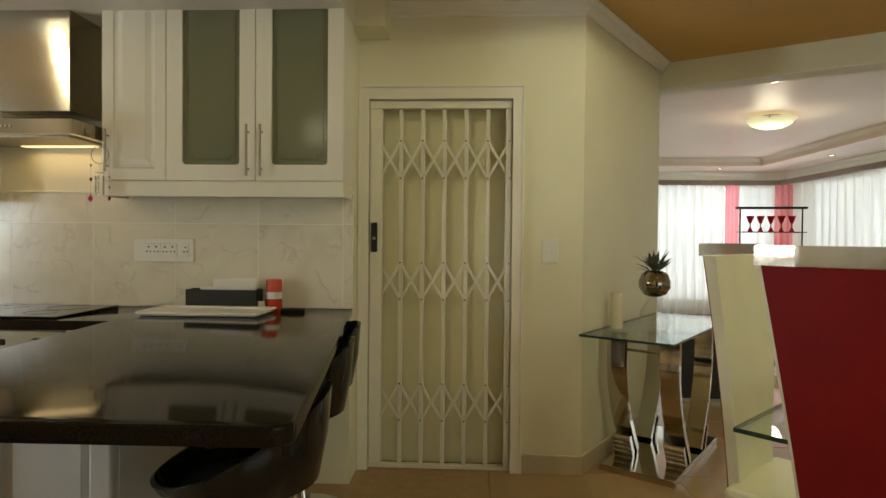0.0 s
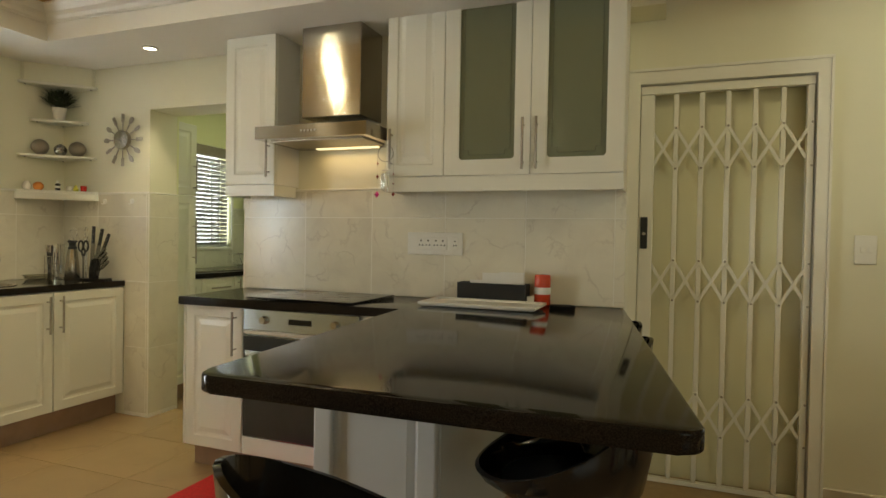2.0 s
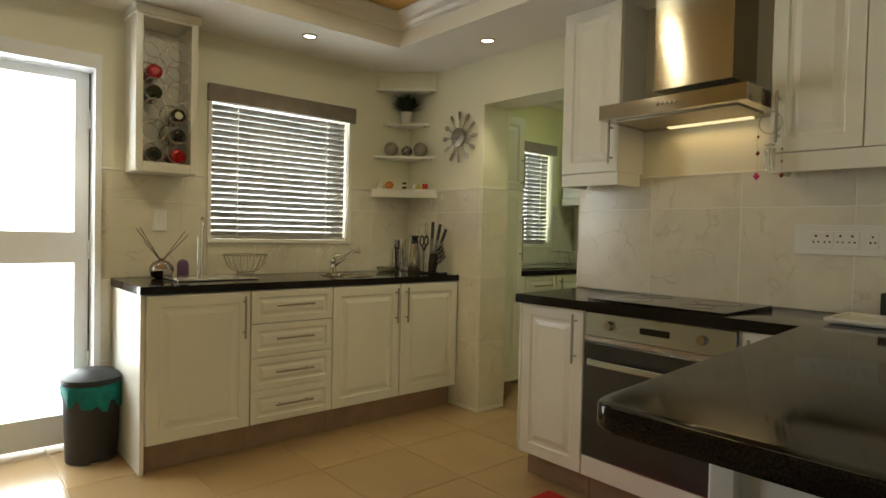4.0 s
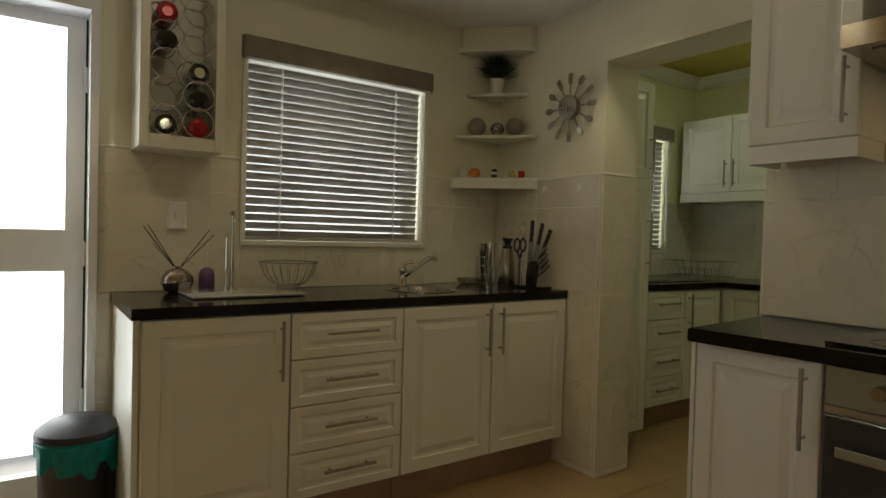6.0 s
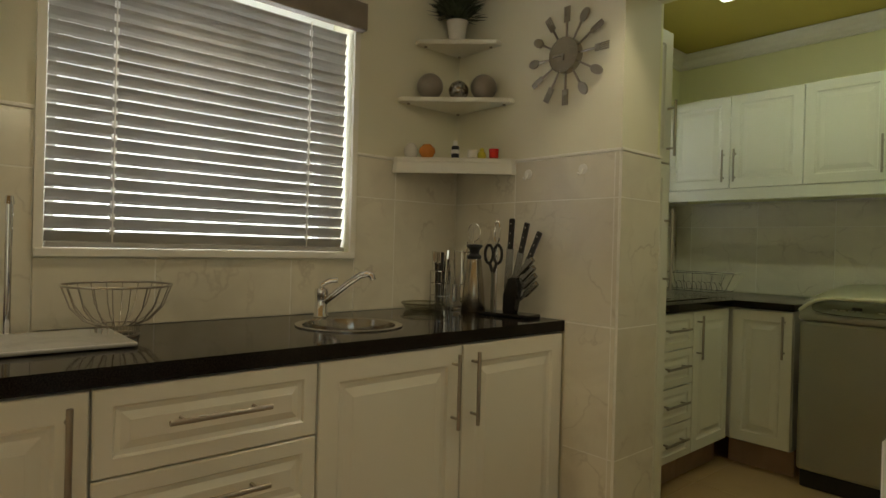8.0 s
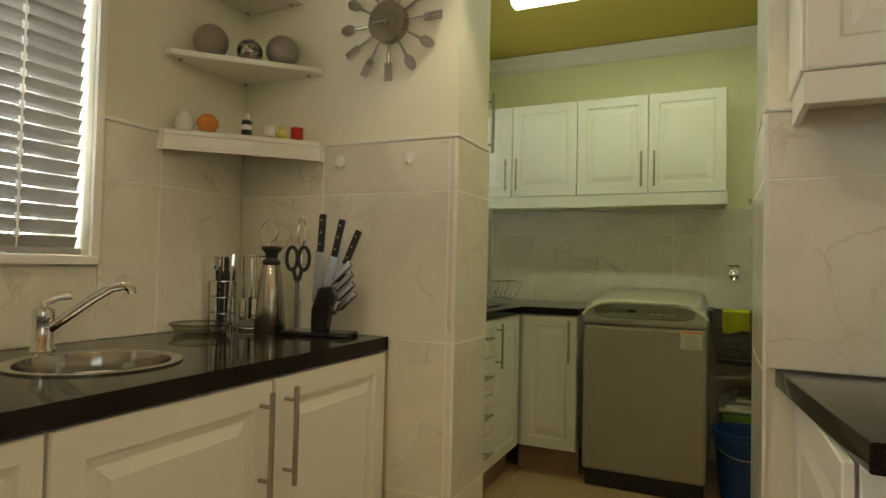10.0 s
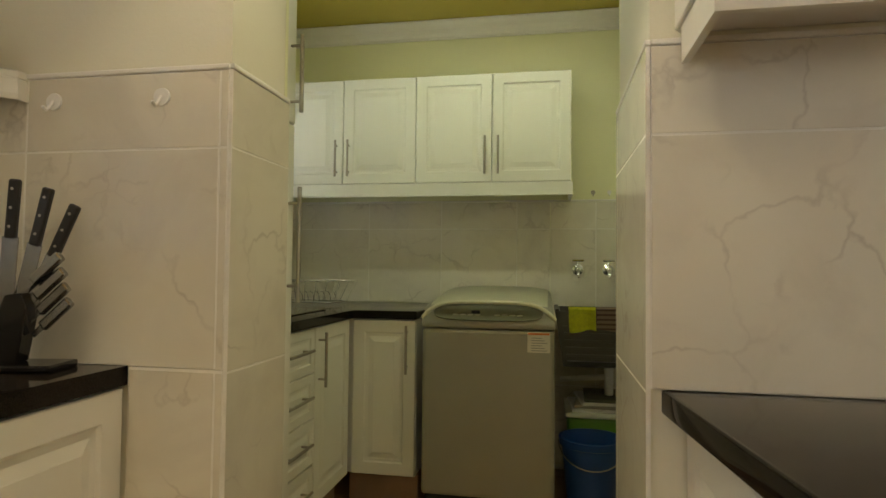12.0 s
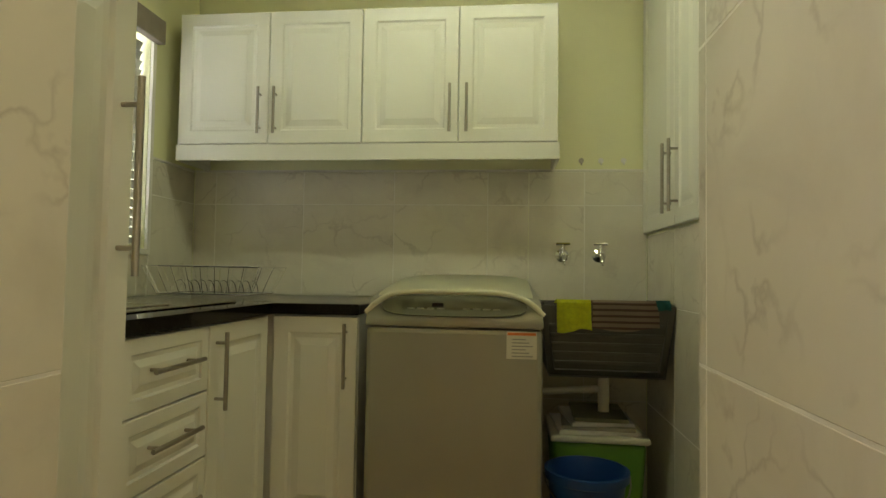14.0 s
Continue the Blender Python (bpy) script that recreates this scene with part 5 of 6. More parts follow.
def potted(name, label, m, pot_prof, pot_mat, top, spread, height, count, leaf_len, leaf_w, seed):
    t = thing(name, label, "plant", m)
    bm = bmesh.new()
    lathe(bm, pot_prof, 28)
    part("pot", bm, pot_mat, t, smooth=True)
    rng = random.Random(seed)
    bm = bmesh.new()
    for i in range(count):
        a, r, tilt = rng.uniform(0, 6.283), rng.uniform(0, spread * 0.35), rng.uniform(0.1, 1.25)
        L, w = leaf_len * rng.uniform(0.7, 1.15), leaf_w * rng.uniform(0.8, 1.2)
        o = Vector((r * math.cos(a), r * math.sin(a), top + rng.uniform(0, height)))
        d = Vector((math.cos(a) * math.sin(tilt), math.sin(a) * math.sin(tilt), math.cos(tilt)))
        s = d.cross(Vector((0, 0, 1)))
        s = s.normalized() if s.length > 1e-3 else Vector((1, 0, 0))
        droop = Vector((0, 0, -L * 0.18))
        p = [o, o + d * L * 0.4 + s * w, o + d * L * 0.45, o + d * L * 0.4 - s * w, o + d * L + droop]
        v = [bm.verts.new(q) for q in p]
        bm.faces.new((v[0], v[1], v[2]))
        bm.faces.new((v[0], v[2], v[3]))
        bm.faces.new((v[1], v[4], v[2]))
        bm.faces.new((v[2], v[4], v[3]))
    part("foliage", bm, LEAF, t)
    return t


potted("shelf_plant", "bushy dark green plant in a white pot on the shelf", pose(-3.93, 2.785, 1.9725), [(0.03, 0), (0.032, 0.002), (0.043, 0.085), (0.046, 0.085), (0.043, 0.082), (0.03, 0.075), (0.0, 0.074)], EGG, 0.085, 0.13, 0.06, 420, 0.1, 0.007, 3)

# ---- wall clock of cutlery ----
ck = thing("wall_clock", "steel wall clock rayed with spoons and forks", "clock", pose(-3.452, N - 0.002, 1.838))
bm = bmesh.new()
rod(bm, (0, 0, 0), (0, -0.03, 0), 0.062, 36)
part("dial", bm, STEEL, ck, smooth=True)
for i in range(12):
    a = radians(30 * i)
    kind = ("fork", "spoon", "knife")[i % 3] if i % 2 else ("spoon" if i % 4 else "fork")
    bm = bmesh.new()
    rod(bm, (0.055, -0.012, 0), (0.125, -0.012, 0), 0.0032, 6, 0.0045)
    if kind == "spoon":
        n = 12
        for yy in (-0.016, -0.009):
            bm.faces.new([bm.verts.new((0.147 + 0.025 * math.cos(2 * math.pi * k / n), yy + 0.004 * (abs(math.cos(math.pi * k / n))), 0.016 * math.sin(2 * math.pi * k / n))) for k in range(n)])
        lo = len(bm.verts)
        bm.verts.ensure_lookup_table()
        vs = bm.verts[-2 * n:]
        for k in range(n):
            bm.faces.new((vs[k], vs[(k + 1) % n], vs[n + (k + 1) % n], vs[n + k]))
    elif kind == "fork":
        box(bm, 0.12, -0.014, -0.012, 0.14, -0.01, 0.012)
        for z in (-0.0105, -0.0035, 0.0035, 0.0105):
            box(bm, 0.14, -0.014, z - 0.0018, 0.175, -0.01, z + 0.0018)
    else:
        box(bm, 0.12, -0.014, -0.011, 0.172, -0.01, 0.009, 0.004)
    o = part(kind, bm, SATIN, ck)
    o.matrix_basis = Matrix.Rotation(a, 4, "Y")
bm = bmesh.new()
box(bm, -0.045, -0.034, -0.003, 0.005, -0.032, 0.003)
part("hour_hand", bm, SATIN, ck)
bm = bmesh.new()
box(bm, -0.003, -0.036, -0.02, 0.003, -0.034, 0.005)
part("minute_hand", bm, SATIN, ck)
for x in (-3.37, -3.615):
    hk = thing("wall_hook", "small clear adhesive wall hook on the tiles", "hook", pose(x, N - 0.0085, 1.43))
    bm = bmesh.new()
    lathe(bm, [(0.018, 0), (0.017, 0.004), (0.0, 0.006)], 20)
    o = part("pad", bm, WHITEPLASTIC, hk, smooth=True)
    o.matrix_basis = pose(0, 0, 0, 90)
    bm = bmesh.new()
    tube(bm, [(0, -0.004, 0.0), (0, -0.012, -0.012), (0, -0.02, -0.022), (0, -0.03, -0.016)], 0.003, 8)
    part("prong", bm, WHITEPLASTIC, hk, smooth=True)

# ---- wine rack cabinet ----
wr = thing("wine_rack_cabinet", "white open wall cabinet with a ring wine rack", "wine rack", pose(-3.8, 0.947, 0, 0, 0, 90))
w, d, z0, z1 = 0.31, 0.222, 1.472, SZ - 0.003
for nm, b in (("side_panel", (0, 0, z0, 0.035, d, z1)), ("side_panel", (w - 0.035, 0, z0, w, d, z1)), ("bottom_rail", (0.036, 0, z0, w - 0.036, d, z0 + 0.05)), ("top_rail", (0.036, 0, z1 - 0.06, w - 0.036, d, z1)), ("back_panel", (0.036, d - 0.008, z0 + 0.051, w - 0.036, d, z1 - 0.061))):
    one_box(nm, WHITE, wr, *b, bevel=0.002)
one_box("pelmet", WHITE, wr, -0.012, -0.012, z1 - 0.045, w + 0.012, d, z1, bevel=0.006)
ring = None
bottle = None
rr = 0.058
CELLS = [(c, r) for r in range(7) for c in range(2)]
for c, r in CELLS:
    cx, cz = 0.035 + 0.06 + c * 0.12, z0 + 0.05 + 0.06 + r * 0.108
    if cz + rr > z1 - 0.06:
        continue
    for yy in (0.012, 0.15):
        if ring is None:
            bm = bmesh.new()
            tube(bm, arc(0, 0, 0, rr, 0, 350, 31, "xz"), 0.0022, 6, True)
            ring = part("rack_ring", bm, CHROME, wr, smooth=True)
            o = ring
        else:
            o = new("rack_ring", ring.data)
            o.parent = wr
        o.location = (cx, yy, cz)
WINE, FOIL = material("dark_green_bottle", (0.012, 0.014, 0.010), 0.08, coat=0.5), material("dark_red_foil", (0.35, 0.008, 0.012), 0.25, 0.2)
GREENFOIL = material("pale_gold_foil", (0.55, 0.52, 0.40), 0.3, 0.6)
for c, r, foil in ((0, 0, WINE), (1, 0, FOIL), (1, 1, WINE), (1, 2, GREENFOIL), (0, 3, WINE), (0, 4, FOIL)):
    cx, cz = 0.035 + 0.06 + c * 0.12, z0 + 0.05 + 0.06 + r * 0.108
    bt = thing("wine_bottle", "dark wine bottle lying in the rack", "bottle", pose(-3.8, 0.947, 0, 0, 0, 90) @ pose(cx, 0.012, cz - 0.016, -90, 0, 0), "wine bottles")
    bm = bmesh.new()
    lathe(bm, [(0.03, 0.0), (0.038, 0.006), (0.038, 0.13), (0.03, 0.155), (0.015, 0.175), (0.014, 0.19), (0.012, 0.192)], 24)
    part("glass", bm, foil if foil is FOIL else WINE, bt, smooth=True)
    bm = bmesh.new()
    lathe(bm, [(0.0, -0.001), (0.02, -0.001), (0.022, 0.003), (0.0, 0.004)], 18)
    part("punt", bm, foil, bt, smooth=True)

# ---- pedal bin ----
bn = thing("pedal_bin", "black plastic bin with a teal bag showing", "bin", pose(-3.86, 0.77, 0))
bm = bmesh.new()
lathe(bm, [(0.11, 0.0), (0.115, 0.004), (0.13, 0.32), (0.134, 0.325), (0.0, 0.326)], 32)
part("bucket", bm, BLACK, bn, smooth=True)
TEAL = material("teal_bag_plastic", (0.01, 0.30, 0.28), 0.35, vary=0.3, scale=20)
bm = bmesh.new()
rng = random.Random(2)
rows = []
for i in range(41):
    a = 2 * math.pi * i / 40
    k = rng.uniform(0.0, 0.02) if 0 < i < 40 else 0.01
    rows.append([(0.13 * math.cos(a), 0.13 * math.sin(a), 0.345), (0.139 * math.cos(a), 0.139 * math.sin(a), 0.335), ((0.136 + k * 0.5) * math.cos(a), (0.136 + k * 0.5) * math.sin(a), 0.31), ((0.134 + k * 0.6) * math.cos(a), (0.134 + k * 0.6) * math.sin(a), 0.295 - k * 2.6 - 0.02 * math.sin(a + 0.6))])
sheet(bm, rows)
bmesh.ops.solidify(bm, geom=bm.faces[:], thickness=0.002)
part("bag", bm, TEAL, bn, "teal bin bag folded over the rim")
bm = bmesh.new()
lathe(bm, [(0.136, 0.342), (0.14, 0.348), (0.138, 0.365), (0.1, 0.39), (0.0, 0.395)], 32)
part("lid", bm, BLACK, bn, smooth=True)
bn.scale = (1.0, 1.0, 1.15)
one_box("pedal", STEEL, bn, 0.1, -0.03, 0.01, 0.15, 0.03, 0.022)

# ---- peninsula and hob wall things ----
lb = thing("letter_box", "black desk box holding papers and envelopes", "box", pose(-0.85, 2.8, 0.9))
bm = bmesh.new()
for b in ((-0.175, -0.05, 0, 0.175, -0.042, 0.1), (-0.175, 0.042, 0, 0.175, 0.05, 0.1), (-0.175, -0.042, 0, -0.167, 0.042, 0.1), (0.167, -0.042, 0, 0.175, 0.042, 0.1), (-0.167, -0.042, 0, 0.167, 0.042, 0.008)):
    box(bm, *b)
part("box", bm, BLACK, lb)
PAPER = material("white_paper", (0.80, 0.79, 0.76), 0.7, vary=0.02)
for i, (x0, x1, h, y, rz) in enumerate(((-0.06, 0.15, 0.15, 0.0, 2), (-0.05, 0.155, 0.145, 0.012, -1), (-0.12, 0.0, 0.112, -0.015, 1), (0.02, 0.15, 0.156, 0.022, 0))):
    bm = bmesh.new()
    box(bm, x0, y - 0.001, 0.01, x1, y + 0.002, h)
    part("paper", bm, PAPER, lb).rotation_euler = (radians(-4), 0, radians(rz))
jr = thing("red_shaker", "red canister with a pale label band", "canister", pose(-0.605, 2.815, 0.9))
REDCAN = material("red_canister", (0.62, 0.07, 0.03), 0.25, vary=0.05)
bm = bmesh.new()
lathe(bm, [(0.036, 0), (0.039, 0.004), (0.039, 0.14), (0.035, 0.15), (0.0, 0.151)], 28)
part("can", bm, REDCAN, jr, smooth=True)
bm = bmesh.new()
lathe(bm, [(0.0395, 0.055), (0.0398, 0.056), (0.0398, 0.088), (0.0395, 0.089)], 28)
part("label_band", bm, PAPER, jr, smooth=True)
tg = thing("tag_card", "small white card leaning on the canister", "card", pose(-0.655, 2.77, 0.9, -8))
one_box("card", PAPER, tg, -0.017, -0.001, 0, 0.017, 0.001, 0.045, bevel=0)
tr = thing("serving_tray", "flat white rectangular tray on the granite", "tray", pose(-0.85, 2.62, 0.9))
bm = bmesh.new()
box(bm, -0.27, -0.12, 0.002, 0.27, 0.12, 0.012, 0.004)
for b in ((-0.28, -0.13, 0.008, 0.28, -0.112, 0.022), (-0.28, 0.112, 0.008, 0.28, 0.13, 0.022), (-0.28, -0.112, 0.008, -0.262, 0.112, 0.022), (0.262, -0.112, 0.008, 0.28, 0.112, 0.022)):
    box(bm, *b, 0.004)
part("tray", bm, WHITEPLASTIC, tr)
ps = thing("spectacles_case", "flat dark case lying on the worktop", "case", pose(-0.5, 2.78, 0.9))
bm = bmesh.new()
lathe(bm, [(0.06, 0), (0.064, 0.005), (0.055, 0.011), (0.0, 0.012)], 24)
part("case", bm, BLACK, ps, smooth=True).scale = (1, 0.45, 1)

wc = thing("wind_chime", "hanging crystal wind chime with pink diamonds", "wind chime", pose(-1.37, 2.615, 1.66))
bm = bmesh.new()
tube(bm, arc(0, 0, -0.02, 0.042, 0, 350, 31, "xz"), 0.002, 6, True)
rod(bm, (0, 0, 0.03), (0, 0, 0.022), 0.002, 6)
tube(bm, arc(0, 0, -0.105, 0.018, 0, 345, 19), 0.0015, 5, True)
part("hoop", bm, SATIN, wc)
PINK, DARKRED = material("pink_crystal", (0.75, 0.05, 0.28), 0.1), material("dark_red_crystal", (0.22, 0.02, 0.02), 0.1)
for x, z, s, m in ((-0.044, -0.135, 0.011, DARKRED), (-0.046, -0.225, 0.017, PINK), (0.045, -0.225, 0.012, DARKRED), (0.045, -0.125, 0.006, DARKRED), (-0.044, -0.07, 0.007, DARKRED), (0.045, -0.172, 0.006, DARKRED)):
    bm = bmesh.new()
    rod(bm, (x, 0, z - s), (x, 0, z), 0.0005, 4, s * 0.8)
    rod(bm, (x, 0, z), (x, 0, z + s), s * 0.8, 4, 0.0005)
    part("crystal", bm, m, wc)
bm = bmesh.new()
for x in (-0.045, 0.045):
    rod(bm, (x, 0, -0.02), (x, 0, -0.21), 0.0006, 4)
rod(bm, (0, 0, -0.06), (0, 0, -0.12), 0.0006, 4)
part("thread", bm, SATIN, wc)
for i in range(5):
    a = 2 * math.pi * i / 5
    bm = bmesh.new()
    rod(bm, (0.018 * math.cos(a), 0.018 * math.sin(a), -0.21 + 0.01 * (i % 2)), (0.018 * math.cos(a), 0.018 * math.sin(a), -0.12), 0.0035, 8)
    part("chime_tube", bm, CHROME, wc)

mt = thing("kitchen_mat", "bright red mat on the floor before the oven", "mat", pose(-1.73, 2.01, 0))
one_box("mat", material("red_mat_pile", (0.52, 0.012, 0.012), 0.85, vary=0.15, scale=60, bump=0.6, bump_scale=400), mt, -0.42, -0.27, 0.001, 0.42, 0.29, 0.014, bevel=0.004)

# ---- bar stools ----


def bar_stool(m, lift, group="bar stools"):
    t = thing("bar_stool", "black gloss bucket bar stool on a chrome pole", "stool", m, group)
    bm = bmesh.new()
    n, rows, q = 36, [], lift
    for i in range(n + 1):
        a = 2 * math.pi * i / n
        c = math.cos(a)
        top = q + 0.075 + 0.245 * ((1 + c) / 2) ** 1.25
        rim = 0.258
        rows.append([(0.06 * c, 0.06 * math.sin(a), q), (0.165 * c, 0.16 * math.sin(a), q + 0.012), (0.22 * c, 0.213 * math.sin(a), q + 0.045), ((rim - 0.012) * c, (rim - 0.014) * math.sin(a), q + 0.045 + (top - q - 0.045) * 0.5), (rim * c, (rim - 0.012) * math.sin(a) * (0.97 - 0.12 * max(0.0, c)), top)])
    sheet(bm, rows)
    bmesh.ops.remove_doubles(bm, verts=bm.verts, dist=0.0005)
    ends = [v for v in bm.verts if abs(v.co.z - q) < 1e-4]
    ends.sort(key=lambda v: math.atan2(v.co.y, v.co.x))
    bm.faces.new(ends)
    bmesh.ops.recalc_face_normals(bm, faces=bm.faces)
    bmesh.ops.solidify(bm, geom=bm.faces[:], thickness=0.014)
    part("shell", bm, GLOSSBLACK, t, smooth=True)
    bm = bmesh.new()
    lathe(bm, [(0.12, q + 0.018), (0.17, q + 0.025), (0.18, q + 0.045), (0.12, q + 0.06), (0.0, q + 0.062)], 28)
    part("seat_pad", bm, BLACK, t, smooth=True)
    bm = bmesh.new()
    lathe(bm, [(0.2, 0.0), (0.2, 0.006), (0.12, 0.018), (0.035, 0.035), (0.03, 0.06), (0.026, 0.28), (0.018, 0.282), (0.018, q - 0.01), (0.07, q - 0.001)], 32)
    part("pedestal", bm, CHROME, t, smooth=True)
    bm = bmesh.new()
    tube(bm, arc(-0.1, 0, 0.25, 0.11, 20, 340, 25), 0.009, 8)
    part("footrest", bm, CHROME, t, smooth=True)
    return t


st = bar_stool(pose(-0.3, 1.65, 0, 0, 0, 20), 0.49)
copy_thing(st, pose(-0.58, 0.93, 0, 0, 0, -140))
st = bar_stool(pose(-0.33, 2.16, 0, 0, 0, 16), 0.55)
copy_thing(st, pose(-0.38, 2.56, 0, 0, 0, 24))

# ---- dining set ----


def dining_chair(m, label):
    t = thing("dining_chair", label, "chair", m, "dining chairs")

    def skin(name, y0, y1, less, mat, lab):
        bm = bmesh.new()
        grids = []
        for y_of in (y0, y1):
            rows = []
            for i in range(13):
                k = i / 12
                hw = 0.11 + 0.14 * k ** 1.3 - less
                rows.append([bm.verts.new((hw * u, 0.03 * (1 - k) - 0.05 * k * k + y_of + 0.025 * u * u * k, 0.06 + 1.152 * k)) for u in (-1, -0.75, -0.5, -0.25, 0, 0.25, 0.5, 0.75, 1)])
            for p, q in zip(rows, rows[1:]):
                for i in range(8):
                    bm.faces.new((p[i], p[i + 1], q[i + 1], q[i]))
            grids.append(rows)
        f, g = grids
        loop = lambda r: r[0] + [x[-1] for x in r[1:]] + r[-1][-2::-1] + [x[0] for x in r[-2:0:-1]]
        lf, lg = loop(f), loop(g)
        for i in range(len(lf)):
            j = (i + 1) % len(lf)
            bm.faces.new((lf[i], lf[j], lg[j], lg[i]))
        return part(name, bm, mat, t, lab, True)

    skin("backrest_outer", 0.006, 0.012, 0.008, RED, "red outer back")
    skin("backrest_inner", 0.0125, 0.048, 0.0, CREAM, "cream inner back")
    bm = bmesh.new()
    us = (-1, -0.75, -0.5, -0.25, 0, 0.25, 0.5, 0.75, 1)
    rows = [[(0.252 * u, -0.05 - 0.004 + 0.026 * u * u, z) for u in us] for z in (1.212, 1.252)]
    sheet(bm, rows)
    bmesh.ops.solidify(bm, geom=bm.faces[:], thickness=-0.05)
    part("top_band", bm, FURNCHROME, t, "chrome band along the top", True)
    one_box("seat", CREAM, t, -0.22, 0.045, 0.4, 0.22, 0.47, 0.48, bevel=0.02)
    one_box("seat_front", CREAM, t, -0.2, 0.4, 0.03, 0.2, 0.45, 0.4, bevel=0.015)
    one_box("base", FURNCHROME, t, -0.2, 0.0, 0.0, 0.2, 0.45, 0.03, bevel=0.004)
    return t


dining_chair(pose(1.145, 0.98, 0, 0, 0, -45), "red and cream high-back chair with chrome top band")
dining_chair(pose(1.30, 2.0, 0, 0, 0, -135), "red and cream high-back chair beside the glass table")


def glass_top(t, x, y, z, th, mat=TABLEGLASS):
    o = one_box("glass_top", mat, t, -x, -y, z, x, y, z + th, bevel=0)
    bm = bmesh.new()
    e = 0.003
    for b in ((-x - e, -y - e, z, x + e, -y, z + th), (-x - e, y, z, x + e, y + e, z + th), (-x - e, -y, z, -x, y, z + th), (x, -y, z, x + e, y, z + th)):
        box(bm, *b)
    part("glass_edge", bm, GLASSEDGE, o, "green polished glass edge")
    return o


dt = thing("dining_table", "glass-topped dining table with chrome base", "table", pose(2.03, 1.75, 0, 0, 0, -45))
glass_top(dt, 0.5, 0.85, 0.755, 0.012)
one_box("base", FURNCHROME, dt, -0.3, -0.35, 0, 0.3, 0.35, 0.04, bevel=0.004)
for sx in (-1, 1):
    bm = bmesh.new()
    pts = [(sx * (0.12 + 0.16 * math.sin(math.pi * i / 14)), 0.04 + 0.715 * i / 14) for i in range(15)]
    sheet(bm, [[(x, -0.15, z), (x, 0.15, z)] for x, z in pts])
    bmesh.ops.solidify(bm, geom=bm.faces[:], thickness=0.03)
    part("leg", bm, FURNCHROME, dt, smooth=True)

# ---- console table beside the slanting wall ----
ct = thing("console_table", "glass console table on four curved chrome legs", "console table", pose(1.5, 3.42, 0, 0, 0, -34.8))
glass_top(ct, 0.24, 0.62, 0.752, 0.012)
one_box("base_plate", FURNCHROME, ct, -0.205, -0.44, 0, 0.205, 0.44, 0.035, bevel=0.004)
for sx in (-1, 1):
    for sy in (-1, 1):
        bm = bmesh.new()
        pts = []
        for i in range(19):
            k = i / 18
            z = 0.035 + 0.717 * k
            pts.append((sy * (0.13 + 0.25 * math.sin(min(k * 1.25, 1.0) * math.pi / 2) - 0.03 * k), z))
        sheet(bm, [[(sx * 0.145 - 0.05, y, z), (sx * 0.145 + 0.05, y, z)] for y, z in pts])
        bmesh.ops.recalc_face_normals(bm, faces=bm.faces)
        bmesh.ops.solidify(bm, geom=bm.faces[:], thickness=0.035)
        part("leg", bm, FURNCHROME, ct, smooth=True)
        bm = bmesh.new()
        for i in range(4):
            z = 0.05 + 0.03 * i
            rod(bm, (sx * 0.145 - 0.052, sy * (0.2 + 0.016 * i), z), (sx * 0.145 + 0.052, sy * (0.2 + 0.016 * i), z), 0.019, 12)
        part("ribbed_foot", bm, FURNCHROME, ct, smooth=True)
    bm = bmesh.new()
for sy in (-1, 1):
    bm = bmesh.new()
    rod(bm, (-0.1, sy * 0.33, 0.66), (0.1, sy * 0.33, 0.66), 0.008, 10)
    part("cross_rod", bm, FURNCHROME, ct, smooth=True)

gs = thing("glass_stand", "clear glass vase carrying the chrome pot", "vase", pose(1.39, 3.23, 0.765))
bm = bmesh.new()
lathe(bm, [(0.06, 0.0), (0.075, 0.01), (0.085, 0.05), (0.07, 0.11), (0.04, 0.16), (0.045, 0.185), (0.042, 0.185), (0.036, 0.16), (0.066, 0.11), (0.08, 0.05), (0.07, 0.013), (0.0, 0.008)], 32)
part("vase", bm, CLEAR, gs, smooth=True)
POTCHROME = material("smoky_chrome", (0.34, 0.32, 0.29), 0.06, 1.0, 0.05, 8)
potted("chrome_pot_plant", "spiky dark plant in a round chrome pot", pose(1.39, 3.23, 0.951), [(0.03, 0.0), (0.06, 0.012), (0.084, 0.05), (0.086, 0.085), (0.07, 0.125), (0.045, 0.142), (0.04, 0.138), (0.0, 0.13)], POTCHROME, 0.13, 0.06, 0.02, 26, 0.15, 0.019, 8)
cd = thing("pillar_candle", "cream pillar candle on the glass console", "candle", pose(1.2, 3.29, 0.765))
bm = bmesh.new()
lathe(bm, [(0.033, 0), (0.035, 0.004), (0.035, 0.2), (0.028, 0.205), (0.0, 0.198)], 24)
part("wax", bm, material("cream_wax", (0.78, 0.72, 0.58), 0.5), cd, smooth=True)

# ---- lounge ----
sp = thing("speaker_cabinet", "low black cabinet with a pale base strip", "cabinet", pose(2.2, 4.75, 0))
one_box("body", BLACK, sp, -0.18, -0.15, 0.03, 0.18, 0.25, 0.56, bevel=0.006)
one_box("base_strip", SATIN, sp, -0.185, -0.155, 0, 0.185, 0.25, 0.03, bevel=0.002)
SHEER = bpy.data.materials.new("white_sheer_curtain")
SHEER.use_nodes = True
REDSHEER = bpy.data.materials.new("red_sheer_curtain")
REDSHEER.use_nodes = True
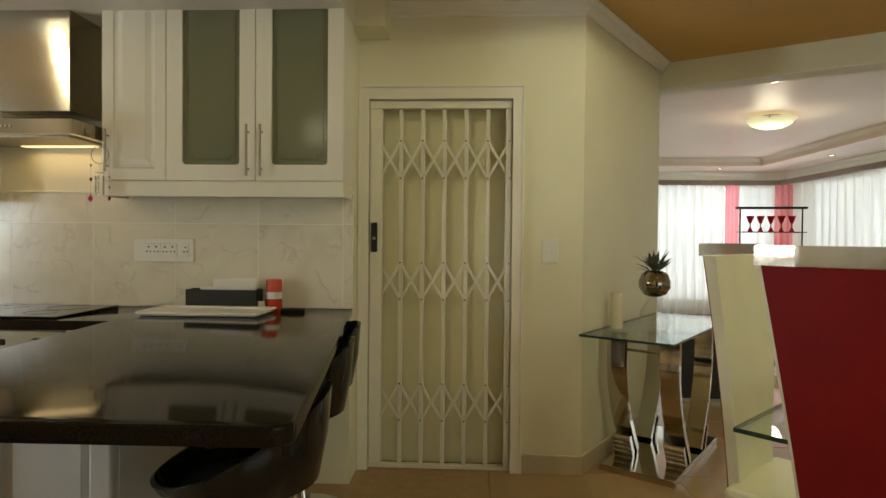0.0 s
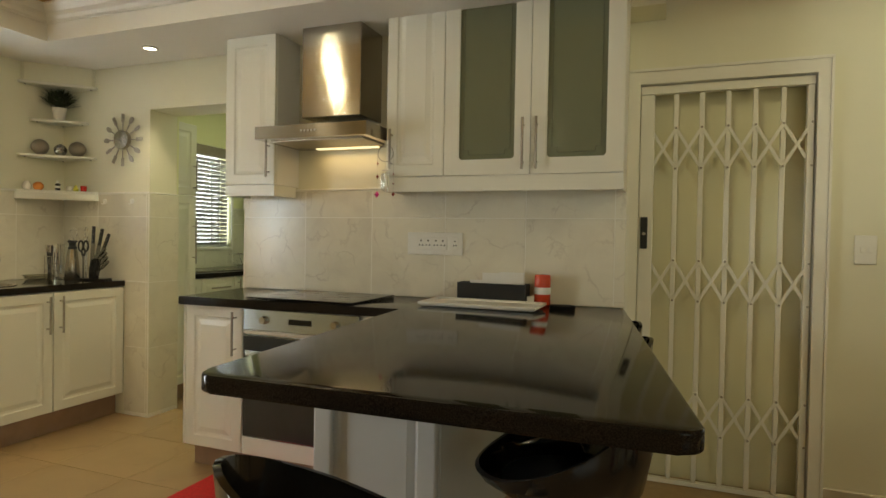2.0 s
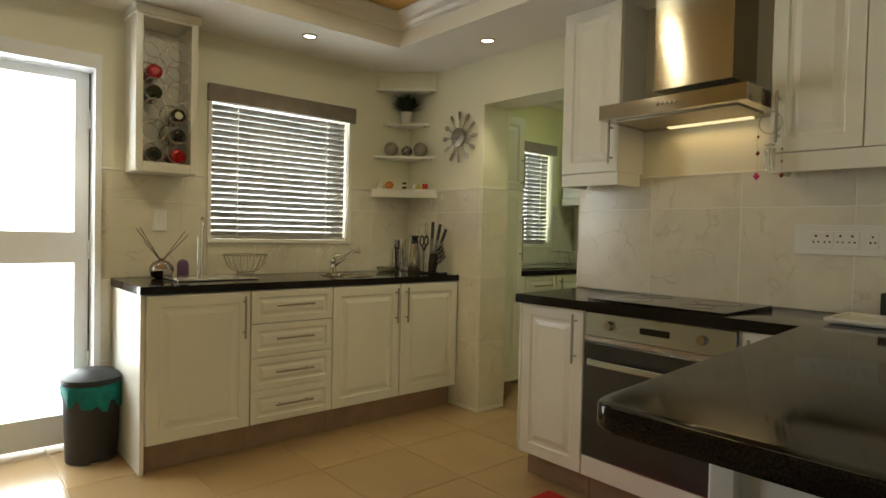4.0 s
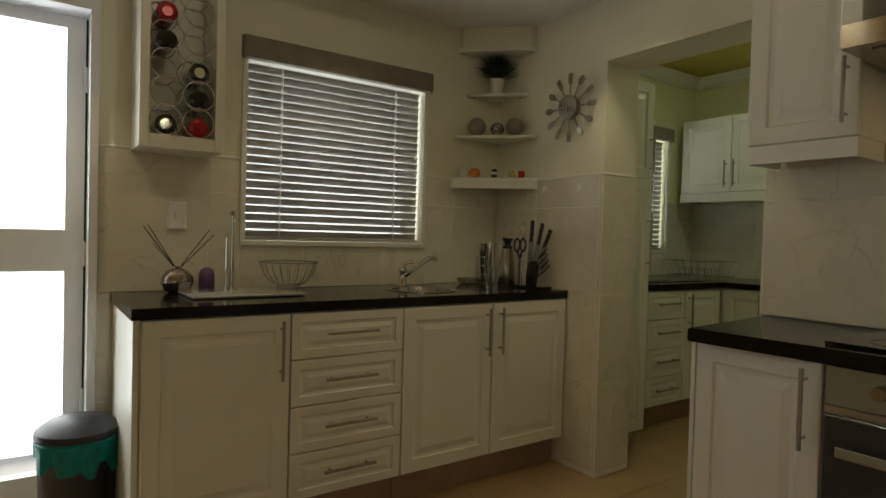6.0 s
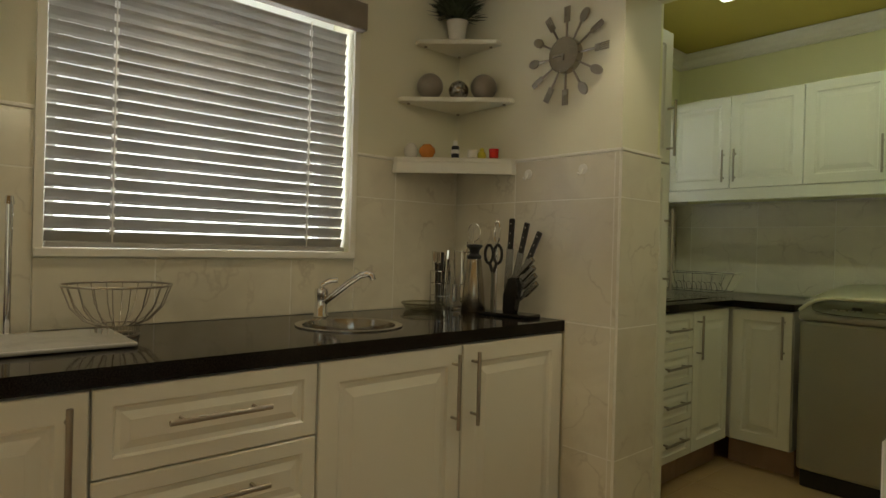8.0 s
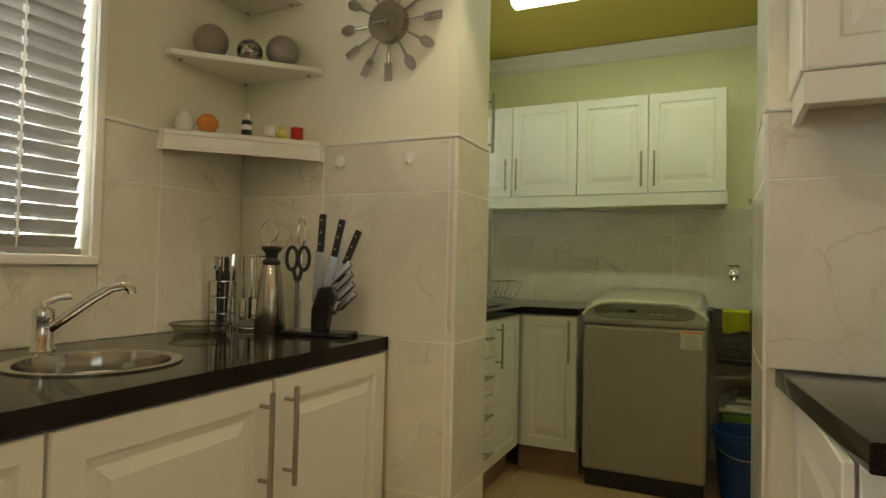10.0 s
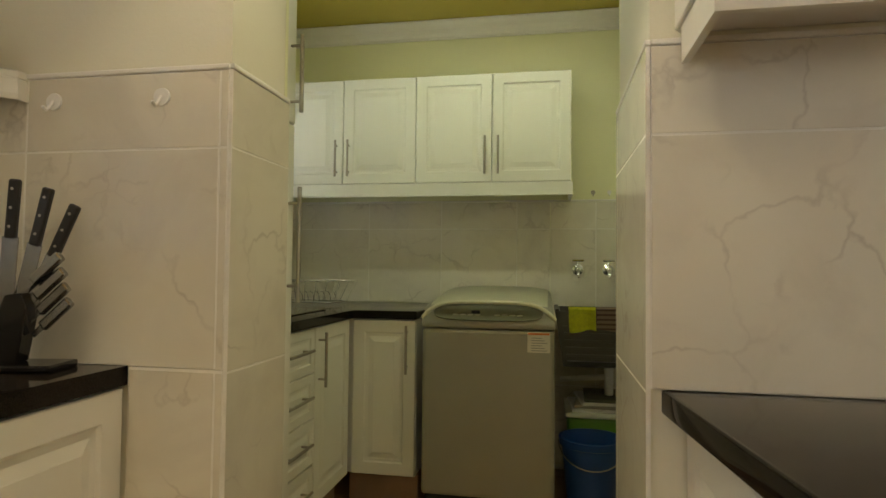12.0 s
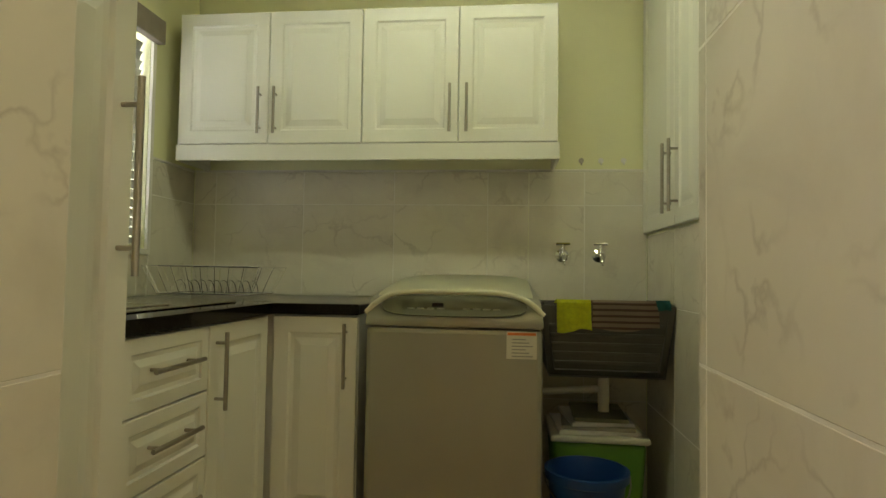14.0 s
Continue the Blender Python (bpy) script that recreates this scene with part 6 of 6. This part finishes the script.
for m, col, k in ((SHEER, (0.92, 0.92, 0.90), 0.5), (REDSHEER, (0.93, 0.38, 0.42), 0.55)):
    n, l = m.node_tree.nodes, m.node_tree.links
    n.remove(n["Principled BSDF"])
    a, b, c, mx, my = n.new("ShaderNodeBsdfDiffuse"), n.new("ShaderNodeBsdfTranslucent"), n.new("ShaderNodeBsdfTransparent"), n.new("ShaderNodeMixShader"), n.new("ShaderNodeMixShader")
    a.inputs[0].default_value = b.inputs[0].default_value = (*col, 1)
    c.inputs[0].default_value = (*col, 1)
    mx.inputs[0].default_value, my.inputs[0].default_value = k, 0.25
    l.new(a.outputs[0], mx.inputs[1])
    l.new(b.outputs[0], mx.inputs[2])
    l.new(mx.outputs[0], my.inputs[1])
    l.new(c.outputs[0], my.inputs[2])
    l.new(my.outputs[0], n["Material Output"].inputs[0])


def curtain(p0, p1, z0, z1, mat, label, folds, depth, seed):
    t = thing("curtain", label, "curtain", pose(0, 0, 0), "lounge curtains")
    bm = bmesh.new()
    a, b = Vector(p0), Vector(p1)
    d = (b - a).normalized()
    s = Vector((-d.y, d.x))
    rng = random.Random(seed)
    ph = [rng.uniform(0, 6.28) for _ in range(3)]
    rows = []
    n = folds * 8
    for i in range(n + 1):
        u = i / n
        col = []
        for j in range(7):
            v = j / 6
            w = depth * (0.45 + 0.55 * (1 - v)) * (math.sin(u * folds * 6.283 + ph[0] + 0.6 * math.sin(v * 3 + ph[1])) + 0.35 * math.sin(u * folds * 2.3 * 6.283 + ph[2]))
            p = a + (b - a) * u + s * w
            col.append((p.x, p.y, z0 + (z1 - z0) * v))
        rows.append(col)
    sheet(bm, rows)
    part("cloth", bm, mat, t, smooth=True)
    return t


curtain((3.3, 10.12), (4.65, 10.12), 0.02, 2.2, SHEER, "white sheer curtain hanging in soft folds", 9, 0.07, 1)
curtain((4.62, 10.05), (4.85, 10.05), 0.02, 2.2, REDSHEER, "sheer red curtain strip", 3, 0.025, 2)
curtain((4.85, 10.14), (5.5, 10.14), 0.02, 2.2, SHEER, "thin white sheer curtain", 4, 0.02, 3)
curtain((5.4, 10.0), (5.62, 9.85), 0.02, 2.2, REDSHEER, "sheer red curtain strip", 3, 0.025, 4)
curtain((5.6, 9.7), (5.6, 6.4), 0.02, 2.2, SHEER, "white sheer curtain hanging in soft folds", 18, 0.06, 5)
for a, b in (((3.2, 10.06), (5.5, 10.06)), ((5.54, 10.1), (5.54, 6.3))):
    rl = thing("curtain_rail", "dark wooden curtain pelmet rail", "curtain rail", pose(0, 0, 0), "curtain rails")
    bm = bmesh.new()
    if a[1] == b[1]:
        box(bm, a[0], a[1] - 0.04, 2.2, b[0], a[1] + 0.04, 2.28, 0.006)
    else:
        box(bm, a[0] - 0.04, b[1], 2.2, a[0] + 0.04, a[1], 2.28, 0.006)
    part("rail", bm, VALANCE, rl)
dl = thing("dome_light", "round cream glass ceiling dome, lit", "ceiling light", pose(3.46, 6.2, 2.56))
bm = bmesh.new()
lathe(bm, [(0.05, -0.13), (0.12, -0.12), (0.19, -0.09), (0.225, -0.05), (0.23, -0.04), (0.2, -0.035), (0.0, -0.03)], 36)
part("shade", bm, DOMEGLOW, dl, smooth=True)
bm = bmesh.new()
rod(bm, (0, 0, -0.035), (0, 0, 0), 0.08, 24)
part("mount", bm, SATIN, dl)
for i in range(3):
    bm = bmesh.new()
    a = 2 * math.pi * i / 3
    rod(bm, (0.222 * math.cos(a), 0.222 * math.sin(a), -0.05), (0.24 * math.cos(a), 0.24 * math.sin(a), -0.055), 0.01, 10)
    part("clip", bm, SATIN, dl)
lamp("dome_lamp", "POINT", pose(3.46, 6.2, 2.32), 14, (1.0, 0.88, 0.65), soft=0.15)
gr = thing("glass_rack", "slim metal stand displaying red goblets", "display stand", pose(3.5, 6.25, 0, 0, 0, -8))
bm = bmesh.new()
for sx in (-1, 1):
    rod(bm, (sx * 0.3, 0, 0), (sx * 0.3, 0, 1.6), 0.008, 8)
for z in (0.7, 1.05, 1.36):
    box(bm, -0.3, -0.12, z - 0.005, 0.3, 0.12, z + 0.003)
box(bm, -0.34, -0.03, 1.6, 0.34, 0.03, 1.625)
box(bm, -0.3, -0.14, 0, 0.3, 0.14, 0.02)
part("frame", bm, BLACK, gr)
RUBY = material("ruby_glass", (0.55, 0.01, 0.04), 0.06, vary=0.1, coat=0.5)
gob = None
for z in (1.363, 1.053):
    for i in range(5):
        m = pose(3.5, 6.25, 0, 0, 0, -8) @ pose(-0.2 + 0.1 * i, 0, z)
        if gob is None:
            gob = thing("red_goblet", "small ruby red stemmed goblet", "goblet", m, "red goblets")
            bm = bmesh.new()
            lathe(bm, [(0.028, 0), (0.026, 0.004), (0.005, 0.05), (0.005, 0.08), (0.018, 0.1), (0.04, 0.165), (0.037, 0.165), (0.015, 0.105), (0.0, 0.095)], 20)
            part("glass", bm, RUBY, gob, smooth=True)
        else:
            copy_thing(gob, m)

# ---- laundry things ----
bu = thing("built_in_cupboard", "white wall cupboard set into the laundry side wall", "cabinet", pose(LE - 0.006, LN - 0.012, 0, 0, 0, -90))
leaf(bu, "door", 0.003, 1.2, 0.494, 2.43, (0.452, 1.375, True), hl=0.26)
leaf(bu, "door", 0.498, 1.2, 0.768, 2.43, (0.54, 1.375, True), hl=0.26)

ls = thing("laundry_sink", "steel laundry sink set in the worktop", "sink", pose(-3.86, 4.1, 0.9))
bm = bmesh.new()
box(bm, -0.22, -0.36, 0.001, 0.22, 0.36, 0.007, 0.003)
part("drainer", bm, STEEL, ls)
bm = bmesh.new()
for b in ((-0.17, -0.3, 0.007, 0.17, -0.288, 0.013), (-0.17, 0.028, 0.007, 0.17, 0.04, 0.013), (-0.17, -0.288, 0.007, -0.158, 0.028, 0.013), (0.158, -0.288, 0.007, 0.17, 0.028, 0.013)):
    box(bm, *b, 0.002)
part("bowl_rim", bm, CHROME, ls)
one_box("bowl_shadow_well", STEEL, ls, -0.158, -0.288, 0.0072, 0.158, 0.028, 0.009, bevel=0)

dk = thing("dish_rack", "chrome wire dish rack on the laundry worktop", "dish rack", pose(-3.95, 4.93, 0.9))
bm = bmesh.new()
for z, gx, gy in ((0.012, 0.2, 0.12), (0.125, 0.25, 0.15)):
    tube(bm, [(-gx, -gy, z), (gx, -gy, z), (gx, gy, z), (-gx, gy, z)], 0.003, 6, True)
for i in range(9):
    x = -0.2 + 0.05 * i
    for s in (-1, 1):
        rod(bm, (x, s * 0.12, 0.012), (x * 1.25, s * 0.15, 0.125), 0.0015, 5)
for s in (-1, 1):
    for y in (-0.1, 0, 0.1):
        rod(bm, (s * 0.2, y, 0.012), (s * 0.25, y * 1.2, 0.125), 0.0015, 5)
part("frame", bm, CHROME, dk)
for i in range(11):
    bm = bmesh.new()
    x = -0.17 + 0.033 * i
    tube(bm, arc(x, 0, 0.012, 0.055, 0, 180, 12, "yz"), 0.0018, 5)
    part("plate_loop", bm, CHROME, dk)

for x in (-2.47, -2.308):
    tpw = thing("wall_tap", "chrome bib tap on the laundry tiles", "tap", pose(x, LN - 0.009, 1.1), "laundry taps")
    bm = bmesh.new()
    lathe(bm, [(0.03, 0.0), (0.03, 0.004), (0.016, 0.012), (0.012, 0.05), (0.012, 0.075)], 20)
    o = part("body", bm, CHROME, tpw, smooth=True)
    o.matrix_basis = pose(0, 0, 0, 90)
    bm = bmesh.new()
    tube(bm, [(0, -0.06, 0), (0, -0.085, -0.008), (0, -0.095, -0.03), (0, -0.095, -0.045)], 0.009, 10)
    part("spout", bm, CHROME, tpw, smooth=True)
    bm = bmesh.new()
    rod(bm, (0, -0.055, 0.0), (0, -0.055, 0.045), 0.008, 10)
    rod(bm, (-0.03, -0.055, 0.05), (0.03, -0.055, 0.05), 0.006, 8)
    part("cross_handle", bm, CHROME, tpw, smooth=True)
for i, x in enumerate((-2.387, -2.3, -2.2)):
    hk = thing("wall_hook", "small hook above the laundry taps", "hook", pose(x, LN - 0.001, 1.53), "laundry hooks")
    bm = bmesh.new()
    rod(bm, (0, 0, 0), (0, -0.006, 0), 0.012, 14)
    tube(bm, [(0, -0.004, 0.0), (0, -0.015, -0.02), (0, -0.026, -0.014)], 0.003, 6)
    part("hook", bm, SATIN if i == 0 else WHITEPLASTIC, hk)

TROUGH = material("dark_grey_trough", (0.10, 0.095, 0.085), 0.45, vary=0.12)
tb = thing("wash_trough", "grey ribbed wash trough on the wall", "trough", pose(-2.345, 4.76, 0))
bm = bmesh.new()
sec = [(-0.25, 0.895), (-0.255, 0.905), (-0.235, 0.91), (-0.225, 0.895), (-0.19, 0.66), (0.19, 0.66), (0.225, 0.895), (0.235, 0.91), (0.255, 0.905), (0.25, 0.895), (0.21, 0.635), (-0.21, 0.635)]
a = [bm.verts.new((x, 0.0, z)) for x, z in sec]
b = [bm.verts.new((x, 0.4, z)) for x, z in sec]
for i in range(len(sec)):
    j = (i + 1) % len(sec)
    bm.faces.new((a[i], a[j], b[j], b[i]))
fr0 = [bm.verts.new(p) for p in ((-0.25, -0.004, 0.9), (0.25, -0.004, 0.9), (0.21, 0.04, 0.635), (-0.21, 0.04, 0.635))]
fr1 = [bm.verts.new(p) for p in ((-0.25, 0.01, 0.9), (0.25, 0.01, 0.9), (0.21, 0.055, 0.635), (-0.21, 0.055, 0.635))]
for q in (fr0, fr1):
    bm.faces.new(q)
for i in range(4):
    bm.faces.new((fr0[i], fr0[(i + 1) % 4], fr1[(i + 1) % 4], fr1[i]))
bm.faces.new([bm.verts.new(p) for p in ((-0.25, 0.4, 0.9), (0.25, 0.4, 0.9), (0.21, 0.4, 0.635), (-0.21, 0.4, 0.635))])
part("tub", bm, TROUGH, tb)
for i in range(5):
    z = 0.68 + i * 0.035
    k = (z - 0.635) / 0.265
    bm = bmesh.new()
    box(bm, -0.19 - 0.03 * k, 0.03 - 0.044 * k, z, 0.19 + 0.03 * k, 0.045 - 0.044 * k, z + 0.012, 0.003)
    part("rib", bm, TROUGH, tb)
bm = bmesh.new()
rod(bm, (0.02, 0.2, 0.645), (0.02, 0.2, 0.47), 0.022, 14)
rod(bm, (0.02, 0.2, 0.56), (-0.22, 0.25, 0.53), 0.014, 12)
part("waste_pipe", bm, WHITEPLASTIC, tb, "white plastic waste pipe", True)


def cloth(name, label, x0, x1, yf, ztop, hang, mat, seed):
    t = thing(name, label, "cloth", pose(0, 0, 0))
    rng = random.Random(seed)
    bm = bmesh.new()
    rows = []
    n = 14
    ph = rng.uniform(0, 6)
    for i in range(n + 1):
        u = i / n
        x = x0 + (x1 - x0) * u
        w = 0.006 * math.sin(u * 9 + ph)
        h = hang * (1 + 0.08 * math.sin(u * 5 + ph))
        rows.append([(x, yf + 0.12, ztop - 0.012), (x, yf + 0.05, ztop + 0.004), (x, yf + 0.008, ztop + 0.007), (x, yf - 0.006 + w * 0.3, ztop - 0.005), (x, yf - 0.01 + w, ztop - h * 0.5), (x + 0.004 * math.sin(ph + i), yf - 0.006 + w, ztop - h)])
    sheet(bm, rows)
    bmesh.ops.solidify(bm, geom=bm.faces[:], thickness=0.004)
    part("cloth", bm, mat, t, smooth=True)
    return t


STRIPE = bpy.data.materials.new("striped_towel")
STRIPE.use_nodes = True
n, l = STRIPE.node_tree.nodes, STRIPE.node_tree.links
tcn, wv, rp = n.new("ShaderNodeTexCoord"), n.new("ShaderNodeTexWave"), n.new("ShaderNodeValToRGB")
wv.bands_direction = "Z"
wv.inputs["Scale"].default_value, wv.inputs["Distortion"].default_value = 14.0, 0.4
rp.color_ramp.elements[0].color, rp.color_ramp.elements[1].color = (0.36, 0.27, 0.20, 1), (0.14, 0.08, 0.06, 1)
rp.color_ramp.elements[0].position, rp.color_ramp.elements[1].position = 0.55, 0.75
l.new(tcn.outputs["Object"], wv.inputs["Vector"])
l.new(wv.outputs["Fac"], rp.inputs[0])
l.new(rp.outputs[0], n["Principled BSDF"].inputs["Base Color"])
n["Principled BSDF"].inputs["Roughness"].default_value = 0.9
cloth("yellow_cloth", "bright yellow cleaning cloth over the trough edge", -2.53, -2.405, 4.755, 0.915, 0.11, material("yellow_microfibre", (0.72, 0.74, 0.03), 0.9, vary=0.1, scale=60, bump=0.5), 1)
cloth("striped_towel", "brown striped towel over the trough edge", -2.4, -2.16, 4.755, 0.915, 0.1, STRIPE, 2)
cloth("teal_cloth", "dark teal rag over the trough edge", -2.17, -2.12, 4.755, 0.917, 0.03, material("teal_cloth", (0.02, 0.14, 0.13), 0.9, vary=0.2), 3)

gb = thing("green_bin", "green storage tub with a pale lid", "storage tub", pose(-2.36, 4.98, 0))
bm = bmesh.new()
lo = [(-0.15, -0.15), (0.15, -0.15), (0.15, 0.15), (-0.15, 0.15)]
a = [bm.verts.new((x, y, 0)) for x, y in lo]
b = [bm.verts.new((x * 1.17, y * 1.1, 0.38)) for x, y in lo]
bm.faces.new(a)
bm.faces.new(b)
for i in range(4):
    bm.faces.new((a[i], a[(i + 1) % 4], b[(i + 1) % 4], b[i]))
bmesh.ops.bevel(bm, geom=list(bm.edges), offset=0.02, segments=3, profile=0.5, affect="EDGES")
part("tub", bm, material("green_plastic", (0.12, 0.30, 0.03), 0.4, vary=0.08), gb, smooth=True)
one_box("lid", material("ivory_plastic", (0.62, 0.60, 0.48), 0.4), gb, -0.185, -0.175, 0.38, 0.185, 0.175, 0.405, bevel=0.008)
for i in range(4):
    nw = thing("newspaper", "folded newspaper lying on the green tub", "newspaper", pose(-2.36 + 0.01 * (i % 2), 4.98, 0.4055 + 0.016 * i, 0, 0, (3, -4, 6, -2)[i]), "papers on the tub")
    one_box("paper", (PAPER, GREYPRINT, PAPER, DARKPANEL)[i], nw, -0.16 + 0.02 * i, -0.15, 0, 0.15 - 0.015 * i, 0.14, 0.0155, bevel=0.004)
bk = thing("blue_bucket", "blue plastic bucket with a wire handle", "bucket", pose(-2.43, 4.66, 0))
BLUE = material("blue_plastic", (0.012, 0.06, 0.24), 0.35, vary=0.08)
bm = bmesh.new()
lathe(bm, [(0.1, 0.0), (0.104, 0.003), (0.133, 0.3), (0.145, 0.305), (0.147, 0.335), (0.137, 0.337), (0.128, 0.3), (0.1, 0.01), (0.0, 0.008)], 36)
part("pail", bm, BLUE, bk, smooth=True)
bm = bmesh.new()
tube(bm, [(0.148 * math.cos(a), -0.148 * abs(math.sin(a)) * 0.98 - 0.004, 0.315 - 0.09 * abs(math.sin(a))) for a in (math.pi * i / 14 for i in range(15))], 0.003, 6)
part("bail", bm, SATIN, bk, smooth=True)

# skirting along door wall and slanting wall
bm = bmesh.new()
sweep(bm, [(1.71, 4.215), (0.972, DW), (0.655, DW)], [(0, 0), (0.012, 0), (0.012, 0.095), (0.008, 0.1), (0, 0.1)])
tagged(part("baseboard", bm, SKIRT), "beige tiled skirting", "baseboard", "", "structure")

# ---- wall and floor tiles, last ----
ROWS = [0.025, 0.46, 0.895, 1.327, 1.479]
TW = 0.435
TILES = {}


def tile_mesh(w, h, t, name, mat, bev=0.0015):
    key = (round(w, 3), round(h, 3), round(t, 4), mat.name)
    if key not in TILES:
        me = bpy.data.meshes.new(name)
        b = bev
        vs = [(0, 0, 0), (w, 0, 0), (w, 0, h), (0, 0, h), (0, -t + b, 0), (w, -t + b, 0), (w, -t + b, h), (0, -t + b, h), (b, -t, b), (w - b, -t, b), (w - b, -t, h - b), (b, -t, h - b)]
        fs = [(0, 1, 2, 3), (8, 11, 10, 9)] + [(4 + i, 8 + i, 8 + (i + 1) % 4, 4 + (i + 1) % 4) for i in range(4)] + [(i, 4 + i, 4 + (i + 1) % 4, (i + 1) % 4) for i in range(4)]
        me.from_pydata(vs, [], [f[::-1] for f in fs])
        me.materials.append(mat)
        bm = bmesh.new()
        bm.from_mesh(me)
        bmesh.ops.recalc_face_normals(bm, faces=bm.faces)
        bm.to_mesh(me)
        bm.free()
        TILES[key] = me
    return TILES[key]


def tile_wall(wall, m, a0, a1, z0, z1, origin, rows=ROWS, trim=True):
    """Tiles on the local plane y = 0, facing -y, over a0..a1 and z0..z1, on the grid of width TW through origin."""
    k0, k1 = math.floor((a0 - origin) / TW), math.ceil((a1 - origin) / TW)
    for k in range(k0, k1):
        x0, x1 = max(a0, origin + k * TW) + 0.0014, min(a1, origin + (k + 1) * TW) - 0.0014
        if x1 - x0 < 0.012:
            continue
        for r0, r1 in zip(rows, rows[1:]):
            b0, b1 = max(r0, z0) + 0.0014, min(r1, z1) - 0.0014
            if b1 - b0 < 0.012:
                continue
            o = new("tile", tile_mesh(x1 - x0, b1 - b0, 0.008, "tile", TILE))
            o.parent = wall
            o.matrix_basis = m @ pose(x0, 0, b0)
    bm = bmesh.new()
    box(bm, a0 + 0.001, -0.0074, z0 + 0.001, a1 - 0.001, 0.0, z1 - 0.001)
    o = part("grout", bm, GROUT, wall)
    o.matrix_basis = m
    if trim and abs(z1 - rows[-1]) < 0.002:
        bm = bmesh.new()
        box(bm, a0, -0.0095, rows[-1] + 0.0005, a1, 0.0, rows[-1] + 0.012, 0.003)
        o = part("tile_trim", bm, TRIM, wall, "white pencil trim")
        o.matrix_basis = m


objs = bpy.data.objects
EAST = pose(W, 0, 0, 0, 0, 90)
ww = objs["wall_west"]
tile_wall(ww, EAST, 0.835, 1.388, 0.9, 1.479, 2.56)
tile_wall(ww, EAST, 1.388, 2.377, 0.9, 1.093, 2.56)
tile_wall(ww, EAST, 2.377, 2.882, 0.9, 1.479, 2.56)
tile_wall(ww, EAST, 0.835, 0.885, 0.0, 0.9, 2.56)
pier = objs["wall_north_pier"]
tile_wall(pier, pose(0, N, 0), W + 0.009, -3.227, 0.9, 1.479, -3.68)
tile_wall(pier, pose(0, N, 0), -3.43, -3.227, 0.0, 0.9, -3.68, trim=False)
tile_wall(pier, pose(-3.227, 0, 0, 0, 0, 90), N - 0.008, 3.134, 0.0, 1.479, N - 0.008)
nw_ = objs["wall_north"]
tile_wall(nw_, pose(0, N, 0), -2.45, -0.222, 0.9, 1.479, -2.45)
tile_wall(nw_, pose(-2.45, 0, 0, 0, 0, -90), -3.348, -N + 0.008, 0.0, 1.479, -N + 0.008 - TW)
ln = objs["wall_laundry_north"]
tile_wall(ln, pose(0, LN, 0), LW + 0.009, -2.62, 0.9, 1.479, -3.241)
tile_wall(ln, pose(0, LN, 0), -2.62, LE - 0.009, 0.0, 1.479, -3.241)
lw = objs["wall_laundry_west"]
LWM = pose(LW, 0, 0, 0, 0, 90)
tile_wall(lw, LWM, 3.425, 4.03, 0.9, 1.479, 4.78)
tile_wall(lw, LWM, 4.03, 4.857, 0.9, 1.068, 4.78)
tile_wall(lw, LWM, 4.857, LN - 0.009, 0.9, 1.479, 4.78)
le = objs["wall_laundry_east"]
LEM = pose(LE, 0, 0, 0, 0, -90)
tile_wall(le, LEM, -LN + 0.009, -4.44, 0.0, 1.19, -4.78, trim=False)
tile_wall(le, LEM, -4.44, -3.352, 0.0, 1.479, -4.78)

FT = 0.5
ix0, ix1, iy0, iy1 = -9, 12, -2, 12
for i in range(ix0, ix1):
    for j in range(iy0, iy1):
        x, y = -0.02 + i * FT, 0.11 + j * FT
        if x + FT < -4.3 or x > 5.6 or (y > 3.1 and -2.0 < x < 0.4) or y > 5.3:
            continue
        o = new("floor_tile", tile_mesh(FT - 0.004, FT - 0.004, 0.012, "floor_tile", FLOORTILE, 0.002))
        o.parent = floor
        o.matrix_basis = pose(x, y, -0.012, -90, 0, 0) @ pose(0, 0, -FT)
bm = bmesh.new()
for i in range(3, 12):
    for j in range(12, 22):
        x, y = -0.02 + i * FT, 0.11 + (j - 1) * FT
        box(bm, x, y, -0.011, x + FT - 0.004, y + FT - 0.004, 0.0)
o = part("lounge_floor_tiles", bm, FLOORTILE, floor)
o["kind"] = "stuff"
